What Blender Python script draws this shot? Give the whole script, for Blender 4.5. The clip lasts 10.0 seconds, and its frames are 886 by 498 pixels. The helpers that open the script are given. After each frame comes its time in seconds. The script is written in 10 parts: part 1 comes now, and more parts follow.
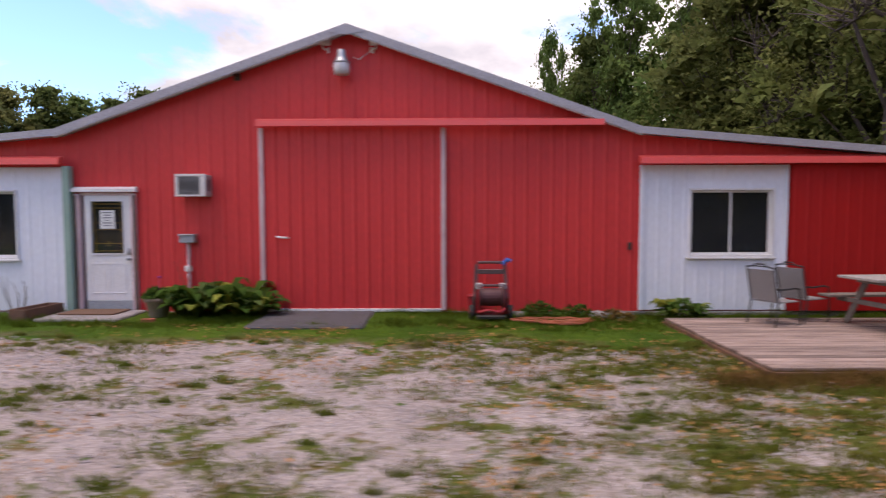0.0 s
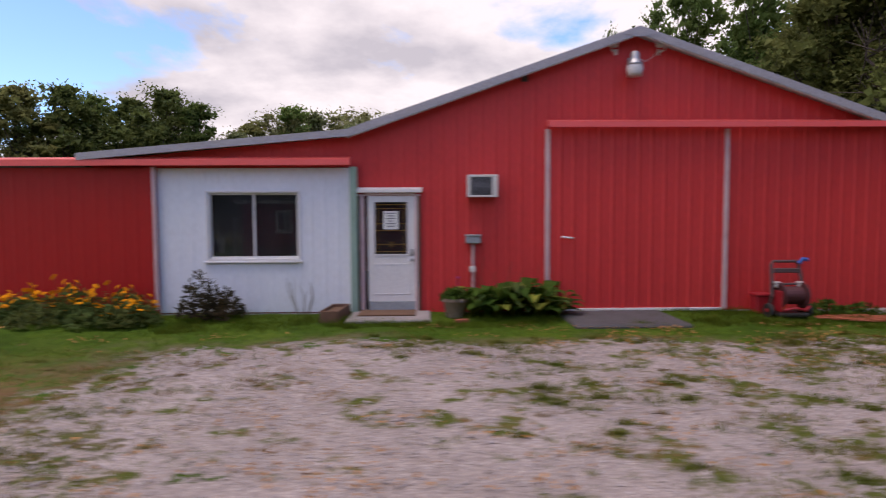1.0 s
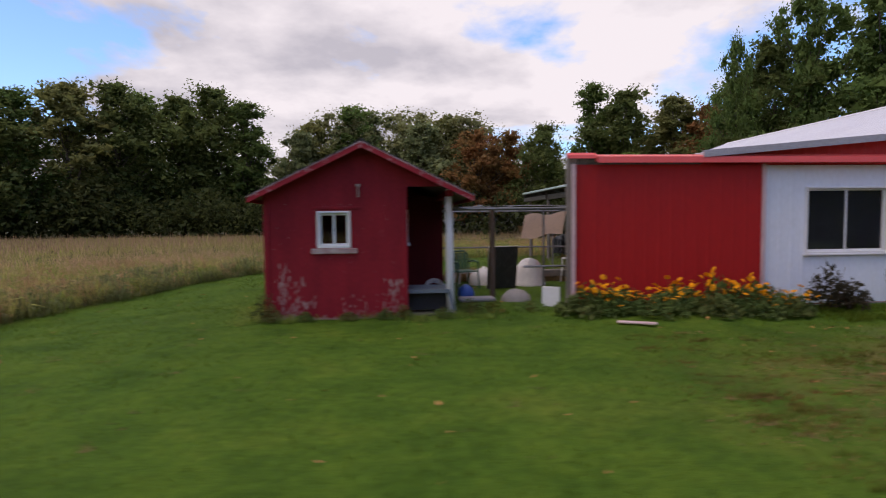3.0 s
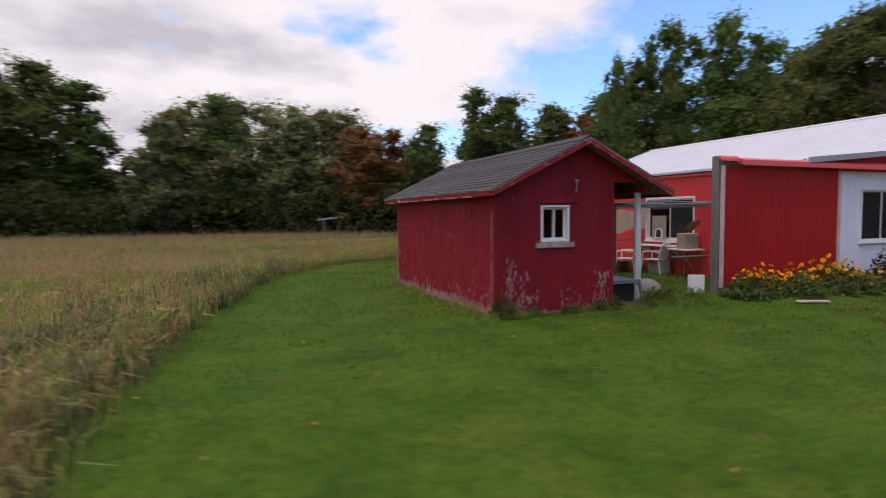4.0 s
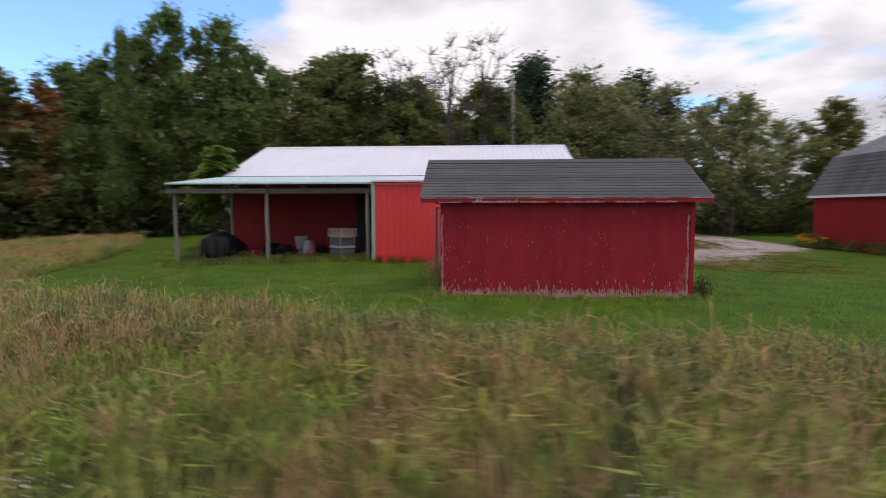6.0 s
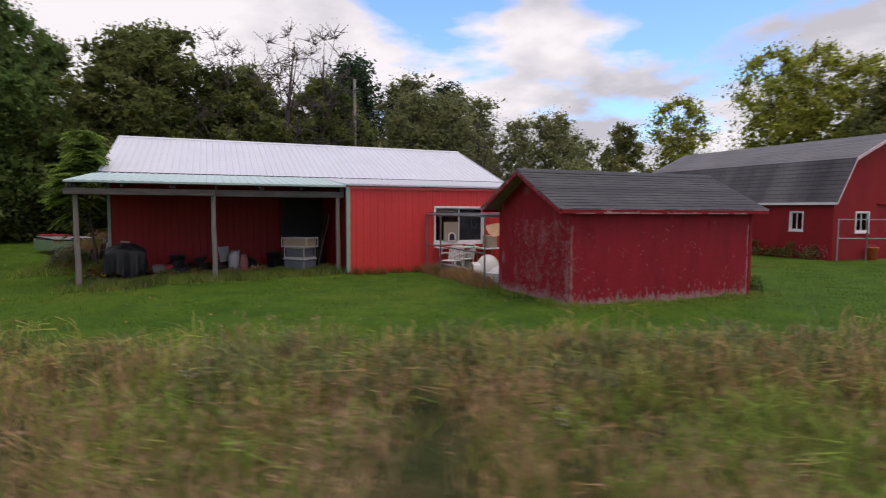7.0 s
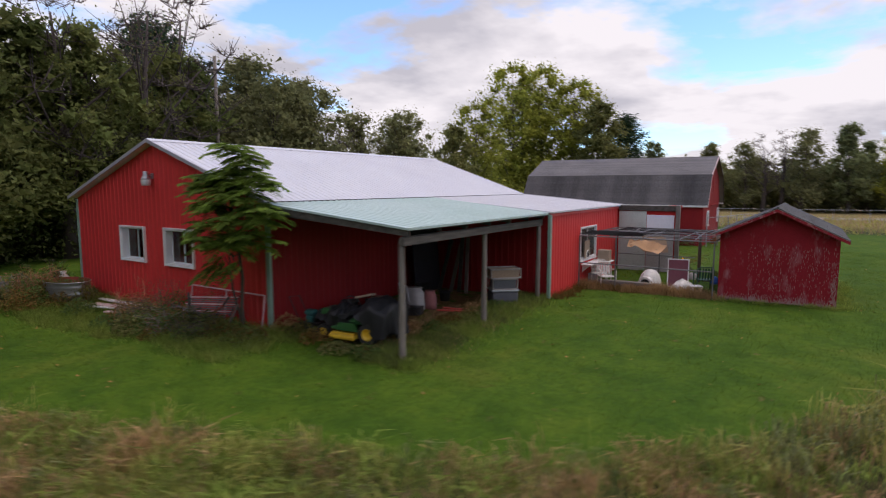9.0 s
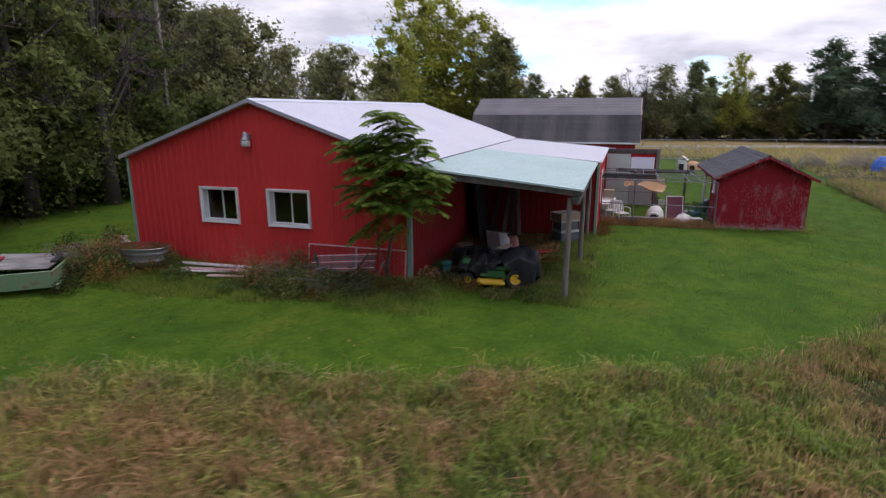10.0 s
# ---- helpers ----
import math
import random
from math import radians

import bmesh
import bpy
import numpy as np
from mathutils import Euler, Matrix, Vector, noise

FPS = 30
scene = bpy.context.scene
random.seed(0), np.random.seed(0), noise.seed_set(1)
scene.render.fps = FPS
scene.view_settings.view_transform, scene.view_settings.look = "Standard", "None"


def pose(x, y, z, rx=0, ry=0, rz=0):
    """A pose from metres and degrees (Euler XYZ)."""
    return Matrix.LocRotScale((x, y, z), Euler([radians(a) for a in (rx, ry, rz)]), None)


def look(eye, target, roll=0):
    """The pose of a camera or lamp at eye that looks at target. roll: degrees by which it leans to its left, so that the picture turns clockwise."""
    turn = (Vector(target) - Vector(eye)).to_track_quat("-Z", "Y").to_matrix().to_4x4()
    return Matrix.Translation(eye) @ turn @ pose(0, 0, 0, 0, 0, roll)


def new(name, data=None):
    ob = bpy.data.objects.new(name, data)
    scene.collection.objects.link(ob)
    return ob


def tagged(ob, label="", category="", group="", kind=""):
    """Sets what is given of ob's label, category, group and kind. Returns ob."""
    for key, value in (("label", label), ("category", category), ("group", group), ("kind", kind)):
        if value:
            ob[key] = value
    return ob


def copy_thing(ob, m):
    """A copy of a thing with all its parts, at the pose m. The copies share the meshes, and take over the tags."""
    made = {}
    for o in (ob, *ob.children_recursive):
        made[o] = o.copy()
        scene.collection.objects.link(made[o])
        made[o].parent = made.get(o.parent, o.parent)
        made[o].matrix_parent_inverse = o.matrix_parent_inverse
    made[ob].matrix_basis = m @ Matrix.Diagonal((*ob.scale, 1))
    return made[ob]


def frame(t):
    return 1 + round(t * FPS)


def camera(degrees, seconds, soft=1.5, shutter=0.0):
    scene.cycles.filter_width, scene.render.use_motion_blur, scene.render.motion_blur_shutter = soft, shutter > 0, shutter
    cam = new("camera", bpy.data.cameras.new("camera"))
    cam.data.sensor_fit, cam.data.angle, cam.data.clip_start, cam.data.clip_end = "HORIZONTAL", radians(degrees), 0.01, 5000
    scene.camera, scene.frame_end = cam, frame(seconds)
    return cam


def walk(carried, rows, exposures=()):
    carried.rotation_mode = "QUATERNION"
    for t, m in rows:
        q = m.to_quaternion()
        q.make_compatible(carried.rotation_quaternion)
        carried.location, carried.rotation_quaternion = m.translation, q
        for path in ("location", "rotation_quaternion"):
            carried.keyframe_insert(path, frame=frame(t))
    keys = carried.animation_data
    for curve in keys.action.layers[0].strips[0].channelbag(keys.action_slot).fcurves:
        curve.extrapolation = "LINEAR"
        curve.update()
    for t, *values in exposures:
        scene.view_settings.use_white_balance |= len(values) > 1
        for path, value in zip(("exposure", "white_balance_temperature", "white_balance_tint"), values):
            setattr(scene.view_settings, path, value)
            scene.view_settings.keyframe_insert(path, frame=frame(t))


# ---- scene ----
cam = camera(76.0, 10.0, 1.1, 0.42)
ROWS = [
    (0, (0.025, 0.061, 1.498), (-0.070, 10.046, 0.945), -0.15),
    (0.5, (-2.542, 0.020, 1.500), (-2.483, 10.005, 0.957), -0.23),
    (1, (-5.228, 0.015, 1.515), (-5.022, 9.998, 0.968), -0.28),
    (1.5, (-7.950, 0.007, 1.528), (-7.645, 9.987, 0.981), -0.34),
    (2, (-10.692, -0.027, 1.530), (-10.337, 9.952, 0.986), -0.46),
    (2.5, (-13.531, 0.038, 1.514), (-13.058, 10.013, 0.973), -0.53),
    (2.7, (-14.699, 0.086, 1.507), (-14.142, 10.056, 0.966), -0.55),
    (3, (-16.486, 0.175, 1.496), (-15.695, 10.128, 0.954), -0.57),
    (3.25, (-18.012, 0.304, 1.488), (-16.836, 10.219, 0.942), -0.57),
    (3.5, (-19.569, 0.536, 1.482), (-17.775, 10.359, 0.928), -0.56),
    (3.8, (-21.468, 1.045, 1.479), (-18.585, 10.603, 0.906), -0.52),
    (4, (-22.732, 1.558, 1.480), (-18.972, 10.805, 0.889), -0.49),
    (4.5, (-25.712, 3.507, 1.491), (-19.734, 11.499, 0.860), -0.46),
    (5, (-28.114, 6.369, 1.523), (-20.238, 12.496, 0.870), -0.51),
    (5.5, (-29.691, 9.870, 1.598), (-20.394, 13.487, 0.898), -0.35),
    (6, (-30.220, 13.674, 1.668), (-20.272, 14.383, 0.941), -0.07),
    (6.2, (-30.128, 15.219, 1.693), (-20.163, 14.821, 0.966), 0.03),
    (6.5, (-29.695, 17.516, 1.736), (-19.894, 15.666, 1.014), 0.17),
    (6.75, (-29.086, 19.394, 1.782), (-19.529, 16.536, 1.068), 0.28),
    (7, (-28.290, 21.235, 1.844), (-19.040, 17.501, 1.139), 0.35),
    (7.3, (-27.109, 23.388, 1.950), (-18.299, 18.708, 1.255), 0.40),
    (7.5, (-26.202, 24.782, 2.046), (-17.735, 19.506, 1.358), 0.41),
    (8, (-23.596, 28.070, 2.400), (-16.108, 21.477, 1.733), 0.32),
    (8.5, (-20.714, 31.119, 2.897), (-14.227, 23.545, 2.159), 0.23),
    (9, (-17.753, 34.067, 3.395), (-12.390, 25.700, 2.284), -0.03),
    (9.5, (-14.717, 36.735, 3.879), (-10.589, 27.795, 2.142), -0.33),
    (10, (-11.861, 38.798, 4.415), (-8.942, 29.535, 2.031), -0.14),
]
EXPOSURES = [(t, stops, kelvin, tint) for t, stops, kelvin, tint in ((0.0, 1.02, 7400, 29), (0.5, 0.82, 7300, 29), (1.0, 0.62, 7300, 29), (1.5, 0.5, 7300, 28), (2.5, 0.44, 7200, 27), (4.5, 0.56, 7100, 26), (6.0, 0.64, 7000, 23), (7.5, 0.5, 7100, 23), (8.5, 0.5, 7100, 24), (9.5, 0.57, 6800, 24), (10.0, 0.7, 6600, 25))]
walk(cam, [(t, look(eye, target, roll)) for t, eye, target, roll in ROWS], EXPOSURES)

# ---------------------------------------------------------------- sky and sun
SUN_ELEVATION, SUN_ROTATION = radians(72), radians(235)
world = bpy.data.worlds.new("sky")
scene.world = world
world.use_nodes = True
wt = world.node_tree
wt.nodes.clear()


def wnode(kind, **values):
    n = wt.nodes.new(kind)
    for k, v in values.items():
        if k in n.inputs:
            n.inputs[k].default_value = v
    return n


w_out = wnode("ShaderNodeOutputWorld")
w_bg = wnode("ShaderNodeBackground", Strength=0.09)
w_sky = wnode("ShaderNodeTexSky")
w_sky.sky_type = "NISHITA"
w_sky.sun_disc = False
w_sky.sun_elevation, w_sky.sun_rotation = SUN_ELEVATION, SUN_ROTATION
w_sky.air_density, w_sky.dust_density, w_sky.ozone_density = 1.0, 0.3, 2.0
w_co = wnode("ShaderNodeTexCoord")
w_sep = wnode("ShaderNodeSeparateXYZ")
w_add = wnode("ShaderNodeMath")
w_add.operation = "ADD"
w_add.inputs[1].default_value = 0.22
w_max = wnode("ShaderNodeMath")
w_max.operation = "MAXIMUM"
w_max.inputs[1].default_value = 0.03
w_div = wnode("ShaderNodeVectorMath")
w_div.operation = "DIVIDE"
w_comb = wnode("ShaderNodeCombineXYZ")
wt.links.new(w_co.outputs["Generated"], w_sep.inputs[0])
wt.links.new(w_sep.outputs["Z"], w_add.inputs[0])
wt.links.new(w_add.outputs[0], w_max.inputs[0])
for k in range(3):
    wt.links.new(w_max.outputs[0], w_comb.inputs[k])
wt.links.new(w_co.outputs["Generated"], w_div.inputs[0])
wt.links.new(w_comb.outputs[0], w_div.inputs[1])
w_map = wnode("ShaderNodeMapping")
w_map.inputs["Location"].default_value = (3.1, 1.7, 0.0)
w_map.inputs["Scale"].default_value = (0.62, 0.62, 0.4)
wt.links.new(w_div.outputs[0], w_map.inputs[0])
w_n1 = wnode("ShaderNodeTexNoise", Scale=1.35, Detail=9.0, Roughness=0.56, Distortion=0.25)
w_n2 = wnode("ShaderNodeTexNoise", Scale=2.3, Detail=6.0, Roughness=0.55)
wt.links.new(w_map.outputs[0], w_n1.inputs["Vector"])
wt.links.new(w_map.outputs[0], w_n2.inputs["Vector"])
w_cover = wnode("ShaderNodeValToRGB")
w_cover.color_ramp.elements[0].position, w_cover.color_ramp.elements[1].position = 0.36, 0.43
w_cover.color_ramp.elements[0].color, w_cover.color_ramp.elements[1].color = (0, 0, 0, 1), (1, 1, 1, 1)
# breaks in the cloud: (compass turn from y, height), width
w_fac = w_n1.outputs["Fac"]
for turn_, high, cos_w, deep in ((34, 17, 0.955, 0.15), (-56, 17, 0.965, 0.2), (-110, 17, 0.984, 0.15), (-134, 16, 0.982, 0.14), (-174, 16, 0.985, 0.11)):
    d_ = wnode("ShaderNodeVectorMath")
    d_.operation = "DOT_PRODUCT"
    d_.inputs[1].default_value = (-math.sin(radians(turn_)) * math.cos(radians(high)), math.cos(radians(turn_)) * math.cos(radians(high)), math.sin(radians(high)))
    r_ = wnode("ShaderNodeMapRange")
    r_.inputs["From Min"].default_value, r_.inputs["From Max"].default_value, r_.inputs["To Max"].default_value = cos_w, 1.0, deep
    s_ = wnode("ShaderNodeMath")
    s_.operation = "SUBTRACT"
    wt.links.new(w_co.outputs["Generated"], d_.inputs[0])
    wt.links.new(d_.outputs["Value"], r_.inputs["Value"])
    wt.links.new(w_fac, s_.inputs[0])
    wt.links.new(r_.outputs["Result"], s_.inputs[1])
    w_fac = s_.outputs[0]
wt.links.new(w_fac, w_cover.inputs[0])
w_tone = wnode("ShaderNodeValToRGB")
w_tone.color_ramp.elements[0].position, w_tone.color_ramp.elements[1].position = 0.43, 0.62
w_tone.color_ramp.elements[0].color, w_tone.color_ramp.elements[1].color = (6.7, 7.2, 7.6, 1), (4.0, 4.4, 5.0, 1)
wt.links.new(w_n2.outputs["Fac"], w_tone.inputs[0])
w_mix = wnode("ShaderNodeMixRGB")
wt.links.new(w_cover.outputs[0], w_mix.inputs[0])
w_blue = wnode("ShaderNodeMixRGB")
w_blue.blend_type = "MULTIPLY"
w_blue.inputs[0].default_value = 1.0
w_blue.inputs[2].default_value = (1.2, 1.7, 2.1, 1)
wt.links.new(w_sky.outputs[0], w_blue.inputs[1])
wt.links.new(w_blue.outputs[0], w_mix.inputs[1])
wt.links.new(w_tone.outputs[0], w_mix.inputs[2])
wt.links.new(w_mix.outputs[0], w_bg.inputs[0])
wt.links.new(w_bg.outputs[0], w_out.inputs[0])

sun_data = bpy.data.lights.new("sun", "SUN")
sun_data.energy, sun_data.angle, sun_data.color = 0.95, radians(30), (1.0, 0.96, 0.9)
sun = new("sun", sun_data)
sun.matrix_basis = Matrix.Rotation(-SUN_ROTATION, 4, "Z") @ Matrix.Rotation(radians(90) - SUN_ELEVATION, 4, "X").inverted()


# ---------------------------------------------------------------- materials
def material(name, colour, rough=0.7, metal=0.0, second=None, scale=3.0, amount=0.5, stretch=(1, 1, 1), fine=40.0, fine_amount=0.18,
             bump=0.15, bump_scale=60.0, third=None, third_scale=1.0, third_low=0.55, third_high=0.7, per_object=0.0, per_island=0.0, spec=0.5, gloss_var=0.1):
    """Principled surface in object space: a broad stain noise between two colours, a fine grain, optional worn patches and bump."""
    m = bpy.data.materials.new(name)
    m.use_nodes = True
    t = m.node_tree
    b = t.nodes["Principled BSDF"]
    link = t.links.new
    co = t.nodes.new("ShaderNodeTexCoord")
    mp = t.nodes.new("ShaderNodeMapping")
    mp.inputs["Scale"].default_value = stretch
    link(co.outputs["Object"], mp.inputs[0])

    def noise_node(s, detail=5.0, rgh=0.55):
        n = t.nodes.new("ShaderNodeTexNoise")
        n.inputs["Scale"].default_value, n.inputs["Detail"].default_value, n.inputs["Roughness"].default_value = s, detail, rgh
        link(mp.outputs[0], n.inputs["Vector"])
        return n

    def ramp(src, lo, hi):
        r = t.nodes.new("ShaderNodeMapRange")
        r.inputs["From Min"].default_value, r.inputs["From Max"].default_value = lo, hi
        link(src, r.inputs["Value"])
        return r.outputs["Result"]

    def mix(fac, a, c, blend="MIX"):
        x = t.nodes.new("ShaderNodeMixRGB")
        x.blend_type = blend
        for sock, v in zip(x.inputs, (fac, a, c)):
            if hasattr(v, "links"):
                link(v, sock)
            else:
                sock.default_value = v if not isinstance(v, tuple) else (*v, 1)[:4]
        return x.outputs[0]

    second = second or tuple(c * 0.7 for c in colour)
    broad = noise_node(scale)
    f1 = ramp(broad.outputs["Fac"], 0.5 - 0.25, 0.5 + 0.25)
    sc = t.nodes.new("ShaderNodeMath")
    sc.operation = "MULTIPLY"
    sc.inputs[1].default_value = amount
    link(f1, sc.inputs[0])
    col = mix(sc.outputs[0], tuple(colour), tuple(second))
    if third:
        worn = noise_node(third_scale, 8.0, 0.65)
        col = mix(ramp(worn.outputs["Fac"], third_low, third_high), col, tuple(third))
    grain = noise_node(fine, 3.0)
    g = ramp(grain.outputs["Fac"], 0.3, 0.7)
    gm = mix(g, (1 - fine_amount,) * 3, (1 + fine_amount,) * 3)
    col = mix(1.0, col, gm, "MULTIPLY")
    for amt, node, sock in ((per_object, "ShaderNodeObjectInfo", "Random"), (per_island, "ShaderNodeNewGeometry", "Random Per Island")):
        if amt:
            r = t.nodes.new(node)
            col = mix(1.0, col, mix(r.outputs[sock], (1 - amt,) * 3, (1 + amt,) * 3), "MULTIPLY")
    link(col, b.inputs["Base Color"])
    rr = t.nodes.new("ShaderNodeMapRange")
    rr.inputs["To Min"].default_value, rr.inputs["To Max"].default_value = max(0.02, rough - gloss_var), min(1.0, rough + gloss_var)
    link(broad.outputs["Fac"], rr.inputs["Value"])
    link(rr.outputs["Result"], b.inputs["Roughness"])
    b.inputs["Metallic"].default_value = metal
    b.inputs["Specular IOR Level"].default_value = spec
    if bump:
        bn = noise_node(bump_scale, 4.0)
        bp = t.nodes.new("ShaderNodeBump")
        bp.inputs["Strength"].default_value, bp.inputs["Distance"].default_value = bump, 0.01
        link(bn.outputs["Fac"], bp.inputs["Height"])
        link(bp.outputs[0], b.inputs["Normal"])
    return m


RED = material("red painted steel", (0.72, 0.052, 0.05), 0.5, spec=0.35, second=(0.60, 0.04, 0.04), scale=0.8, amount=0.8, stretch=(1, 1, 0.35), fine=25, fine_amount=0.06, bump=0.03, bump_scale=8, gloss_var=0.06)
# darker copy of RED: the lean-to's shade is put into the colour
RED_SHADED = material("red steel darkened for shade", (0.32, 0.014, 0.016), 0.55, second=(0.25, 0.012, 0.014), scale=0.9, amount=0.9, stretch=(1, 1, 0.3), fine=25, fine_amount=0.08, bump=0.03, bump_scale=8, spec=0.3)
RED_DEEP = material("deep red steel", (0.46, 0.016, 0.014), 0.5, spec=0.3, second=(0.37, 0.012, 0.012), scale=0.9, amount=0.7, stretch=(1, 1, 0.3), fine=25, fine_amount=0.06, bump=0.03, bump_scale=8)
RED_TRIM = material("bright red trim", (0.80, 0.10, 0.09), 0.4, second=(0.68, 0.08, 0.075), fine_amount=0.08, bump=0.03)
RED_WOOD = material("peeling red siding", (0.30, 0.012, 0.022), 0.7, spec=0.25, second=(0.20, 0.010, 0.018), scale=3.2, amount=1.0, stretch=(1, 1, 0.25), third=(0.36, 0.2, 0.2), third_scale=2.6, third_low=0.66, third_high=0.74, fine=60, bump=0.25, bump_scale=30)
RED_WORN = material("heavily worn red siding", (0.30, 0.012, 0.022), 0.75, spec=0.25, second=(0.24, 0.012, 0.02), scale=1.6, amount=0.9, stretch=(1.5, 1.5, 0.6), third=(0.40, 0.19, 0.21), third_scale=2.4, third_low=0.54, third_high=0.82, fine=60, bump=0.25, bump_scale=30)
# the siding red again, darkened because the porch walls lie in shade
RED_PORCH = material("red boards darkened for porch shade", (0.13, 0.010, 0.014), 0.8, spec=0.2, second=(0.085, 0.009, 0.012), scale=2, amount=0.9, stretch=(1, 1, 0.4), fine=60, bump=0.25, bump_scale=30)
RED_BARN = material("red barn boards", (0.29, 0.014, 0.018), 0.7, spec=0.25, second=(0.21, 0.012, 0.016), scale=1.5, amount=0.8, stretch=(1, 1, 0.3), fine=50, bump=0.2, bump_scale=25)
PEELED = material("bare weathered wood", (0.39, 0.25, 0.24), 0.85, second=(0.27, 0.11, 0.11), scale=5, amount=0.9, stretch=(1, 1, 0.4), fine=60, bump=0.3, bump_scale=40)
WHITE = material("white paint", (0.80, 0.79, 0.80), 0.5, second=(0.66, 0.64, 0.64), scale=2.5, amount=0.45, fine=30, fine_amount=0.06, bump=0.06)
WHITE_STEEL = material("white steel siding", (0.83, 0.86, 0.94), 0.42, second=(0.74, 0.77, 0.86), scale=1.1, amount=0.7, stretch=(1, 1, 0.3), fine=30, fine_amount=0.05, bump=0.03, bump_scale=8)
PINK_TRIM = material("faded pink-white trim", (0.70, 0.52, 0.53), 0.5, second=(0.5, 0.3, 0.32), scale=4, amount=0.7, bump=0.05)
GREEN_TRIM = material("mint green trim", (0.28, 0.42, 0.36), 0.5, second=(0.2, 0.32, 0.27), scale=3, amount=0.7, fine_amount=0.1, bump=0.05)
MINT_PANEL = material("pale mint panel", (0.55, 0.63, 0.6), 0.5, second=(0.42, 0.5, 0.48), scale=2, amount=0.7, bump=0.05)
ROOF_WHITE = material("white roof steel", (0.66, 0.66, 0.70), 0.45, second=(0.58, 0.57, 0.62), scale=0.5, amount=0.8, fine=12, fine_amount=0.05, bump=0.02, bump_scale=8, gloss_var=0.05)
ROOF_MINT = material("mint roof steel", (0.42, 0.56, 0.53), 0.5, second=(0.52, 0.63, 0.62), scale=0.45, amount=0.9, fine=12, fine_amount=0.08, bump=0.02, bump_scale=8)
FASCIA = material("grey roof trim", (0.40, 0.39, 0.43), 0.45, second=(0.32, 0.31, 0.35), scale=2, amount=0.6, bump=0.03)
SHINGLE = material("grey asphalt shingle", (0.075, 0.072, 0.072), 0.92, second=(0.05, 0.05, 0.052), scale=1.3, amount=0.9, fine=90, fine_amount=0.45, bump=0.5, bump_scale=220, per_object=0.18)
SHINGLE_PALE = material("pale barn roofing", (0.17, 0.16, 0.165), 0.92, second=(0.12, 0.115, 0.12), scale=0.55, amount=1.0, fine=60, fine_amount=0.35, bump=0.4, bump_scale=150, per_object=0.12)
SHINGLE_OLD = material("aged barn shingle", (0.13, 0.124, 0.13), 0.92, second=(0.035, 0.035, 0.04), scale=0.8, amount=1.0, stretch=(1, 0.1, 0.1), fine=60, fine_amount=0.35, bump=0.4, bump_scale=150, per_object=0.12)
TIMBER = material("weathered grey timber", (0.24, 0.21, 0.19), 0.85, second=(0.13, 0.11, 0.10), scale=3, amount=0.9, stretch=(4, 4, 0.6), fine=70, fine_amount=0.25, bump=0.4, bump_scale=50)
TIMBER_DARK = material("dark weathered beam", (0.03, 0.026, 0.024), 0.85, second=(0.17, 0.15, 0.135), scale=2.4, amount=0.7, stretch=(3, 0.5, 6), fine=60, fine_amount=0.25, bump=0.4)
POST_BROWN = material("brown weathered post", (0.13, 0.09, 0.065), 0.85, second=(0.08, 0.055, 0.04), scale=3, amount=0.9, stretch=(4, 4, 0.6), fine=70, fine_amount=0.25, bump=0.4)
PIPE = material("dull grey pipe", (0.22, 0.225, 0.24), 0.55, 0.5, second=(0.15, 0.14, 0.14), scale=5, amount=0.9, fine_amount=0.15, bump=0.05)
POST_PALE = material("pale round post", (0.40, 0.37, 0.36), 0.8, second=(0.27, 0.24, 0.22), scale=4, amount=0.9, stretch=(3, 3, 0.5), fine=60, fine_amount=0.2, bump=0.3)
DECK = material("worn deck boards", (0.42, 0.31, 0.27), 0.85, second=(0.16, 0.11, 0.095), scale=2.5, amount=1.0, stretch=(0.6, 5, 5), fine=70, fine_amount=0.25, bump=0.35, per_object=0.3)
CONCRETE = material("weathered concrete", (0.36, 0.33, 0.33), 0.9, second=(0.25, 0.23, 0.23), scale=3, amount=0.9, fine=80, fine_amount=0.15, bump=0.3)
ASPHALT = material("grey asphalt pad", (0.10, 0.095, 0.105), 0.92, second=(0.07, 0.068, 0.075), scale=3, amount=0.8, fine=120, fine_amount=0.35, bump=0.5, bump_scale=150)
GALV = material("galvanised steel", (0.42, 0.43, 0.46), 0.42, 0.75, second=(0.3, 0.31, 0.34), scale=4, amount=0.8, fine_amount=0.1, bump=0.05)
ALU = material("grey box enamel", (0.34, 0.37, 0.40), 0.5, second=(0.28, 0.3, 0.33), bump=0.04)
LAMP_GLASS = material("frosted lamp refractor", (0.62, 0.62, 0.64), 0.3, second=(0.5, 0.5, 0.53), bump=0.1)
BLACK = material("black enamel", (0.02, 0.02, 0.022), 0.5, second=(0.035, 0.03, 0.03), bump=0.05)
RUBBER = material("black rubber", (0.022, 0.022, 0.023), 0.8, second=(0.04, 0.038, 0.036), bump=0.2)
TARP = material("black mower cover", (0.012, 0.012, 0.014), 0.5, second=(0.03, 0.03, 0.035), scale=4, amount=0.9, bump=0.3, bump_scale=10, spec=0.35)
GREY_COVER = material("grey cover panel", (0.12, 0.125, 0.145), 0.5, second=(0.08, 0.08, 0.1), bump=0.2)
MOWER_GREEN = material("green mower enamel", (0.03, 0.13, 0.04), 0.35, second=(0.03, 0.10, 0.035), bump=0.03)
YELLOW = material("yellow enamel", (0.75, 0.46, 0.03), 0.4, second=(0.6, 0.36, 0.03), bump=0.05)
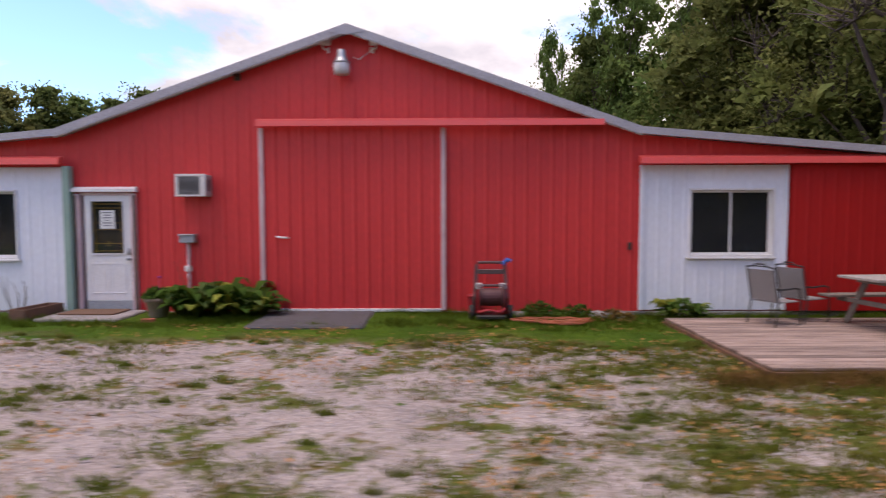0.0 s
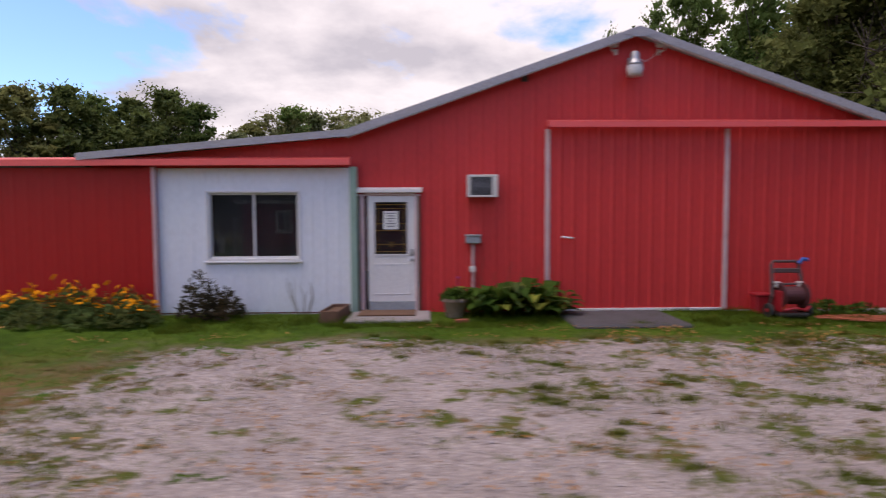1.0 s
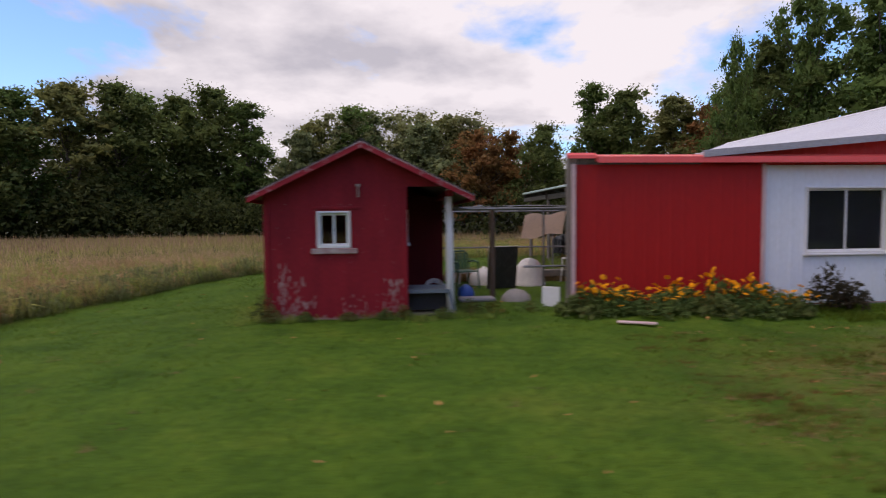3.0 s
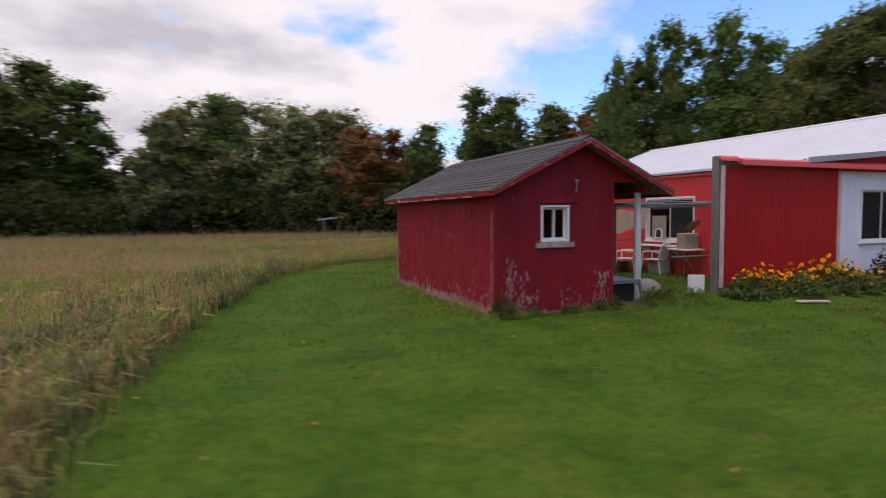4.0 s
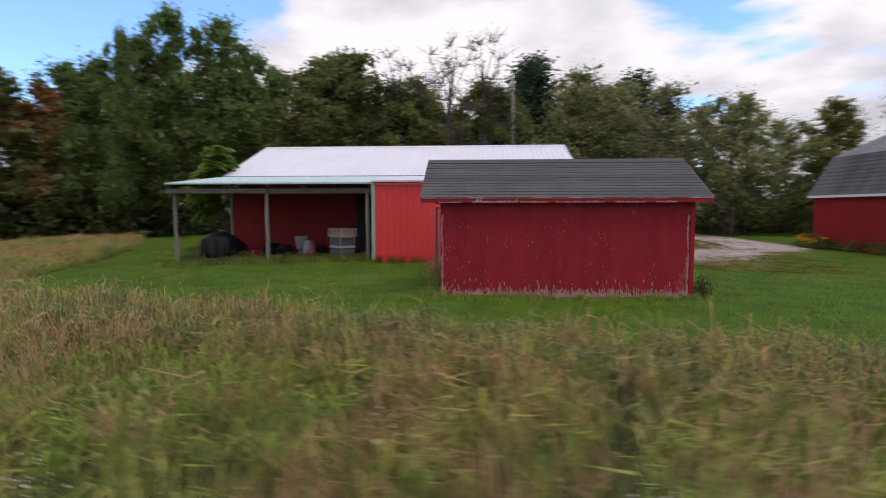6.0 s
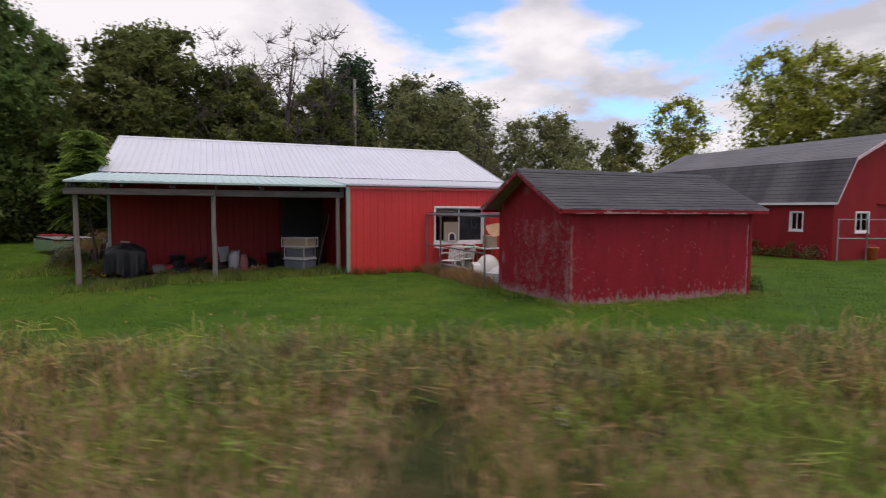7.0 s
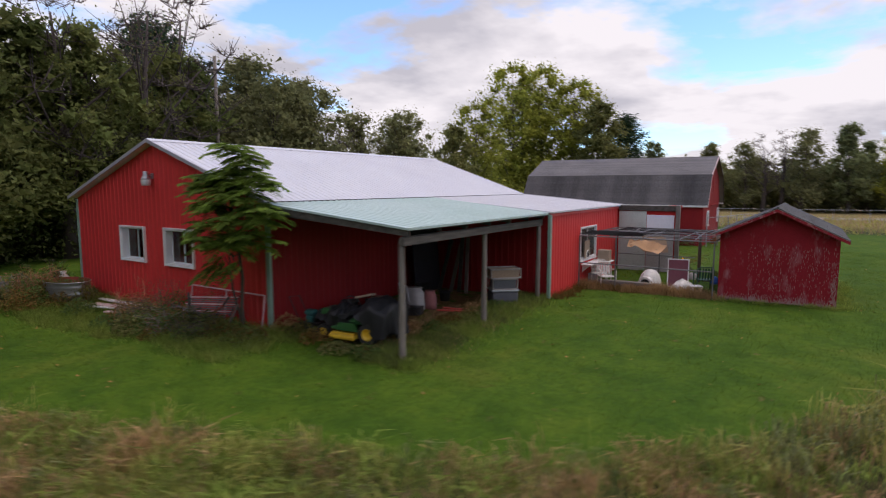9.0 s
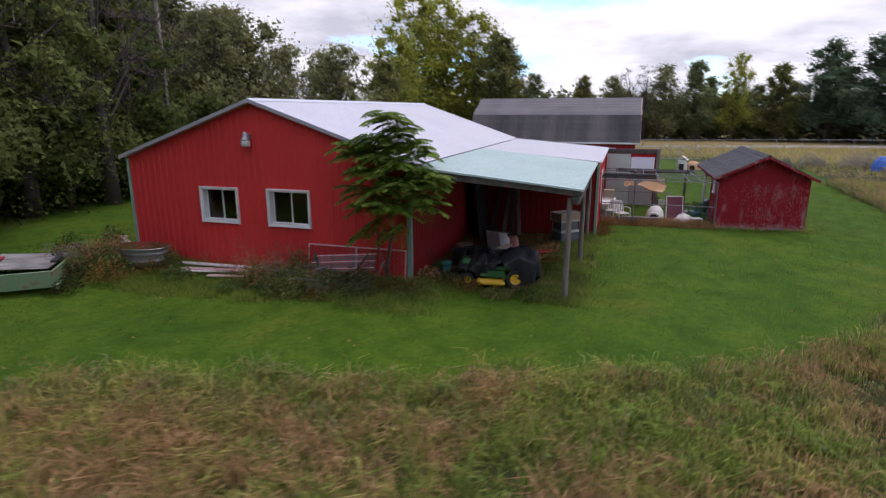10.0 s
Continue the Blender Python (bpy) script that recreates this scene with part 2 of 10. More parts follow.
PLASTIC_WHITE = material("white moulded plastic", (0.72, 0.70, 0.68), 0.45, second=(0.6, 0.57, 0.54), scale=5, amount=0.6, bump=0.04)
PLASTIC_GREEN = material("green moulded plastic", (0.025, 0.10, 0.06), 0.45, second=(0.02, 0.07, 0.045), bump=0.04)
PLASTIC_RED = material("red plastic", (0.42, 0.02, 0.03), 0.45, second=(0.3, 0.02, 0.03), bump=0.05)
PLASTIC_BLUE = material("blue plastic", (0.03, 0.12, 0.45), 0.45, second=(0.03, 0.09, 0.33), bump=0.05)
TAN_CLOTH = material("tan canvas tarp", (0.52, 0.31, 0.17), 0.85, second=(0.42, 0.24, 0.13), scale=3, amount=0.8, fine=120, bump=0.25)
GREY_MESH = material("grey sling mesh", (0.26, 0.25, 0.26), 0.8, second=(0.2, 0.19, 0.2), fine=200, fine_amount=0.3, bump=0.3, bump_scale=200)
IRON = material("brown wrought iron", (0.07, 0.055, 0.05), 0.55, 0.3, second=(0.1, 0.07, 0.06), bump=0.1)
RUST = material("rust orange liner", (0.36, 0.07, 0.04), 0.75, second=(0.22, 0.06, 0.04), scale=6, amount=0.9, bump=0.2)
PAPER = material("white paper", (0.78, 0.78, 0.77), 0.8, second=(0.72, 0.72, 0.70), bump=0.02)
INK = material("grey print", (0.3, 0.3, 0.32), 0.8, bump=0.0)
BRASS = material("brass came", (0.5, 0.34, 0.1), 0.35, 0.9, bump=0.02)
PEACH = material("pale peach cloth", (0.66, 0.46, 0.34), 0.85, second=(0.56, 0.38, 0.28), scale=3, amount=0.8, fine=120, bump=0.2)
STALK = material("dry reddish stalk", (0.40, 0.17, 0.09), 0.8, second=(0.28, 0.12, 0.07), bump=0.1)
SILL_WORN = material("flaked sill board", (0.48, 0.42, 0.42), 0.8, second=(0.3, 0.14, 0.14), scale=7, amount=1.0, stretch=(1, 1, 2), fine=60, bump=0.3)
TAN_BOARD = material("tan board", (0.42, 0.33, 0.25), 0.8, second=(0.34, 0.26, 0.2), scale=3, amount=0.7, bump=0.1)
TERRACOTTA = material("weathered clay pot", (0.36, 0.26, 0.22), 0.85, second=(0.26, 0.19, 0.16), scale=6, amount=0.8, bump=0.2)
BRICK = material("red brick", (0.40, 0.10, 0.06), 0.85, second=(0.3, 0.08, 0.05), bump=0.3)
HOSE = material("orange red hose", (0.45, 0.11, 0.05), 0.5, second=(0.36, 0.09, 0.05), bump=0.05)
MAT_BROWN = material("brown door mat", (0.14, 0.075, 0.045), 0.95, second=(0.2, 0.12, 0.08), fine=150, bump=0.5)
EDGE_METAL = material("faded red drip edge", (0.58, 0.47, 0.48), 0.5, second=(0.2, 0.05, 0.06), scale=5, amount=0.9, bump=0.05)
BARK = material("grey brown bark", (0.13, 0.105, 0.085), 0.9, second=(0.07, 0.055, 0.045), scale=4, amount=0.9, stretch=(3, 3, 0.5), fine=40, fine_amount=0.3, bump=0.6, bump_scale=20)
RED_EDGE = material("peeling red edge board", (0.36, 0.02, 0.035), 0.7, spec=0.25, second=(0.28, 0.02, 0.03), scale=2, amount=0.8, third=(0.46, 0.31, 0.32), third_scale=6.0, third_low=0.53, third_high=0.72, fine=60, bump=0.25, bump_scale=30)
JUNK_GREEN = material("faded green panel", (0.14, 0.24, 0.13), 0.55, second=(0.2, 0.28, 0.18), scale=4, amount=0.8, third=(0.2, 0.09, 0.05), third_scale=4, bump=0.1)
ROCK = material("grey field stone", (0.3, 0.28, 0.27), 0.9, second=(0.2, 0.19, 0.18), bump=0.4)
DARK_IN = material("dark unlit interior", (0.03, 0.028, 0.03), 0.9, bump=0.0)
CARTON = material("brown cardboard", (0.33, 0.24, 0.18), 0.85, second=(0.26, 0.18, 0.13), bump=0.1)
PLAS_GREY = material("grey plastic shell", (0.45, 0.43, 0.43), 0.55, second=(0.36, 0.34, 0.34), bump=0.05)
LEAF_LITTER = material("fallen leaf", (0.42, 0.20, 0.06), 0.8, second=(0.25, 0.10, 0.04), scale=9, per_island=0.4, bump=0.0)


def foliage(name, colour, second, trans=0.5, per_island=0.4, per_object=0.16, scale=0.6):
    m = material(name, colour, 0.62, second=second, scale=scale, amount=1.0, fine=8, fine_amount=0.2, bump=0.0, per_island=per_island, per_object=per_object, spec=0.08)
    t = m.node_tree
    b = t.nodes["Principled BSDF"]
    tr = t.nodes.new("ShaderNodeBsdfTranslucent")
    mx = t.nodes.new("ShaderNodeMixShader")
    mx.inputs[0].default_value = trans
    src = b.inputs["Base Color"].links[0].from_socket
    t.links.new(src, tr.inputs["Color"])
    t.links.new(b.outputs[0], mx.inputs[1])
    t.links.new(tr.outputs[0], mx.inputs[2])
    t.links.new(mx.outputs[0], t.nodes["Material Output"].inputs[0])
    return m


LEAF_DARK = foliage("dark green leaves", (0.10, 0.145, 0.045), (0.145, 0.17, 0.055), per_island=0.28)
LEAF_MID = foliage("green leaves", (0.095, 0.17, 0.05), (0.15, 0.20, 0.06), per_island=0.28)
LEAF_OLIVE = foliage("olive autumn leaves", (0.23, 0.215, 0.08), (0.155, 0.185, 0.065), per_island=0.3)
LEAF_YELLOW = foliage("yellow green leaves", (0.36, 0.35, 0.06), (0.22, 0.27, 0.055))
LEAF_RUST = foliage("rusty autumn leaves", (0.33, 0.14, 0.065), (0.2, 0.15, 0.05))
LEAF_PINE = foliage("dark pine needles", (0.035, 0.07, 0.04), (0.055, 0.09, 0.045))
LEAF_SUMAC = foliage("bright compound leaves", (0.20, 0.29, 0.055), (0.12, 0.20, 0.04), per_object=0.3)
LEAF_HOSTA = foliage("broad hosta leaves", (0.09, 0.17, 0.03), (0.05, 0.11, 0.02))
PETAL = foliage("yellow petals", (0.88, 0.40, 0.012), (0.82, 0.30, 0.01), 0.3, 0.2)
GRASS_SHORT = foliage("mown grass", (0.070, 0.130, 0.010), (0.108, 0.138, 0.018), 0.4, 0.4, scale=1.1)
GRASS_TALL = foliage("tall green grass", (0.165, 0.27, 0.045), (0.29, 0.325, 0.085), 0.5, 0.45, scale=2.2)
GRASS_OLIVE = foliage("yellowing grass", (0.52, 0.46, 0.15), (0.33, 0.34, 0.09), 0.5, 0.35, scale=2.2)
GRASS_BROWN = foliage("brown dead grass", (0.52, 0.33, 0.17), (0.4, 0.25, 0.12), 0.45, 0.35, scale=2.2)
GRASS_DRY = foliage("dry tan grass", (0.60, 0.41, 0.24), (0.48, 0.30, 0.17), 0.45, 0.35)
WEED_GREEN = foliage("green yard weeds", (0.085, 0.14, 0.018), (0.17, 0.16, 0.035), 0.3, 0.35, scale=2.2)
WEED = foliage("yard weeds", (0.24, 0.12, 0.045), (0.13, 0.11, 0.025), 0.3, 0.4, scale=2.2)
# darker shrub green: the dimness under the trees sits in the leaf colour
LEAF_SHADE = foliage("shade-darkened shrub leaves", (0.045, 0.062, 0.02), (0.07, 0.08, 0.028))
# paler greens here and in LEAF_HAZE put distance haze into the leaves
LEAF_FAR = foliage("haze-paled distant leaves", (0.16, 0.19, 0.09), (0.22, 0.225, 0.11), per_island=0.28)
WEED_RIM = foliage("grey-green field weeds", (0.17, 0.215, 0.075), (0.27, 0.27, 0.125), 0.4, 0.35, scale=2.2)
LEAF_TURN = foliage("green leaves beginning to turn", (0.14, 0.19, 0.058), (0.21, 0.215, 0.075), per_island=0.3)
LEAF_PALE = foliage("pale olive leaves", (0.25, 0.25, 0.12), (0.19, 0.21, 0.09), per_island=0.3)
LEAF_HAZE = foliage("haze-paled roadside leaves", (0.17, 0.22, 0.10), (0.23, 0.25, 0.12), per_island=0.28)
LEAF_BLUE = foliage("blue-green leaves", (0.085, 0.135, 0.085), (0.12, 0.165, 0.09), per_island=0.28)
LEAF_PLUM = foliage("dark plum green leaves", (0.045, 0.055, 0.025), (0.08, 0.05, 0.04))
BARK_DARK = material("dark twig bark", (0.065, 0.05, 0.048), 0.9, second=(0.1, 0.08, 0.075), fine_amount=0.2, bump=0.2)

GLASS = bpy.data.materials.new("window glass")
GLASS.use_nodes = True
_g = GLASS.node_tree.nodes["Principled BSDF"]
_g.inputs["Base Color"].default_value = (0.75, 0.8, 0.82, 1)
_g.inputs["Roughness"].default_value = 0.02
_g.inputs["Transmission Weight"].default_value = 1.0
_g.inputs["IOR"].default_value = 1.45
SCREEN = material("dark insect screen and pane backing", (0.018, 0.019, 0.026), 0.7, second=(0.014, 0.014, 0.02), fine=300, fine_amount=0.3, bump=0.1, bump_scale=300)


# ---------------------------------------------------------------- mesh tools
class Shape:
    """Collects faces; every call adds one closed or open piece."""

    def __init__(self):
        self.v, self.f = [], []

    def add(self, verts, faces):
        n = len(self.v)
        self.v.extend(tuple(p) for p in verts)
        self.f.extend(tuple(n + i for i in q) for q in faces)
        return self

    def box(self, x0, y0, z0, x1, y1, z1, c=0.0, m=None):
        """A box between two corners with chamfer c, moved by m."""
        lo, hi = Vector((min(x0, x1), min(y0, y1), min(z0, z1))), Vector((max(x0, x1), max(y0, y1), max(z0, z1)))
        c = min(c, *((hi[k] - lo[k]) * 0.45 for k in range(3)))
        if c <= 0:
            vs = [Vector((hi[0] if i & 1 else lo[0], hi[1] if i & 2 else lo[1], hi[2] if i & 4 else lo[2])) for i in range(8)]
            fs = [(0, 2, 3, 1), (4, 5, 7, 6), (0, 1, 5, 4), (2, 6, 7, 3), (0, 4, 6, 2), (1, 3, 7, 5)]
        else:
            vs, idx, fs = [], {}, []
            for i in range(8):
                s = [(i >> k) & 1 for k in range(3)]
                for a in range(3):
                    idx[i, a] = len(vs)
                    vs.append(Vector([(hi[k] if s[k] else lo[k]) + (0 if k == a else (-c if s[k] else c)) for k in range(3)]))
            for a in range(3):
                u, w = (a + 1) % 3, (a + 2) % 3
                for side in (0, 1):
                    q = [(side << a) | (p << u) | (r << w) for p, r in ((0, 0), (1, 0), (1, 1), (0, 1))]
                    q = q if side else q[::-1]
                    fs.append(tuple(idx[i, a] for i in q))
                for p in (0, 1):
                    for r in (0, 1):
                        i0 = (p << u) | (r << w)
                        i1 = i0 | (1 << a)
                        q = (idx[i0, u], idx[i1, u], idx[i1, w], idx[i0, w])
                        fs.append(q if p != r else q[::-1])
            for i in range(8):
                q = (idx[i, 0], idx[i, 1], idx[i, 2])
                fs.append(q if bin(i).count("1") % 2 else q[::-1])
        if m is not None:
            vs = [m @ p for p in vs]
        return self.add(vs, fs)

    def tube(self, pts, r, n=8, r_end=None, cap=True):
        """A tube along points, tapering to r_end."""
        pts = [Vector(p) for p in pts]
        r_end = r if r_end is None else r_end
        base = len(self.v)
        for i, p in enumerate(pts):
            d = (pts[min(i + 1, len(pts) - 1)] - pts[max(i - 1, 0)]).normalized()
            up = Vector((0, 0, 1)) if abs(d.z) < 0.9 else Vector((1, 0, 0))
            a = d.cross(up).normalized()
            b = d.cross(a)
            rr = r + (r_end - r) * i / max(1, len(pts) - 1)
            for k in range(n):
                w = 2 * math.pi * k / n
                self.v.append(tuple(p + (a * math.cos(w) + b * math.sin(w)) * rr))
        for i in range(len(pts) - 1):
            for k in range(n):
                j = (k + 1) % n
                self.f.append((base + i * n + k, base + i * n + j, base + i * n + n + j, base + i * n + n + k))
        if cap:
            self.f.append(tuple(base + k for k in range(n))[::-1])
            self.f.append(tuple(base + (len(pts) - 1) * n + k for k in range(n)))
        return self

    def lathe(self, prof, n=20, m=None, sx=1.0, sy=1.0, arc=1.0):
        """Turns a profile of (radius, height) about z."""
        base = len(self.v)
        steps = n if arc >= 1 else n + 1
        for r, z in prof:
            for k in range(steps):
                w = 2 * math.pi * arc * k / n
                p = Vector((r * math.cos(w) * sx, r * math.sin(w) * sy, z))
                self.v.append(tuple(m @ p if m is not None else p))
        for i in range(len(prof) - 1):
            for k in range(n):
                j = (k + 1) % steps
                self.f.append((base + i * steps + k, base + i * steps + j, base + (i + 1) * steps + j, base + (i + 1) * steps + k))
        return self

    def prism(self, poly, axis, a, b):
        """Extrudes a polygon of 2D points along an axis from a to b. x: poly is (y, z); y: (x, z); z: (x, y)."""
        def at(p, w):
            return {"x": (w, p[0], p[1]), "y": (p[0], w, p[1]), "z": (p[0], p[1], w)}[axis]
        n = len(poly)
        vs = [at(p, a) for p in poly] + [at(p, b) for p in poly]
        fs = [tuple(range(n))[::-1], tuple(range(n, 2 * n))] + [(i, (i + 1) % n, n + (i + 1) % n, n + i) for i in range(n)]
        return self.add(vs, fs)

    def mesh(self, name, mat, smooth=False):
        me = bpy.data.meshes.new(name)
        me.from_pydata(self.v, [], self.f)
        if mat:
            me.materials.append(mat)
        bm = bmesh.new()
        bm.from_mesh(me)
        bmesh.ops.recalc_face_normals(bm, faces=bm.faces)
        bm.to_mesh(me)
        bm.free()
        if smooth:
            me.polygons.foreach_set("use_smooth", [True] * len(me.polygons))
        return me


def bulk(name, verts, faces_per, mat):
    """A big mesh from an array of vertices, in which each run of faces_per vertices is one face."""
    me = bpy.data.meshes.new(name)
    n = len(verts)
    me.vertices.add(n)
    me.vertices.foreach_set("co", np.ascontiguousarray(verts, dtype=np.float32).ravel())
    k = n // faces_per
    me.loops.add(n)
    me.loops.foreach_set("vertex_index", np.arange(n, dtype=np.int32))
    me.polygons.add(k)
    me.polygons.foreach_set("loop_start", np.arange(0, n, faces_per, dtype=np.int32))
    me.polygons.foreach_set("loop_total", np.full(k, faces_per, dtype=np.int32))
    me.materials.append(mat)
    me.update(calc_edges=True)
    me.polygons.foreach_set("use_smooth", np.zeros(k, dtype=bool))
    return me


def thing(name, label, category, group="", kind="", at=(0, 0, 0), rz=0):
    ob = new(name)
    ob.empty_display_size = 0.2
    ob.matrix_basis = pose(*at, 0, 0, rz)
    return tagged(ob, label, category, group, kind)


def part(name, shape, mat, parent, label="", smooth=False):
    me = shape.mesh(name, mat, smooth) if isinstance(shape, Shape) else shape
    ob = new(name, me)
    ob.parent = parent
    return tagged(ob, label)


def single(name, shape, mat, label, category, group="", kind="", at=(0, 0, 0), rz=0, smooth=False):
    me = shape.mesh(name, mat, smooth) if isinstance(shape, Shape) else shape
    ob = new(name, me)
    ob.matrix_basis = pose(*at, 0, 0, rz)
    return tagged(ob, label, category, group, kind)


# ---------------------------------------------------------------- ground
HEIGHTS = [
    (-1.5, 9.6, -0.15), (-1, 5, -0.30), (-10, 5.8, -0.27), (-6.5, 9.6, -0.14), (-18.6, 9.4, -0.13), (-18.6, 14.5, -0.12),
    (-13, 9.6, -0.11), (-10.6, 24.6, -0.39), (-10.7, 21.1, -0.24), (-10.8, 17.6, -0.17), (-6.3, 24.7, -0.26), (3.7, 24.6, -0.12),
    (0, 28, -0.5), (-9, 31, -0.62), (-16, 29, -0.6), (-22, 12, -0.27), (-30, 13, -0.35), (-25, 25, -0.55),
    (0, -5, -0.3), (-13, -5, -0.2), (7, 8, -0.22), (-15, 15, -0.14), (-3, 17, -0.15), (-22, 2, -0.3),
]


def ground_z(x, y):
    """The lie of the land, gently uneven, levelling out far away."""
    x, y = np.asarray(x, float), np.asarray(y, float)
    num, den = np.full(x.shape, -0.45 * 2e-4), np.full(x.shape, 2e-4)
    for px, py, pz in HEIGHTS:
        w = 1.0 / ((x - px) ** 2 + (y - py) ** 2 + 0.6) ** 1.5
        num, den = num + w * pz, den + w
    return num / den


def gz(x, y):
    return float(ground_z(x, y))


EDGE = [(60, -32), (-4, -23), (-18, -19.5), (-24.5, -17), (-25.8, -11.7), (-24.6, -3), (-24.2, 4), (-23.9, 8), (-23.3, 12), (-22.3, 15), (-21.3, 18.5), (-19.5, 22), (-17.6, 24.8), (-15.5, 26.9), (-12.3, 28.5), (-8.5, 29.9), (-5, 31.1), (-2, 32.1), (6, 36.5), (14, 40), (60, 60)]


def field_depth(x, y):
    """Signed distance into the unmown field, in metres: positive on the field's side of the mown edge."""
    x, y = np.asarray(x, float), np.asarray(y, float)
    best, sign = np.full(x.shape, 1e9), np.ones(x.shape)
    for (ax, ay), (bx, by) in zip(EDGE, EDGE[1:]):
        ux, uy = bx - ax, by - ay
        k = np.clip(((x - ax) * ux + (y - ay) * uy) / (ux * ux + uy * uy), 0, 1)
        dx, dy = x - ax - k * ux, y - ay - k * uy
        d = np.hypot(dx, dy)
        s = np.where(ux * dy - uy * dx > 0, 1.0, -1.0)
        sign = np.where(d < best, s, sign)
        best = np.minimum(d, best)
    return best * sign


def wobble(x, y, s, seed=0.0):
    """A cheap smooth field of bumps between -1 and 1."""
    x, y = np.asarray(x, float), np.asarray(y, float)
    r = np.zeros(np.broadcast(x, y).shape)
    for k in range(5):
        f = s * 1.7 ** k
        a = 1.3 * k + seed
        r = r + 0.6 ** k * np.sin(f * (x * np.cos(a) + y * np.sin(a)) + 2.1 * k + seed) * np.cos(f * 0.83 * (y * np.cos(a + 0.7) - x * np.sin(a + 0.7)) + 1.1 * k)
    return r / 1.6


def gravel_amount(x, y):
    """1 on the gravel yard, 0 on grass, with a ragged edge."""
    x, y = np.asarray(x, float), np.asarray(y, float)
    west = (x + 11.3 - 0.95 * np.abs(y - 5.8) + 1.2 * wobble(x, y, 0.9, 2.0)) / 3.6
    north = (7.9 - y + 0.35 * wobble(x, y, 1.3, 4.0)) / 0.7
    south = (y + 2.6) / 1.2
    east = (60 - x) / 10
    return np.clip(np.minimum(np.minimum(west, north), np.minimum(south, east)), 0, 1)


def axis_steps(lo, hi, step, far, grow=1.35):
    mid = list(np.arange(lo, hi + 1e-6, step))
    out_, s, p = [], step, hi
    while p < far:
        s *= grow
        p += s
        out_.append(p)
    low, s, p = [], step, lo
    while p > -far:
        s *= grow
        p -= s
        low.append(p)
    return np.array(low[::-1] + mid + out_)


GX, GY = axis_steps(-38, 16, 0.36, 900), axis_steps(-10, 46, 0.36, 900)
XX, YY = np.meshgrid(GX, GY)
ZZ = ground_z(XX, YY)
grav = gravel_amount(XX, YY)
weeds = np.clip(0.34 + 0.22 * wobble(XX, YY, 0.7, 1.0) + 0.035 * (XX + 1.0) + 0.05 * (YY - 5), 0, 0.75)
fieldness = np.clip(field_depth(XX, YY) / 0.8 + 0.5, 0, 1) + np.clip((field_depth(XX, YY) - 5.0) / 4.0, 0, 1) * np.clip((30 - YY) / 8, 0.0, 1)
ZZ = ZZ + 0.018 * wobble(XX, YY, 3.1, 3.0) * (1 - grav * 0.6)
me = bpy.data.meshes.new("ground")
nx, ny = len(GX), len(GY)
idx = np.arange(nx * ny).reshape(ny, nx)
quads = np.stack([idx[:-1, :-1], idx[:-1, 1:], idx[1:, 1:], idx[1:, :-1]], -1).reshape(-1, 4)
me.vertices.add(nx * ny)
me.vertices.foreach_set("co", np.stack([XX, YY, ZZ], -1).astype(np.float32).ravel())
me.loops.add(quads.size)
me.loops.foreach_set("vertex_index", quads.astype(np.int32).ravel())
me.polygons.add(len(quads))
me.polygons.foreach_set("loop_start", np.arange(0, quads.size, 4, dtype=np.int32))
me.polygons.foreach_set("loop_total", np.full(len(quads), 4, dtype=np.int32))
me.update(calc_edges=True)
me.polygons.foreach_set("use_smooth", [True] * len(quads))
zone = me.color_attributes.new("zone", "FLOAT_COLOR", "POINT")
zone.data.foreach_set("color", np.stack([grav, weeds, fieldness, np.maximum(np.exp(-((XX + 9.9) / 2.2) ** 2 - ((YY - 5.5) / 1.5) ** 2), 1.6 * np.clip(1.2 * np.minimum(np.minimum(XX + 10.5, -6.2 - XX), np.minimum(YY - 17.3, 24.5 - YY)), 0, 1))], -1).astype(np.float32).ravel())


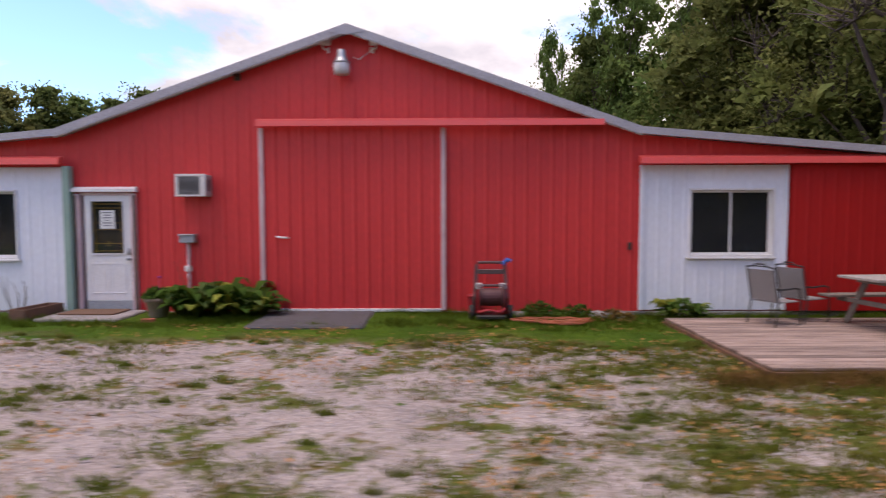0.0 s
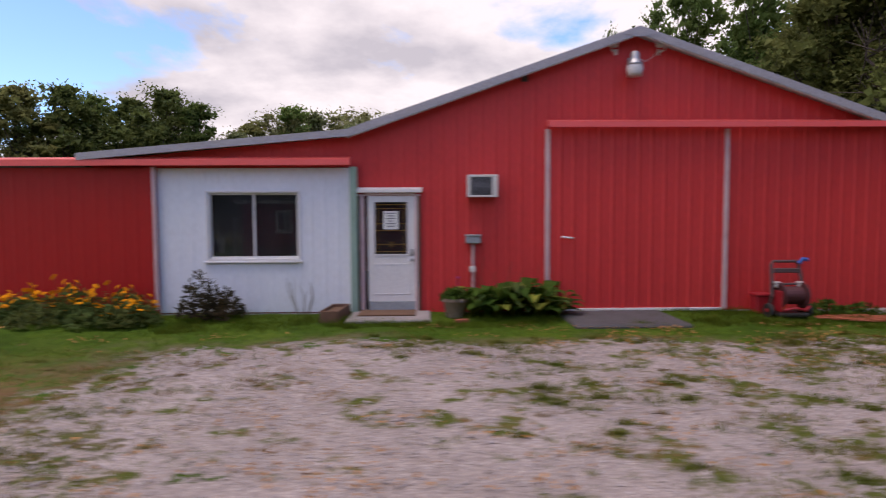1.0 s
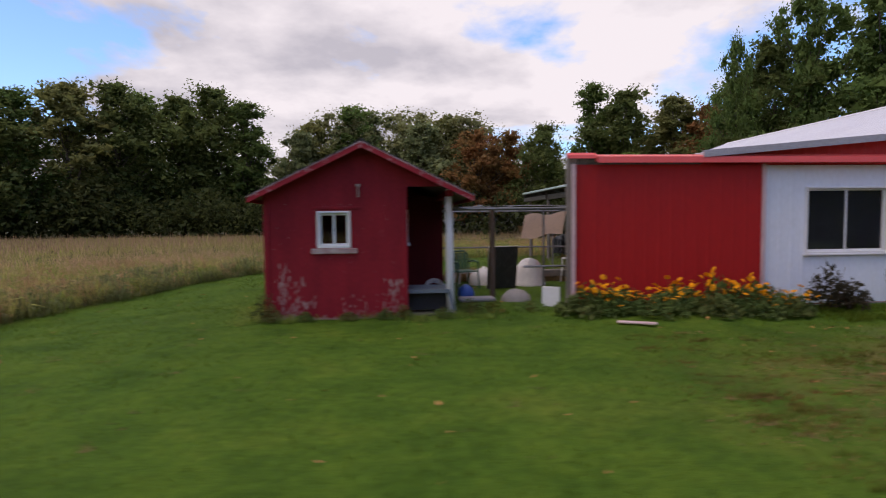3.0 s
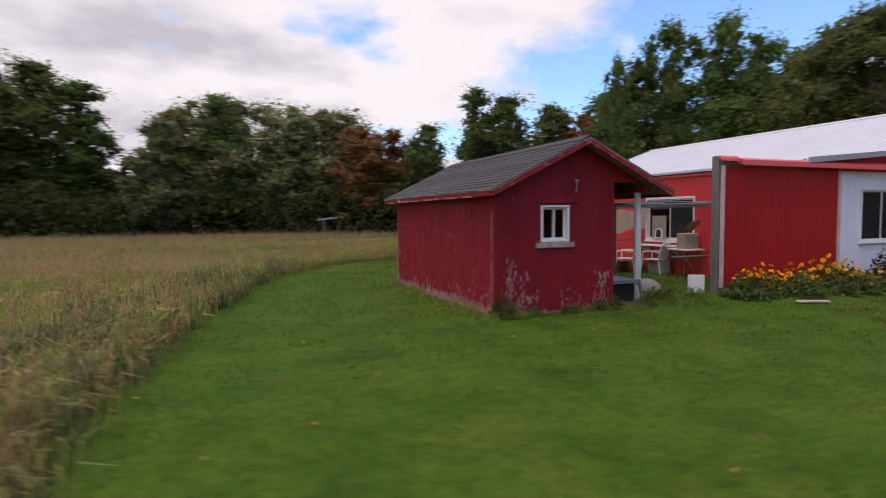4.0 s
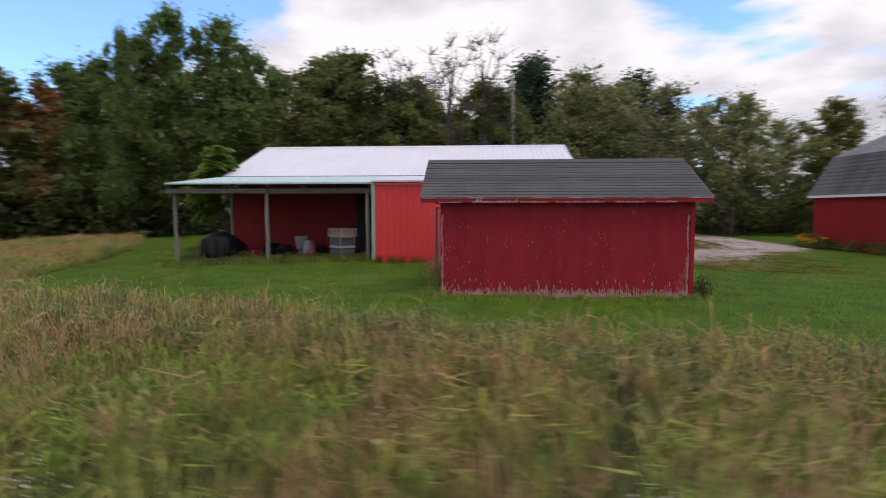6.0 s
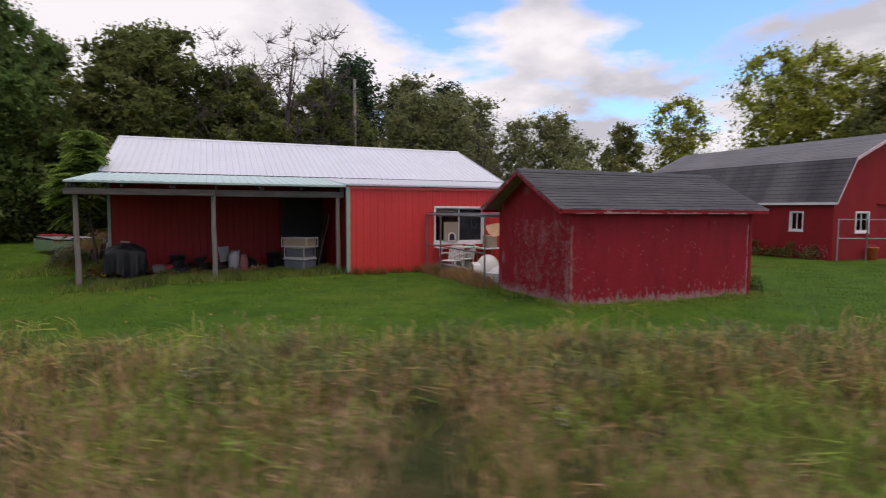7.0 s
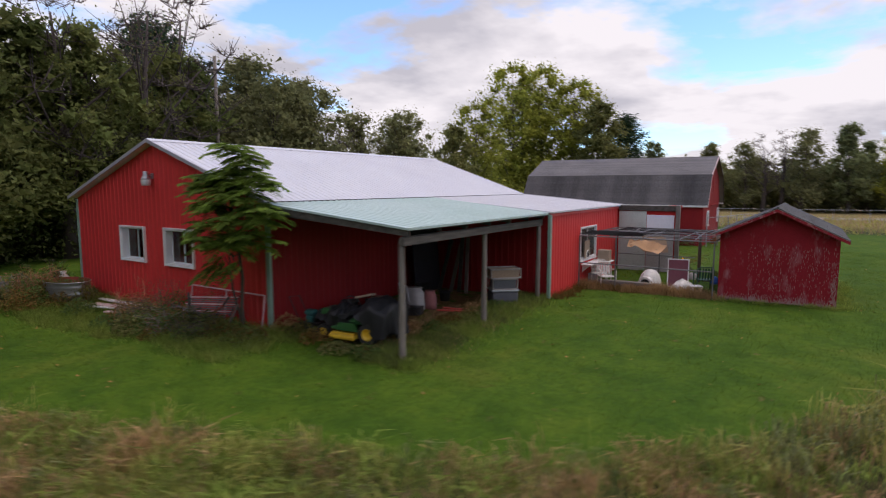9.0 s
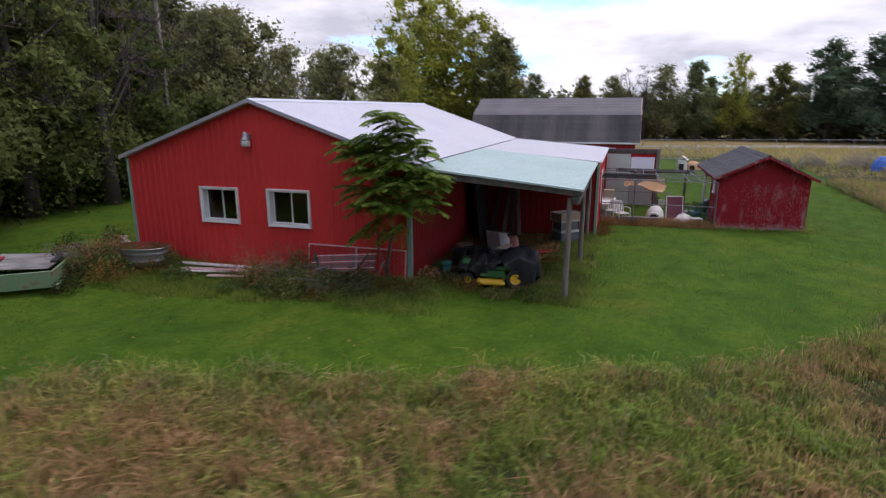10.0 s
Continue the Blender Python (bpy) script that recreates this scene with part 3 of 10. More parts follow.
def ground_material():
    m = bpy.data.materials.new("grass and gravel ground")
    m.use_nodes = True
    t = m.node_tree
    b = t.nodes["Principled BSDF"]
    link = t.links.new
    co = t.nodes.new("ShaderNodeTexCoord")
    at = t.nodes.new("ShaderNodeVertexColor")
    at.layer_name = "zone"
    sp = t.nodes.new("ShaderNodeSeparateColor")
    link(at.outputs[0], sp.inputs[0])

    def noise_node(s, detail=6.0, rgh=0.6):
        n = t.nodes.new("ShaderNodeTexNoise")
        n.inputs["Scale"].default_value, n.inputs["Detail"].default_value, n.inputs["Roughness"].default_value = s, detail, rgh
        link(co.outputs["Object"], n.inputs["Vector"])
        return n.outputs["Fac"]

    def ramp(src, *stops):
        r = t.nodes.new("ShaderNodeValToRGB")
        while len(r.color_ramp.elements) < len(stops):
            r.color_ramp.elements.new(0.5)
        for e, (p, c) in zip(r.color_ramp.elements, stops):
            e.position, e.color = p, (*c, 1)
        link(src, r.inputs[0])
        return r.outputs[0]

    def mix(fac, a, c, blend="MIX"):
        x = t.nodes.new("ShaderNodeMixRGB")
        x.blend_type = blend
        for sock, v in zip(x.inputs, (fac, a, c)):
            if hasattr(v, "links"):
                link(v, sock)
            else:
                sock.default_value = v
        return x.outputs[0]

    def math_node(op, a, c, clamp=False):
        x = t.nodes.new("ShaderNodeMath")
        x.operation, x.use_clamp = op, clamp
        for sock, v in zip(x.inputs, (a, c)):
            if hasattr(v, "links"):
                link(v, sock)
            else:
                sock.default_value = v
        return x.outputs[0]

    lawn = ramp(noise_node(0.35), (0.3, (0.044, 0.104, 0.008)), (0.55, (0.062, 0.124, 0.010)), (0.75, (0.090, 0.132, 0.016)))
    lawn = mix(0.9, lawn, ramp(noise_node(1.4, 7.0, 0.65), (0.35, (0.74, 0.8, 0.75)), (0.5, (1.0, 1.0, 1.0)), (0.66, (1.28, 1.14, 1.16))), "MULTIPLY")
    lawn = mix(0.8, lawn, ramp(noise_node(9.0), (0.25, (0.55, 0.6, 0.5)), (0.7, (1.25, 1.2, 1.2))), "MULTIPLY")
    lawn = mix(0.7, lawn, ramp(noise_node(70.0, 3.0), (0.3, (0.5, 0.55, 0.5)), (0.7, (1.35, 1.3, 1.3))), "MULTIPLY")
    field = ramp(noise_node(1.6), (0.32, (0.03, 0.042, 0.012)), (0.5, (0.05, 0.055, 0.018)), (0.7, (0.09, 0.065, 0.03)))
    field = mix(0.7, field, ramp(noise_node(14.0), (0.3, (0.5, 0.5, 0.5)), (0.7, (1.3, 1.3, 1.3))), "MULTIPLY")
    base = mix(math_node("MULTIPLY", sp.outputs["Blue"], 1.0, True), lawn, field)
    base = mix(math_node("SUBTRACT", sp.outputs["Blue"], 1.0, True), base, ramp(noise_node(0.6), (0.35, (0.27, 0.19, 0.095)), (0.65, (0.19, 0.165, 0.065))))
    stone = t.nodes.new("ShaderNodeTexVoronoi")
    stone.inputs["Scale"].default_value = 28.0
    link(co.outputs["Object"], stone.inputs["Vector"])
    gcol = ramp(noise_node(1.1), (0.3, (0.43, 0.375, 0.36)), (0.7, (0.58, 0.51, 0.495)))
    gcol = mix(0.75, gcol, ramp(stone.outputs["Color"], (0.1, (0.72, 0.70, 0.70)), (0.9, (1.2, 1.18, 1.18))), "MULTIPLY")
    gcol = mix(0.6, gcol, ramp(stone.outputs["Distance"], (0.0, (1.1, 1.1, 1.1)), (0.6, (0.5, 0.48, 0.48))), "MULTIPLY")
    soil = ramp(noise_node(6.0), (0.35, (0.13, 0.072, 0.032)), (0.65, (0.21, 0.125, 0.06)))
    dirt = ramp(noise_node(3.0), (0.35, (0.14, 0.09, 0.065)), (0.65, (0.24, 0.17, 0.13)))
    turf = ramp(noise_node(5.0), (0.3, (0.065, 0.09, 0.016)), (0.5, (0.10, 0.115, 0.025)), (0.68, (0.19, 0.11, 0.05)))
    ragged = noise_node(1.9, 9.0, 0.72)
    wfac = math_node("ADD", sp.outputs["Green"], math_node("MULTIPLY", math_node("SUBTRACT", ragged, 0.55), 6.0))
    wfac = math_node("MULTIPLY", wfac, 2.4, True)
    gcol = mix(math_node("MULTIPLY", math_node("SUBTRACT", noise_node(1.7, 8.0, 0.7), 0.6), 4.0, True), gcol, dirt)
    gcol = mix(math_node("MULTIPLY", math_node("SUBTRACT", noise_node(2.7, 9.0, 0.75), 0.585), 7.0, True), gcol, soil)
    gcol = mix(wfac, gcol, turf)
    gfac = math_node("ADD", sp.outputs["Red"], math_node("MULTIPLY", math_node("SUBTRACT", noise_node(1.9, 9.0, 0.75), 0.5), 3.4))
    gfac = math_node("MULTIPLY", math_node("SUBTRACT", gfac, 0.42), 12.0, True)
    # worn brown soil along the border of gravel and lawn
    rim = math_node("MULTIPLY", math_node("MULTIPLY", sp.outputs["Red"], math_node("SUBTRACT", 1.0, sp.outputs["Red"])), 3.0, True)
    rim = math_node("MULTIPLY", rim, math_node("MULTIPLY", math_node("SUBTRACT", noise_node(2.2), 0.42), 5.0, True), True)
    base = mix(rim, base, dirt)
    worn = math_node("MULTIPLY", at.outputs["Alpha"], math_node("MULTIPLY", math_node("SUBTRACT", noise_node(2.6, 9.0, 0.75), 0.44), 12.0, True), True)
    base = mix(worn, base, soil)
    col = mix(gfac, base, gcol)
    link(col, b.inputs["Base Color"])
    b.inputs["Roughness"].default_value = 0.95
    b.inputs["Specular IOR Level"].default_value = 0.15
    hgt = math_node("ADD", math_node("MULTIPLY", stone.outputs["Distance"], gfac), math_node("MULTIPLY", noise_node(45.0, 4.0), 0.8))
    bp = t.nodes.new("ShaderNodeBump")
    bp.inputs["Strength"].default_value, bp.inputs["Distance"].default_value = 0.7, 0.03
    link(hgt, bp.inputs["Height"])
    link(bp.outputs[0], b.inputs["Normal"])
    return m


me.materials.append(ground_material())
ground = tagged(new("ground", me), "mown green lawn, pale gravel yard and unmown field", "ground", "", "structure")


# ---------------------------------------------------------------- the metal-clad farm building
def wall_space(ox, oy, ux, uy, nx_, ny_):
    """Local space of a wall: along it, out of it, up."""
    return Matrix(((ux, nx_, 0, ox), (uy, ny_, 0, oy), (0, 0, 1, 0), (0, 0, 0, 1)))


def ribbed(m, a0, a1, bottom, top, cuts=(), breaks=(), pitch=0.2286, rib=0.012, thick=0.1, phase=0.0):
    """Ribbed sheet cladding with a flat inner lining. cuts: (a0, a1, z0, z1) openings that go through."""
    edges = {a0: 0.0, a1: 0.0}
    c = math.floor(a0 / pitch) * pitch + phase
    while c < a1 + pitch:
        for off, d in ((-0.034, 0.0), (-0.012, rib), (0.012, rib), (0.034, 0.0)):
            if a0 < c + off < a1:
                edges[c + off] = d
        c += pitch

    def depth_at(a):
        k = sorted(edges)
        for p, q in zip(k, k[1:]):
            if p <= a <= q:
                return edges[p] + (edges[q] - edges[p]) * (a - p) / (q - p)
        return 0.0
    for b in [x for q in cuts for x in q[:2]] + list(breaks):
        if a0 < b < a1 and b not in edges:
            edges[b] = depth_at(b)
    ks = sorted(edges)
    s = Shape()
    for p, q in zip(ks, ks[1:]):
        if q - p < 1e-5:
            continue
        mid = (p + q) / 2
        spans, z = [], bottom
        for h in sorted((h for h in cuts if h[0] < mid < h[1]), key=lambda h: h[2]):
            if h[2] > z + 1e-4:
                spans.append((z, h[2], False))
            z = h[3]
        if z < min(top(p), top(q)) - 1e-4:
            spans.append((z, None, True))
        for z0, z1, to_top in spans:
            zp, zq = (top(p), top(q)) if to_top else (z1, z1)
            s.add([m @ Vector(v) for v in ((p, edges[p], z0), (q, edges[q], z0), (q, edges[q], zq), (p, edges[p], zp))], [(0, 1, 2, 3)])
            s.add([m @ Vector(v) for v in ((p, -thick, z0), (q, -thick, z0), (q, -thick, zq), (p, -thick, zp))], [(3, 2, 1, 0)])
    for h in cuts:
        for (pa, pz), (qa, qz) in (((h[0], h[2]), (h[1], h[2])), ((h[0], h[3]), (h[1], h[3])), ((h[0], h[2]), (h[0], h[3])), ((h[1], h[2]), (h[1], h[3]))):
            s.add([m @ Vector(v) for v in ((pa, 0, pz), (qa, 0, qz), (qa, -thick, qz), (pa, -thick, pz))], [(0, 1, 2, 3)])
    return s


def sheet_mesh(s, name, mat):
    """A mesh whose faces keep the side that they were given."""
    me_ = bpy.data.meshes.new(name)
    me_.from_pydata(s.v, [], s.f)
    me_.materials.append(mat)
    return me_


def sliding_window(parent, m, a0, a1, z0, z1, proud=0.03, trim=0.055, frame_mat=None, screen_on=0, split=0.5, sill=True, name="window", inset=0.0):
    """A two-pane sliding window: outer casing, two sashes with glass, a screen on one half (screen_on 2: opaque ones
    behind both) and a sill.
    """
    frame_mat = frame_mat or WHITE
    s = Shape()
    for q in ((a0, z0, a0 + trim, z1), (a1 - trim, z0, a1, z1), (a0 + trim, z1 - trim, a1 - trim, z1), (a0 + trim, z0, a1 - trim, z0 + trim)):
        s.box(q[0], -0.09 - inset, q[1], q[2], proud, q[3], 0.006, m)
    win = part(name, s, frame_mat, parent)
    ai0, ai1, zi0, zi1 = a0 + trim, a1 - trim, z0 + trim, z1 - trim
    mid = ai0 + (ai1 - ai0) * split
    for k, (p, q) in enumerate(((ai0, mid + 0.02), (mid - 0.02, ai1))):
        d = -0.02 - 0.03 * k - inset
        s = Shape()
        for b in ((p, zi0, p + 0.035, zi1), (q - 0.035, zi0, q, zi1), (p + 0.035, zi1 - 0.035, q - 0.035, zi1), (p + 0.035, zi0, q - 0.035, zi0 + 0.035)):
            s.box(b[0], d - 0.02, b[1], b[2], d, b[3], 0.004, m)
        part("sash", s, frame_mat, win)
        g = part("pane", Shape().box(p + 0.035, d - 0.013, zi0 + 0.035, q - 0.035, d - 0.008, zi1 - 0.035, 0, m), GLASS, win, "clear window glass")
        g.visible_shadow = False
        if k == screen_on or screen_on == 2:
            part("insect_screen", Shape().box(p + 0.035, d - 0.03, zi0 + 0.035, q - 0.035, d - 0.026, zi1 - 0.035, 0, m), SCREEN, win, "dark insect screen and pane backing")
    if sill:
        part("window_sill", Shape().box(a0 - 0.03, 0.0, z0 - 0.04, a1 + 0.03, proud + 0.03, z0 - 0.002, 0.008, m), frame_mat, win)
    return win


PEAK_X, PEAK_Z, KINK, KINK_Z = -1.68, 4.71, 4.97, 2.99
WEST_X, EAST_X, WING_Z = -11.05, 7.85, 2.6
SOUTH, NORTH, WING_END = 9.95, 24.5, 17.42
SIDE_W, SIDE_E = -6.42, 3.12
BASE = -0.14


def roof_z(x):
    d = abs(x - PEAK_X)
    if d < KINK:
        return PEAK_Z + (KINK_Z - PEAK_Z) * d / KINK
    return KINK_Z + (WING_Z - KINK_Z) * (d - KINK) / (abs(WEST_X - PEAK_X) - KINK)


farm = thing("farm_building", "long red steel-clad farm building with white metal roof", "building")
M_S = wall_space(0, SOUTH, 1, 0, 0, -1)
M_N = wall_space(0, NORTH, 1, 0, 0, 1)
W_PANEL, E_PANEL = (-9.95, -6.62, BASE, 2.4), (3.36, 5.83, BASE, 2.4)
DOOR = (-6.45, -5.45, BASE, 1.95)
BIG = (-3.14, -0.12, BASE, 3.0)
s = ribbed(M_S, WEST_X, EAST_X, BASE, lambda a: roof_z(a) - 0.07, (W_PANEL, E_PANEL, DOOR, BIG), (PEAK_X - KINK, PEAK_X, PEAK_X + KINK))
part("wall", sheet_mesh(s, "wall", RED), None, farm, "red ribbed steel front wall")
NW1, NW2 = (-0.88, 0.38, 1.11, 2.12), (-3.32, -1.99, 1.1, 2.13)
s = ribbed(M_N, SIDE_W, SIDE_E, -0.25, lambda a: roof_z(a) - 0.07, (NW1, NW2), (PEAK_X,), rib=0.017, phase=0.05)
part("wall", sheet_mesh(s, "wall", RED), None, farm, "red ribbed steel rear gable wall")
M_W = wall_space(WEST_X, 0, 0, 1, -1, 0)
WESTWIN = (12.8, 14.6, 0.72, 1.93)
s = ribbed(M_W, SOUTH, WING_END, -0.2, lambda a: WING_Z - 0.08, (WESTWIN,))
part("wall", sheet_mesh(s, "wall", RED), None, farm, "red ribbed steel side wall")
M_WM = wall_space(SIDE_W, 0, 0, 1, -1, 0)
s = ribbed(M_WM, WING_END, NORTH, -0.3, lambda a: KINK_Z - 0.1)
part("wall", sheet_mesh(s, "wall", RED_SHADED), None, farm, "red ribbed steel wall under the lean-to, darkened for shade")
M_WN = wall_space(0, WING_END, 1, 0, 0, 1)
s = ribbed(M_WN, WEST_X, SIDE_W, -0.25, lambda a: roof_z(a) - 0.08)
part("wall", sheet_mesh(s, "wall", RED_SHADED), None, farm)
M_E = wall_space(EAST_X, 0, 0, 1, 1, 0)
part("wall", sheet_mesh(ribbed(M_E, SOUTH, WING_END, -0.25, lambda a: WING_Z - 0.08), "wall", RED), None, farm)
M_EM = wall_space(SIDE_E, 0, 0, 1, 1, 0)
part("wall", sheet_mesh(ribbed(M_EM, WING_END, NORTH, -0.25, lambda a: roof_z(SIDE_E) - 0.1), "wall", RED), None, farm)
M_EN = wall_space(0, WING_END, 1, 0, 0, 1)
part("wall", sheet_mesh(ribbed(M_EN, SIDE_E, EAST_X, -0.25, lambda a: roof_z(a) - 0.08), "wall", RED), None, farm)
part("floor_slab", Shape().box(WEST_X + 0.1, SOUTH + 0.1, -0.4, EAST_X - 0.1, WING_END - 0.1, -0.1), CONCRETE, farm)
part("floor_slab", Shape().box(SIDE_W + 0.1, WING_END - 0.1, -0.4, SIDE_E - 0.1, NORTH - 0.1, -0.11), CONCRETE, farm)
part("foundation", Shape().box(WEST_X, SOUTH - 0.03, -0.5, EAST_X, SOUTH + 0.1, BASE - 0.004, 0.01), CONCRETE, farm, "low concrete footing")
part("foundation", Shape().box(WEST_X - 0.02, SOUTH + 0.12, -0.5, WEST_X + 0.1, WING_END, -0.204, 0.01), CONCRETE, farm)
part("foundation", Shape().box(SIDE_W, NORTH - 0.1, -0.7, SIDE_E, NORTH + 0.03, -0.254, 0.01), CONCRETE, farm)
part("foundation", Shape().box(SIDE_W - 0.02, WING_END + 0.02, -0.7, SIDE_W + 0.1, NORTH - 0.12, -0.304, 0.01), CONCRETE, farm)


def roof_sheet(parent, xa, za, xb, zb, y0, y1, mat, label="", pitch=0.2286, rib=0.02, thick=0.05):
    """A ribbed roof slope from the upper edge (xa, za) to the lower edge (xb, zb)."""
    up = Vector((-(zb - za), 0, xb - xa)).normalized()
    if up.z < 0:
        up = -up
    prof = []
    c = y0 + 0.06
    prof.append((y0, 0.0))
    while c < y1 - 0.05:
        prof += [(c - 0.03, 0.0), (c - 0.012, rib), (c + 0.012, rib), (c + 0.03, 0.0)]
        c += pitch
    prof.append((y1, 0.0))
    s = Shape()
    for (ya, da), (yb, db) in zip(prof, prof[1:]):
        q = [Vector((xa, ya, za)) + up * da, Vector((xb, ya, zb)) + up * da, Vector((xb, yb, zb)) + up * db, Vector((xa, yb, za)) + up * db]
        s.add(q, [(0, 1, 2, 3)])
    lo = -up * thick
    s.add([Vector((xa, y0, za)) + lo, Vector((xb, y0, zb)) + lo, Vector((xb, y1, zb)) + lo, Vector((xa, y1, za)) + lo], [(3, 2, 1, 0)])
    for xx_, zz_ in ((xa, za), (xb, zb)):
        s.add([Vector((xx_, y0, zz_)) + lo, Vector((xx_, y1, zz_)) + lo, Vector((xx_, y1, zz_)), Vector((xx_, y0, zz_))], [(0, 1, 2, 3)])
    for yy_ in (y0, y1):
        s.add([Vector((xa, yy_, za)) + lo, Vector((xb, yy_, zb)) + lo, Vector((xb, yy_, zb)), Vector((xa, yy_, za))], [(0, 1, 2, 3)])
    return part("roof", sheet_mesh(s, "roof", mat), None, parent, label)


RS, RN = 9.72, 24.75
roof_sheet(farm, PEAK_X, PEAK_Z, PEAK_X - KINK, KINK_Z, RS, RN, ROOF_WHITE, "white ribbed metal roof slope")
roof_sheet(farm, PEAK_X, PEAK_Z, PEAK_X + KINK, KINK_Z, RS, WING_END, ROOF_WHITE, "white ribbed metal roof slope")
roof_sheet(farm, PEAK_X, PEAK_Z, SIDE_E + 0.07, roof_z(SIDE_E + 0.07), WING_END, RN, ROOF_WHITE, "white ribbed metal roof slope")
roof_sheet(farm, PEAK_X - KINK - 0.005, KINK_Z - 0.012, WEST_X - 0.12, WING_Z - 0.012, RS, 17.46, ROOF_WHITE, "white ribbed metal wing roof")
roof_sheet(farm, PEAK_X - KINK - 0.005, KINK_Z - 0.012, WEST_X + 0.04, WING_Z - 0.06, 17.465, RN + 0.08, ROOF_MINT, "faded mint green metal lean-to roof")
part("closure_strip", Shape().box(PEAK_X - KINK - 0.03, RS + 0.01, KINK_Z - 0.03, PEAK_X - KINK + 0.004, RN - 0.01, KINK_Z + 0.02, 0.004), BLACK, farm, "dark closure strip at the break of the roof")
roof_sheet(farm, PEAK_X + KINK + 0.005, KINK_Z - 0.012, EAST_X + 0.12, WING_Z - 0.012, RS, WING_END, ROOF_WHITE)
part("ridge_cap", Shape().prism([(PEAK_X - 0.16, PEAK_Z - 0.03), (PEAK_X, PEAK_Z + 0.045), (PEAK_X + 0.16, PEAK_Z - 0.03), (PEAK_X + 0.16, PEAK_Z - 0.04), (PEAK_X, PEAK_Z + 0.02), (PEAK_X - 0.16, PEAK_Z - 0.04)], "y", RS, RN), ROOF_WHITE, farm)


def rake(parent, xa, za, xb, zb, y0, y1, drop, mat, lift=0.03):
    part("rake_trim", Shape().prism([(xa, za + lift), (xb, zb + lift), (xb, zb - drop), (xa, za - drop)], "y", y0, y1), mat, parent)


for sgn in (-1, 1):
    xk, xw = PEAK_X + sgn * KINK, (WEST_X - 0.12 if sgn < 0 else EAST_X + 0.12)
    rake(farm, PEAK_X, PEAK_Z, xk, KINK_Z, RS - 0.035, RS, 0.11, FASCIA)
    rake(farm, PEAK_X, PEAK_Z - 0.113, xk, KINK_Z - 0.113, RS - 0.015, RS, 0.012, WHITE, 0.0)
    rake(farm, xk, KINK_Z, xw, WING_Z, RS - 0.035, RS, 0.09, FASCIA)
rake(farm, PEAK_X, PEAK_Z, PEAK_X - KINK, KINK_Z, RN, RN + 0.03, 0.075, FASCIA)
rake(farm, PEAK_X, PEAK_Z, SIDE_E + 0.07, roof_z(SIDE_E + 0.07), RN, RN + 0.03, 0.075, FASCIA)
part("soffit_trim", Shape().prism([(PEAK_X - 0.3, PEAK_Z - 0.11), (PEAK_X, PEAK_Z + 0.02), (PEAK_X + 0.3, PEAK_Z - 0.11), (PEAK_X, PEAK_Z - 0.16)], "y", RS - 0.045, RS - 0.037), FASCIA, farm)
part("eave_trim", Shape().box(WEST_X - 0.05, SOUTH + 0.03, WING_Z - 0.16, WEST_X - 0.02, WING_END - 0.02, WING_Z - 0.085, 0.005), RED_TRIM, farm, "bright red eave trim")
part("corner_trim", Shape().box(WEST_X - 0.045, WING_END - 0.06, -0.15, WEST_X + 0.06, WING_END + 0.06, WING_Z - 0.1, 0.01), GREEN_TRIM, farm, "mint green corner trim")
part("corner_trim", Shape().box(SIDE_W - 0.05, NORTH - 0.05, -0.3, SIDE_W + 0.09, NORTH + 0.045, KINK_Z - 0.12, 0.01), GREEN_TRIM, farm, "mint green corner trim")
part("corner_trim", Shape().box(SIDE_E - 0.06, NORTH - 0.05, -0.25, SIDE_E + 0.04, NORTH + 0.045, roof_z(SIDE_E) - 0.1, 0.01), GREEN_TRIM, farm)
part("corner_trim", Shape().box(-6.62, SOUTH - 0.16, BASE, -6.5, SOUTH - 0.024, 2.4, 0.01), GREEN_TRIM, farm, "mint green door-side trim")

# rear and side windows
for q in (NW1, NW2):
    w = sliding_window(farm, M_N, q[0], q[1], q[2], q[3], 0.06, 0.035, screen_on=5, inset=0.1)
    part("window_casing", Shape().box(q[0] - 0.05, 0.0, q[2] - 0.05, q[0] - 0.004, 0.09, q[3] + 0.05, 0.006, M_N).box(q[1] + 0.004, 0.0, q[2] - 0.05, q[1] + 0.05, 0.09, q[3] + 0.05, 0.006, M_N)
         .box(q[0] - 0.003, 0.0, q[3] + 0.004, q[1] + 0.003, 0.09, q[3] + 0.05, 0.006, M_N), WHITE, w)
sliding_window(farm, M_W, WESTWIN[0], WESTWIN[1], WESTWIN[2], WESTWIN[3], 0.03, 0.06, screen_on=0)

shelf = part("window_shelf", Shape().box(-11.46, 13.15, 0.575, WEST_X - 0.045, 14.6, 0.615, 0.006), WHITE, farm, "white shelf below the side window")
for y in (13.3, 14.4):
    part("bracket", Shape().prism([(-11.09, 0.572), (-11.4, 0.572), (-11.09, 0.3)], "y", y, y + 0.025), WHITE, shelf)
flap = part("cat_flap_panel", Shape().box(WEST_X - 0.075, 13.76, 0.78, WEST_X - 0.045, 14.28, 1.42, 0.004), TAN_BOARD, farm, "tan board with a small white arched cat flap")
arch_ = [(13.87 + 0.13 + 0.13 * math.cos(a), 0.95 + 0.13 * math.sin(a)) for a in np.linspace(math.pi, 0, 9)]
part("flap_frame", Shape().prism([(13.87, 0.79)] + arch_ + [(14.13, 0.79)], "x", WEST_X - 0.1, WEST_X - 0.076), WHITE, flap)
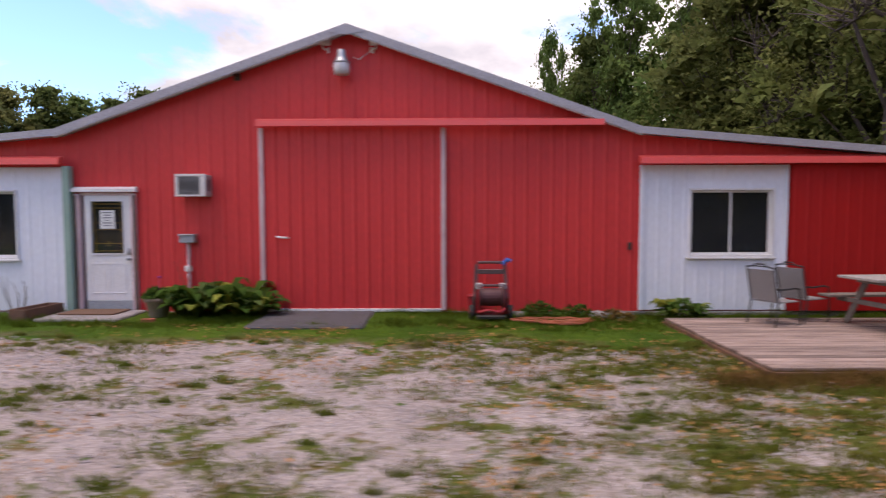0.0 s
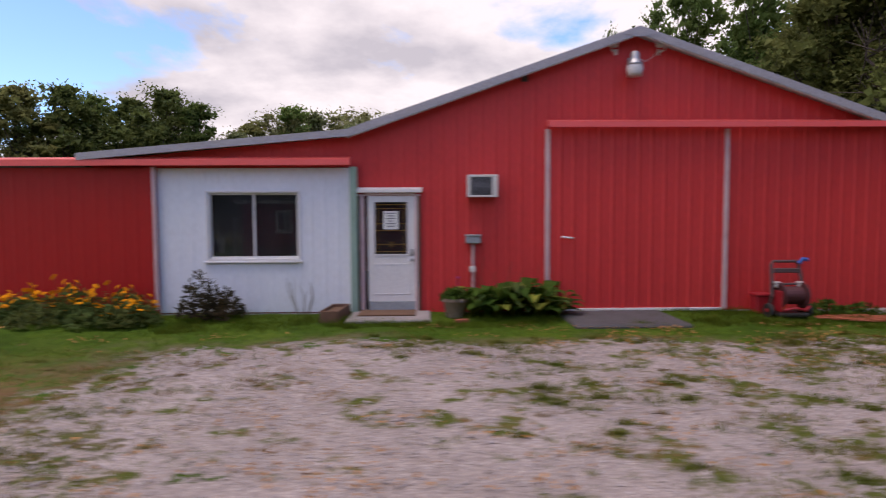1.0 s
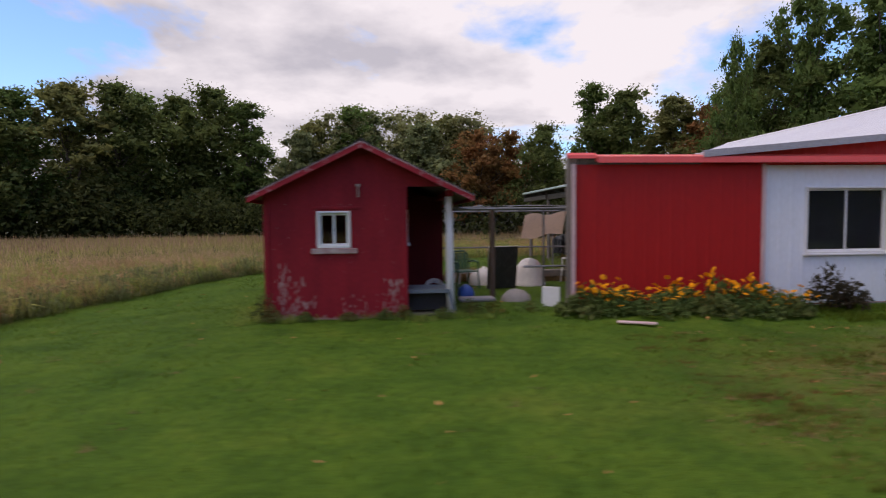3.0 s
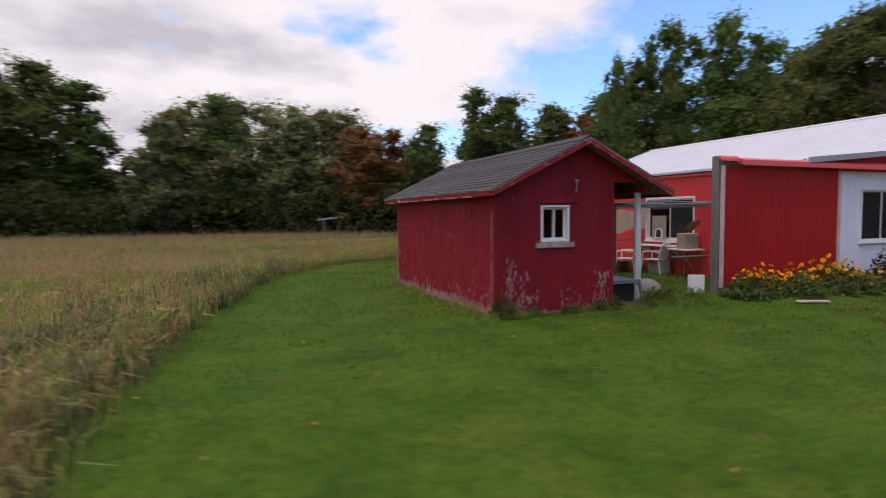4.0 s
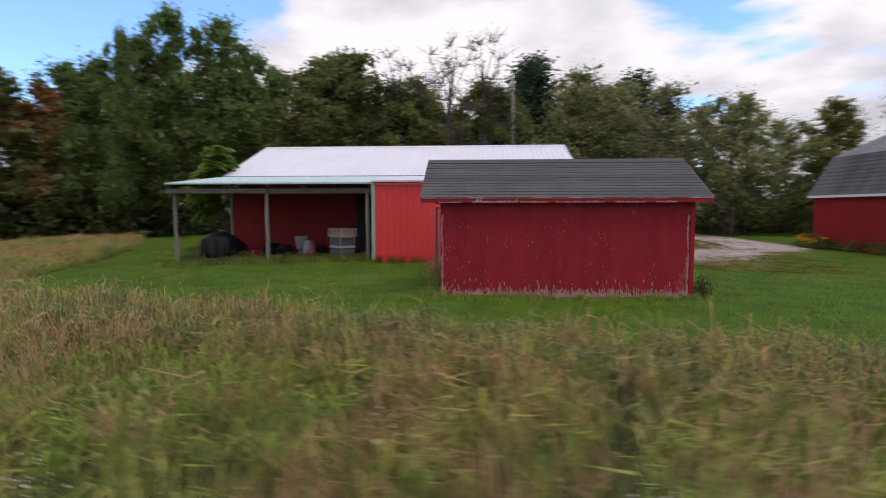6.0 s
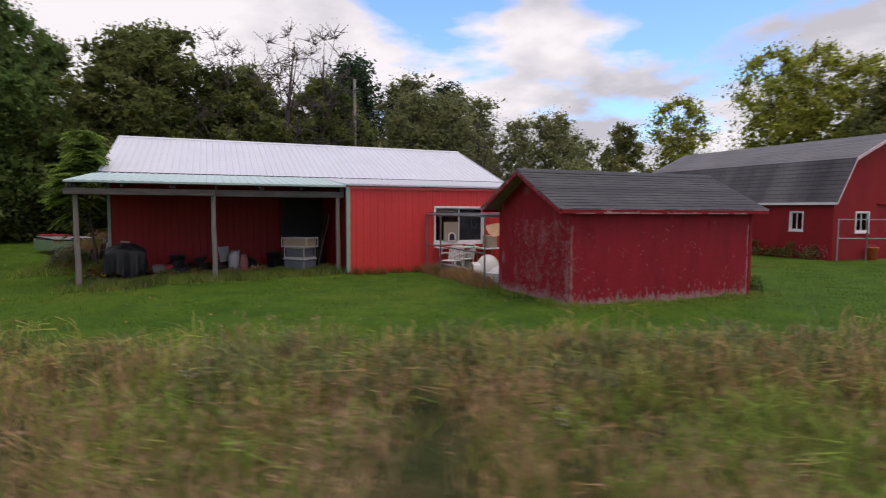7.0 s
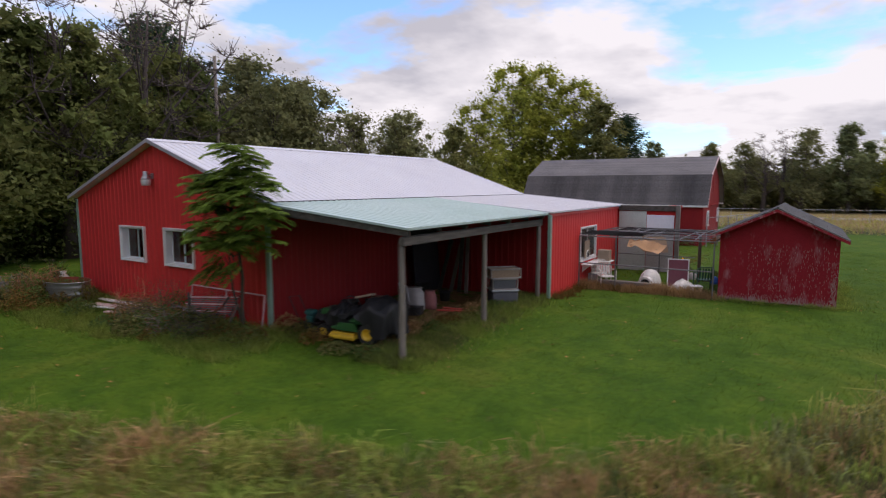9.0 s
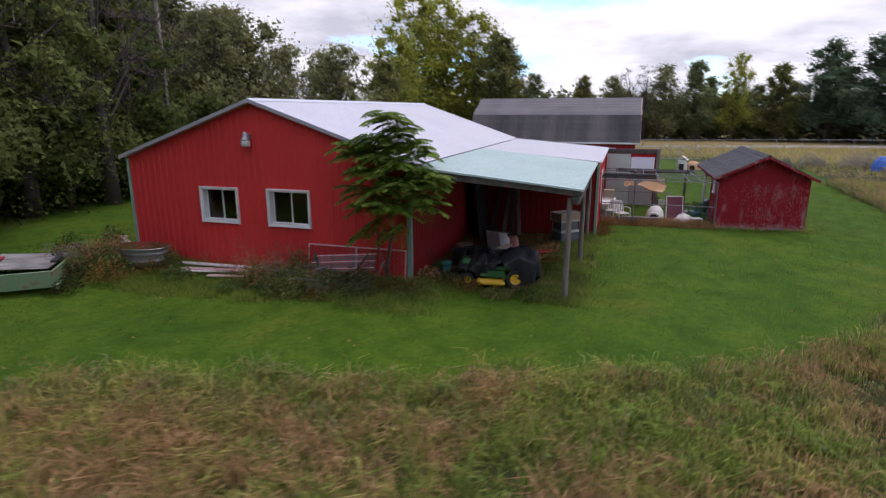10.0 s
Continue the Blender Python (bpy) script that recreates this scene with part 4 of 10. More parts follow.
part("flap_opening", Shape().prism([(13.91, 0.82)] + [(14.0 + (a - 14.0) * 0.7, 0.95 + (b - 0.95) * 0.7) for a, b in arch_] + [(14.09, 0.82)], "x", WEST_X - 0.106, WEST_X - 0.1), DARK_IN, flap)
part("roller_blind", Shape().box(WEST_X + 0.09, 13.74, 1.6, WEST_X + 0.1, 14.5, 1.84, 0.002), TAN_BOARD, farm, "pale blind half drawn behind the pane")

# white infill panels with windows at both ends of the front
for q, wq in ((W_PANEL, (-9.11, -7.5, 0.79, 2.0)), (E_PANEL, (4.18, 5.65, 0.81, 1.99))):
    mp_ = wall_space(0, SOUTH - 0.02, 1, 0, 0, -1)
    s = ribbed(mp_, q[0], q[1], BASE + 0.02, lambda a: 2.39, (wq,), rib=0.007, thick=0.08)
    infill = part("infill_panel", sheet_mesh(s, "infill_panel", WHITE_STEEL), None, farm, "white ribbed steel panel")
    # opaque screens behind both halves are added to make the room look unlit
    sliding_window(infill, mp_, *wq, 0.035, 0.036, screen_on=2)
for x in (E_PANEL[0], E_PANEL[1]):
    part("panel_trim", Shape().box(x - 0.035, SOUTH - 0.075, BASE + 0.02, x + 0.035, SOUTH - 0.035, 2.39, 0.006), WHITE_STEEL, farm)

# red sliding panels that stand beyond the white ones, with their hooded rails
s = ribbed(wall_space(0, 9.86, 1, 0, 0, -1), -13.42, -9.99, 0.0, lambda a: 2.4, rib=0.005, thick=0.05)
slider = part("sliding_panel", sheet_mesh(s, "sliding_panel", RED_DEEP), None, farm, "deep red sliding steel panel")
part("edge_trim", Shape().box(-13.47, 9.79, 0.0, -13.41, 9.86, 2.41, 0.006), PINK_TRIM, slider)
part("edge_trim", Shape().box(-9.99, 9.82, -0.05, -9.93, 9.862, 2.41, 0.006), PINK_TRIM, slider)
s = ribbed(wall_space(0, 9.82, 1, 0, 0, -1), 5.88, 9.4, BASE + 0.02, lambda a: 2.4, rib=0.005, thick=0.05)
part("sliding_panel", sheet_mesh(s, "sliding_panel", RED_DEEP), None, farm, "deep red sliding steel panel")


def hood(parent, x0, x1, z0, z1, out, mat, name="rail_hood"):
    y = SOUTH - 0.13
    return part(name, Shape().prism([(y, z1), (y - out, z1 - 0.045), (y - out - 0.012, z0), (y - out, z0 - 0.004), (y - out + 0.012, z0 + 0.02), (y, z0 + 0.03)], "x", x0, x1), mat, parent, "red folded steel rail cover")


hood(farm, -13.05, -6.6, 2.42, 2.57, 0.12, RED_TRIM)
hood(farm, -13.56, -13.06, 2.5, 2.6, 0.05, RED_TRIM)
hood(farm, 3.27, 9.5, 2.4, 2.55, 0.12, RED_TRIM)
for k in range(3):
    hood(farm, -3.22 + 1.957 * k, -3.22 + 1.957 * (k + 1) - 0.006, 3.045, 3.19, 0.14, RED_TRIM)

# the big sliding door and its trims
s = ribbed(wall_space(0, SOUTH - 0.06, 1, 0, 0, -1), -3.2, -0.06, BASE + 0.03, lambda a: 3.06, rib=0.015, thick=0.05)
big = part("sliding_door", sheet_mesh(s, "sliding_door", RED), None, farm, "large closed red steel sliding door")
for x in (-3.2, -0.06):
    part("edge_trim", Shape().box(x - 0.04, SOUTH - 0.1, BASE + 0.03, x + 0.04, SOUTH - 0.02, 3.04, 0.008), PINK_TRIM, big, "faded pinkish white edge trim")
part("bottom_rail", Shape().box(-3.16, SOUTH - 0.09, BASE - 0.0, -0.1, SOUTH - 0.03, BASE + 0.055, 0.006), WHITE, big)
part("door_handle", Shape().tube([(-2.95, SOUTH - 0.09, 1.175), (-2.92, SOUTH - 0.13, 1.17), (-2.78, SOUTH - 0.13, 1.155), (-2.75, SOUTH - 0.09, 1.15)], 0.017), WHITE, big, "white pull handle")
part("latch", Shape().box(3.14, SOUTH - 0.05, 0.93, 3.2, SOUTH - 0.02, 1.06, 0.006), IRON, farm)

# the entrance door
door = part("entrance_door", Shape().box(-6.37, SOUTH - 0.03, BASE + 0.2, -6.255, SOUTH + 0.02, 1.9, 0.004).box(-5.685, SOUTH - 0.03, BASE + 0.2, -5.53, SOUTH + 0.02, 1.9, 0.004)
            .box(-6.255, SOUTH - 0.03, 1.8, -5.685, SOUTH + 0.02, 1.9, 0.004).box(-6.255, SOUTH - 0.03, BASE + 0.2, -5.685, SOUTH + 0.02, 0.88, 0.004), WHITE, farm, "white panelled door with leaded glass")
part("kick_plate", Shape().box(-6.36, SOUTH - 0.04, BASE + 0.03, -5.54, SOUTH - 0.0, BASE + 0.2, 0.005), ALU, door, "grey metal kick plate")
g = part("door_glass", Shape().box(-6.255, SOUTH - 0.01, 0.88, -5.685, SOUTH - 0.004, 1.8), GLASS, door, "leaded door glass")
g.visible_shadow = False
part("glass_backing", Shape().box(-6.255, SOUTH + 0.012, 0.88, -5.685, SOUTH + 0.018, 1.8), SCREEN, door)
s = Shape()
for z in (0.93, 1.06, 1.3, 1.42, 1.68, 1.75):
    s.box(-6.25, SOUTH - 0.02, z - 0.004, -5.69, SOUTH - 0.012, z + 0.004)
for x in (-6.2, -5.74):
    s.box(x - 0.003, SOUTH - 0.021, 0.885, x + 0.003, SOUTH - 0.013, 1.795)
for k in range(8):
    a = math.pi * k / 4
    s.tube([(-5.97 + 0.02 * math.cos(a), SOUTH - 0.016, 1.06 + 0.02 * math.sin(a)), (-5.97 + 0.055 * math.cos(a), SOUTH - 0.016, 1.06 + 0.055 * math.sin(a))], 0.004, 5)
part("glass_came", s, BRASS, door, "brass lead came pattern")
part("glass_bead", Shape().box(-6.275, SOUTH - 0.045, 0.865, -6.25, SOUTH - 0.032, 1.815).box(-5.69, SOUTH - 0.045, 0.865, -5.665, SOUTH - 0.032, 1.815).box(-6.249, SOUTH - 0.045, 1.795, -5.691, SOUTH - 0.032, 1.815).box(-6.249, SOUTH - 0.045, 0.865, -5.691, SOUTH - 0.032, 0.89), WHITE, door)
sheet = part("notice", Shape().box(-6.1, SOUTH - 0.03, 1.32, -5.84, SOUTH - 0.024, 1.64), PAPER, door, "white paper notice on the glass")
s = Shape()
for k, w in enumerate((0.18, 0.12, 0.16, 0.06, 0.17, 0.14)):
    z = 1.6 - 0.045 * k
    s.box(-5.97 - w / 2, SOUTH - 0.034, z - 0.01, -5.97 + w / 2, SOUTH - 0.031, z + 0.01)
part("printed_line", s, INK, sheet)
for x0, x1 in ((-6.28, -6.0), (-5.94, -5.66)):
    for z0, z1 in ((0.18, 0.72),):
        s = Shape()
        for q in ((x0, z0, x0 + 0.02, z1), (x1 - 0.02, z0, x1, z1), (x0 + 0.02, z1 - 0.02, x1 - 0.02, z1), (x0 + 0.02, z0, x1 - 0.02, z0 + 0.02)):
            s.box(q[0], SOUTH - 0.037, q[1], q[2], SOUTH - 0.028, q[3], 0.003)
        part("panel_moulding", s, WHITE, door)
part("door_knob", Shape().lathe([(0.0, 0.075), (0.024, 0.07), (0.03, 0.05), (0.022, 0.03), (0.012, 0.022), (0.012, 0.008), (0.032, 0.006), (0.034, 0.0)], 14, pose(-5.6, SOUTH - 0.03, 0.79, 90)).box(-5.63, SOUTH - 0.045, 0.86, -5.57, SOUTH - 0.03, 0.98, 0.006), GALV, door, "steel knob and deadbolt", True)
door.location.x = 0.04
jamb = part("door_frame", Shape().box(-6.5, SOUTH - 0.06, BASE + 0.01, -6.39, SOUTH + 0.06, 1.93, 0.008).box(-5.51, SOUTH - 0.06, BASE + 0.01, -5.42, SOUTH + 0.06, 1.93, 0.008).box(-6.389, SOUTH - 0.04, 1.905, -5.511, SOUTH + 0.06, 1.95, 0.006), PINK_TRIM, farm, "weathered white door frame")
for x0, x1 in ((-6.502, -6.455), (-5.462, -5.418)):
    part("bare_jamb", Shape().box(x0, SOUTH - 0.064, BASE + 0.012, x1, SOUTH - 0.0605, 1.9, 0.001), POST_BROWN, jamb, "bare brown wood on the door jamb")
part("drip_cap", Shape().prism([(SOUTH - 0.02, 2.05), (SOUTH - 0.12, 2.01), (SOUTH - 0.12, 1.96), (SOUTH - 0.02, 1.955)], "x", -6.53, -5.38), WHITE, jamb)
part("threshold", Shape().box(-6.42, SOUTH - 0.12, BASE - 0.02, -5.48, SOUTH + 0.04, BASE + 0.028, 0.006), TIMBER, jamb)

# lean-to frame at the rear corner
lean = thing("lean_to_frame", "weathered timber posts and beams carrying the lean-to roof", "post frame")
for x, y, top in ((-10.68, 24.63, 2.3), (-10.8, 21.24, 2.3), (-10.78, 17.68, 2.3)):
    z = gz(x, y) - 0.3
    part("post", Shape().tube([(x, y, z), (x + 0.012, y - 0.01, z + 1.0), (x - 0.006, y + 0.008, z + 1.8), (x, y, top)], 0.078, 9, 0.062), TIMBER, lean, "weathered round timber post")
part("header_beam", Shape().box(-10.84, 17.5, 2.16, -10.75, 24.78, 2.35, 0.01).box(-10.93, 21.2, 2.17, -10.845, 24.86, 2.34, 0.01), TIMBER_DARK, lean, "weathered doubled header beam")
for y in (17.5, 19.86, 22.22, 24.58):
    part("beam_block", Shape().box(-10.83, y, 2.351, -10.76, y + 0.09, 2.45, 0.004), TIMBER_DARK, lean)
for k in range(7):
    y = 17.6 + k * 1.18
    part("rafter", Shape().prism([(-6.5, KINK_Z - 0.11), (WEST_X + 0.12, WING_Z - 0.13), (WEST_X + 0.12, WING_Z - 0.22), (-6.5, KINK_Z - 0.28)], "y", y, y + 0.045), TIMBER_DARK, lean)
# boards added in dark timber to deepen the dimness under the roof
part("sheathing", Shape().prism([(-6.5, KINK_Z - 0.07), (WEST_X + 0.08, WING_Z - 0.116), (WEST_X + 0.08, WING_Z - 0.126), (-6.5, KINK_Z - 0.1)], "y", 17.5, 24.72), TIMBER_DARK, lean, "dark boards added under the roof sheet to cut bounced light")
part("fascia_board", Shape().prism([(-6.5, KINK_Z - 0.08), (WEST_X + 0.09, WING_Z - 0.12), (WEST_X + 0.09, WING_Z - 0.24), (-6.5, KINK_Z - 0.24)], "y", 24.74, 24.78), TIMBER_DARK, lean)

# back of the free-standing panel: post, beam and old boards
stub = thing("panel_backing", "old boards and post backing the sliding panel", "partition")
part("post", Shape().box(-13.52, 9.87, -0.4, -13.36, 10.03, 2.6, 0.012), TIMBER, stub, "weathered timber end post")
part("beam", Shape().box(-13.35, 9.88, 2.36, WEST_X - 0.06, 9.98, 2.58, 0.01), TIMBER_DARK, stub)
part("board", Shape().box(-12.22, 9.922, -0.12, WEST_X - 0.06, 9.945, 2.34, 0.004), MINT_PANEL, stub, "pale mint sheet")
part("board", Shape().box(-13.3, 9.922, 1.55, -12.24, 9.95, 2.2, 0.004), WHITE_STEEL, stub, "white sheet")
part("board", Shape().box(-13.3, 9.922, 1.42, -12.24, 9.96, 1.54, 0.004), TIMBER_DARK, stub)
part("board", Shape().box(-13.3, 9.922, -0.12, -12.24, 9.94, 1.4, 0.004), PLAS_GREY, stub)

# ---------------------------------------------------------------- the small coop
coop = thing("coop", "small red wooden coop with peeling paint and a porch", "shed")
CX0, CX1, CY0, CY1, RX, RZ, CE = -18.62, -15.53, 9.5, 14.55, -17.04, 2.73, 1.96
PORCH_X, PORCH_Y = -16.33, 12.2
CB = -0.2


def coop_z(x):
    return RZ - 0.486 * abs(x - RX)


SWIN = (-17.79, -17.25, 1.03, 1.63)


def framed_wall(name, parent, mat, m, poly, hole, thick=0.1, label=""):
    """A polygonal wall with one rectangular opening, cut into strips round it."""
    h0, h1, g0, g1 = hole
    xs = sorted({p[0] for p in poly} | {h0, h1})

    def span(x):
        ys = []
        n = len(poly)
        for i in range(n):
            (ax, az), (bx, bz) = poly[i], poly[(i + 1) % n]
            if abs(ax - bx) > 1e-6 and min(ax, bx) - 1e-6 <= x <= max(ax, bx) + 1e-6:
                ys.append(az + (bz - az) * (x - ax) / (bx - ax))
        return min(ys), max(ys)
    s = Shape()
    for p, q in zip(xs, xs[1:]):
        mid = (p + q) / 2
        e = (q - p) * 1e-3
        (l0, t0), (l1, t1) = span(p + e), span(q - e)
        rows = [(l0, l1, t0, t1)] if not h0 < mid < h1 else [(l0, l1, g0, g0), (g1, g1, t0, t1)]
        for a, b, c, d in rows:
            vs = [(p, 0, a), (q, 0, b), (q, 0, d), (p, 0, c), (p, -thick, a), (q, -thick, b), (q, -thick, d), (p, -thick, c)]
            s.add([m @ Vector(v) for v in vs], [(0, 1, 2, 3), (7, 6, 5, 4), (0, 4, 5, 1), (2, 6, 7, 3), (0, 3, 7, 4), (1, 5, 6, 2)])
    me_ = s.mesh(name, mat)
    bm = bmesh.new()
    bm.from_mesh(me_)
    bmesh.ops.remove_doubles(bm, verts=bm.verts, dist=1e-4)
    bm.to_mesh(me_)
    bm.free()
    return part(name, me_, None, parent, label)


M_CS = wall_space(0, CY0, 1, 0, 0, -1)
framed_wall("wall", coop, RED_WOOD, M_CS, [(CX0, CB), (PORCH_X, CB), (PORCH_X, 2.02), (RX + (RZ - 2.02) / 0.486 - 0.02, 2.02), (RX, RZ - 0.04), (CX0, coop_z(CX0) - 0.04)], SWIN, label="red gable wall with flaking paint")
part("wall", Shape().box(CX0, CY0 + 0.1, CB, CX0 + 0.1, CY1 - 0.1, CE - 0.05), RED_WOOD, coop, "red side wall peeling along its foot")
part("wall", Shape().prism([(CX0, CB), (CX1, CB), (CX1, coop_z(CX1) - 0.04), (RX, RZ - 0.04), (CX0, coop_z(CX0) - 0.04)], "y", CY1 - 0.1, CY1), RED_WORN, coop, "red gable wall with heavily flaked paint")
M_CP = wall_space(PORCH_X, 0, 0, 1, 1, 0)
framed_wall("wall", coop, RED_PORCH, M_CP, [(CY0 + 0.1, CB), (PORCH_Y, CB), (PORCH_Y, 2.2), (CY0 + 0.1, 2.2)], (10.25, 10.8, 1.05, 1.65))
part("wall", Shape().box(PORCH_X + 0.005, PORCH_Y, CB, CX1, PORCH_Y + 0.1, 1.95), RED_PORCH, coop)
M_CE = wall_space(CX1, 0, 0, 1, 1, 0)
framed_wall("wall", coop, RED_WOOD, M_CE, [(PORCH_Y + 0.1, CB), (CY1 - 0.1, CB), (CY1 - 0.1, 1.9), (PORCH_Y + 0.1, 1.9)], (13.0, 13.5, 1.1, 1.65))
sliding_window(coop, M_CS, *SWIN, 0.035, 0.035, screen_on=5, sill=False)
part("sill_board", Shape().box(-17.88, CY0 - 0.045, 0.935, -17.15, CY0 - 0.001, 1.025, 0.008), SILL_WORN, coop, "grey weathered sill board with flaked paint")
sliding_window(coop, M_CP, 10.25, 10.8, 1.05, 1.65, 0.03, 0.045, screen_on=5)
sliding_window(coop, M_CE, 13.0, 13.5, 1.1, 1.65, 0.03, 0.045, screen_on=5)
part("lintel_board", Shape().box(-17.86, CY0 - 0.02, 1.66, -17.08, CY0 - 0.001, 1.7, 0.004), RED_WOOD, coop)
part("corner_board", Shape().box(CX0 - 0.018, CY0 - 0.018, CB, CX0 + 0.07, CY0 + 0.07, CE - 0.06, 0.006), RED_WOOD, coop)
part("corner_board", Shape().box(PORCH_X - 0.08, CY0 - 0.016, CB, PORCH_X - 0.002, CY0 - 0.001, 2.0, 0.004), RED_WOOD, coop)
part("hatch", Shape().box(CX0 - 0.012, 10.35, 1.4, CX0 - 0.001, 10.85, 1.66, 0.003), RED_WOOD, coop)
part("conduit_stub", Shape().tube([(-17.12, CY0 - 0.03, 1.85), (-17.12, CY0 - 0.05, 2.03)], 0.012, 6).box(-17.15, CY0 - 0.06, 2.02, -17.09, CY0 - 0.01, 2.06, 0.006), POST_PALE, coop)
part("porch_post", Shape().tube([(-15.6, 9.72, -0.35), (-15.615, 9.72, 0.8), (-15.62, 9.73, 1.98)], 0.068, 12, 0.06), WHITE, coop, "white painted round porch post", True)
part("porch_beam", Shape().box(-15.68, CY0 - 0.02, 1.86, -15.56, PORCH_Y - 0.002, 1.96, 0.008), RED_WOOD, coop)
part("porch_floor", Shape().box(PORCH_X + 0.01, CY0 + 0.08, -0.2, CX1 - 0.02, PORCH_Y - 0.005, -0.1, 0.01), TIMBER_DARK, coop)
for sgn in (-1, 1):
    ex = RX + sgn * 1.77
    ez = coop_z(ex)
    length = math.hypot(1.77, RZ - ez)
    n = 14
    dirv = Vector((ex - RX, 0, ez - RZ)).normalized()
    up = Vector((-dirv.z * sgn, 0, dirv.x * sgn))
    if up.z < 0:
        up = -up
    deck_ = Shape()
    deck_.prism([(RX, RZ - 0.0), (ex, ez - 0.0), (ex, ez - 0.05), (RX, RZ - 0.05)], "y", 9.26, 14.88)
    roof_part = part("roof", deck_, TIMBER, coop, "dark grey shingled roof")
    step = length / n
    for k in range(n):
        a = Vector((RX, 0, RZ)) + dirv * (k * step - 0.0)
        b = a + dirv * (step + 0.02)
        s = Shape()
        y = 9.18 - 0.15 * (k % 2)
        while y < 14.96:
            y0_, y1_ = max(y, 9.185 + random.uniform(-0.006, 0.006)) + 0.004, min(y + 0.33, 14.955 + random.uniform(-0.006, 0.006))
            if y1_ - y0_ > 0.03:
                j = random.uniform(-0.006, 0.008)
                lift0, lift1 = 0.004, 0.011 + random.uniform(0, 0.005)
                vs = []
                for yy_ in (y0_, y1_):
                    for base_, l_ in ((a, lift0), (b + dirv * j, lift1)):
                        p = base_ + up * l_
                        vs += [(p.x, yy_, p.z), (p.x - up.x * 0.012, yy_, p.z - up.z * 0.012)]
                s.add(vs, [(0, 2, 6, 4), (1, 5, 7, 3), (2, 3, 7, 6), (0, 4, 5, 1), (0, 1, 3, 2), (4, 6, 7, 5)])
            y += 0.33
        part("shingle_course", s, SHINGLE, roof_part)
    part("fascia", Shape().box(ex - 0.015, 9.24, ez - 0.1, ex + 0.015, 14.9, ez - 0.02, 0.005), RED_WOOD, coop)
    part("drip_edge", Shape().box(ex - 0.022, 9.22, ez - 0.019, ex + 0.022, 14.92, ez - 0.001, 0.003), EDGE_METAL, coop, "faded metal drip edge")
    for y0, y1 in ((9.2, 9.235), (14.905, 14.94)):
        part("rake_board", Shape().prism([(RX, RZ - 0.012), (ex, ez - 0.012), (ex, ez - 0.105), (RX, RZ - 0.105)], "y", y0, y1), RED_EDGE, coop)
        part("rake_edge", Shape().prism([(RX, RZ - 0.002), (ex, ez - 0.002), (ex, ez - 0.022), (RX, RZ - 0.022)], "y", y0 - 0.006, y1 + 0.006), EDGE_METAL, coop, "faded metal drip edge")
part("ridge_cap", Shape().prism([(RX - 0.15, RZ - 0.05), (RX, RZ + 0.04), (RX + 0.15, RZ - 0.05), (RX, RZ + 0.022)], "y", 9.2, 14.94), SHINGLE, coop)
part("floor", Shape().box(CX0 + 0.1, CY0 + 0.1, CB, PORCH_X - 0.1, CY1 - 0.1, -0.08), TIMBER, coop)


def flakes(name, parent, mat, m, a0, a1, rows, count, seed, size=(0.02, 0.09), tall=2.2):
    """Bare patches where paint came off: many small ragged scales a few millimetres proud of nothing, thin on the wall."""
    rnd = random.Random(seed)
    s = Shape()
    for _ in range(count):
        zc0, zc1, power = rows[rnd.randrange(len(rows))]
        a = rnd.uniform(a0, a1) if a1 - a0 > 1.0 else rnd.triangular(a0, a1)
        z = zc0 + (zc1 - zc0) * rnd.random() ** power
        r = rnd.uniform(*size)
        n = rnd.randint(5, 8)
        pts = []
        for k in range(n):
            w = 2 * math.pi * k / n
            rr = r * rnd.uniform(0.45, 1.0)
            pts.append((a + rr * math.cos(w) * 0.55, z + rr * math.sin(w) * tall * 0.6))
        pts = [(min(max(p, a0), a1), max(q, zc0)) for p, q in pts]
        d = 0.003 + 0.001 * rnd.random()
        s.add([m @ Vector((p, d, q)) for p, q in pts] + [m @ Vector((p, 0.0, q)) for p, q in pts],
              [tuple(range(n))] + [(i, (i + 1) % n, n + (i + 1) % n, n + i) for i in range(n)])
    return tagged(part(name, s, mat, parent, "bare wood where paint flaked off"), kind="stuff")


def worn_foot(parent, m, a0, a1, z0, seed, tall=0.07):
    """A ragged strip of bare wood along the foot of a wall."""
    rr = random.Random(seed)
    s = Shape()
    a, top = a0, []
    while a < a1:
        spike = rr.random() < 0.12
        top.append((a, z0 + rr.uniform(0.3, 1.0) * tall * (2.2 if spike else 1.0)))
        a += rr.uniform(0.015, 0.05)
    n = len(top)
    vs = [m @ Vector((a, d, z)) for d in (0.0045, 0.0) for a, z in top] + [m @ Vector((a, d, z0)) for d in (0.0045, 0.0) for a, z in top]
    fs = []
    for i in range(n - 1):
        fs += [(i, i + 1, 2 * n + i + 1, 2 * n + i), (i, n + i, n + i + 1, i + 1)]
    s.add(vs, fs)
    return part("worn_foot", s, PEELED, parent, "bare wood along the foot of the wall")


worn_foot(coop, wall_space(CX0, 0, 0, 1, -1, 0), CY0 + 0.08, CY1, -0.16, 1, 0.13)
worn_foot(coop, wall_space(0, CY1, 1, 0, 0, 1), CX0, CX1, -0.17, 2, 0.15)
worn_foot(coop, wall_space(0, CY0, 1, 0, 0, -1), CX0 + 0.08, PORCH_X, -0.15, 3, 0.06)
M_CW = wall_space(CX0, 0, 0, 1, -1, 0)
M_CN = wall_space(0, CY1, 1, 0, 0, 1)
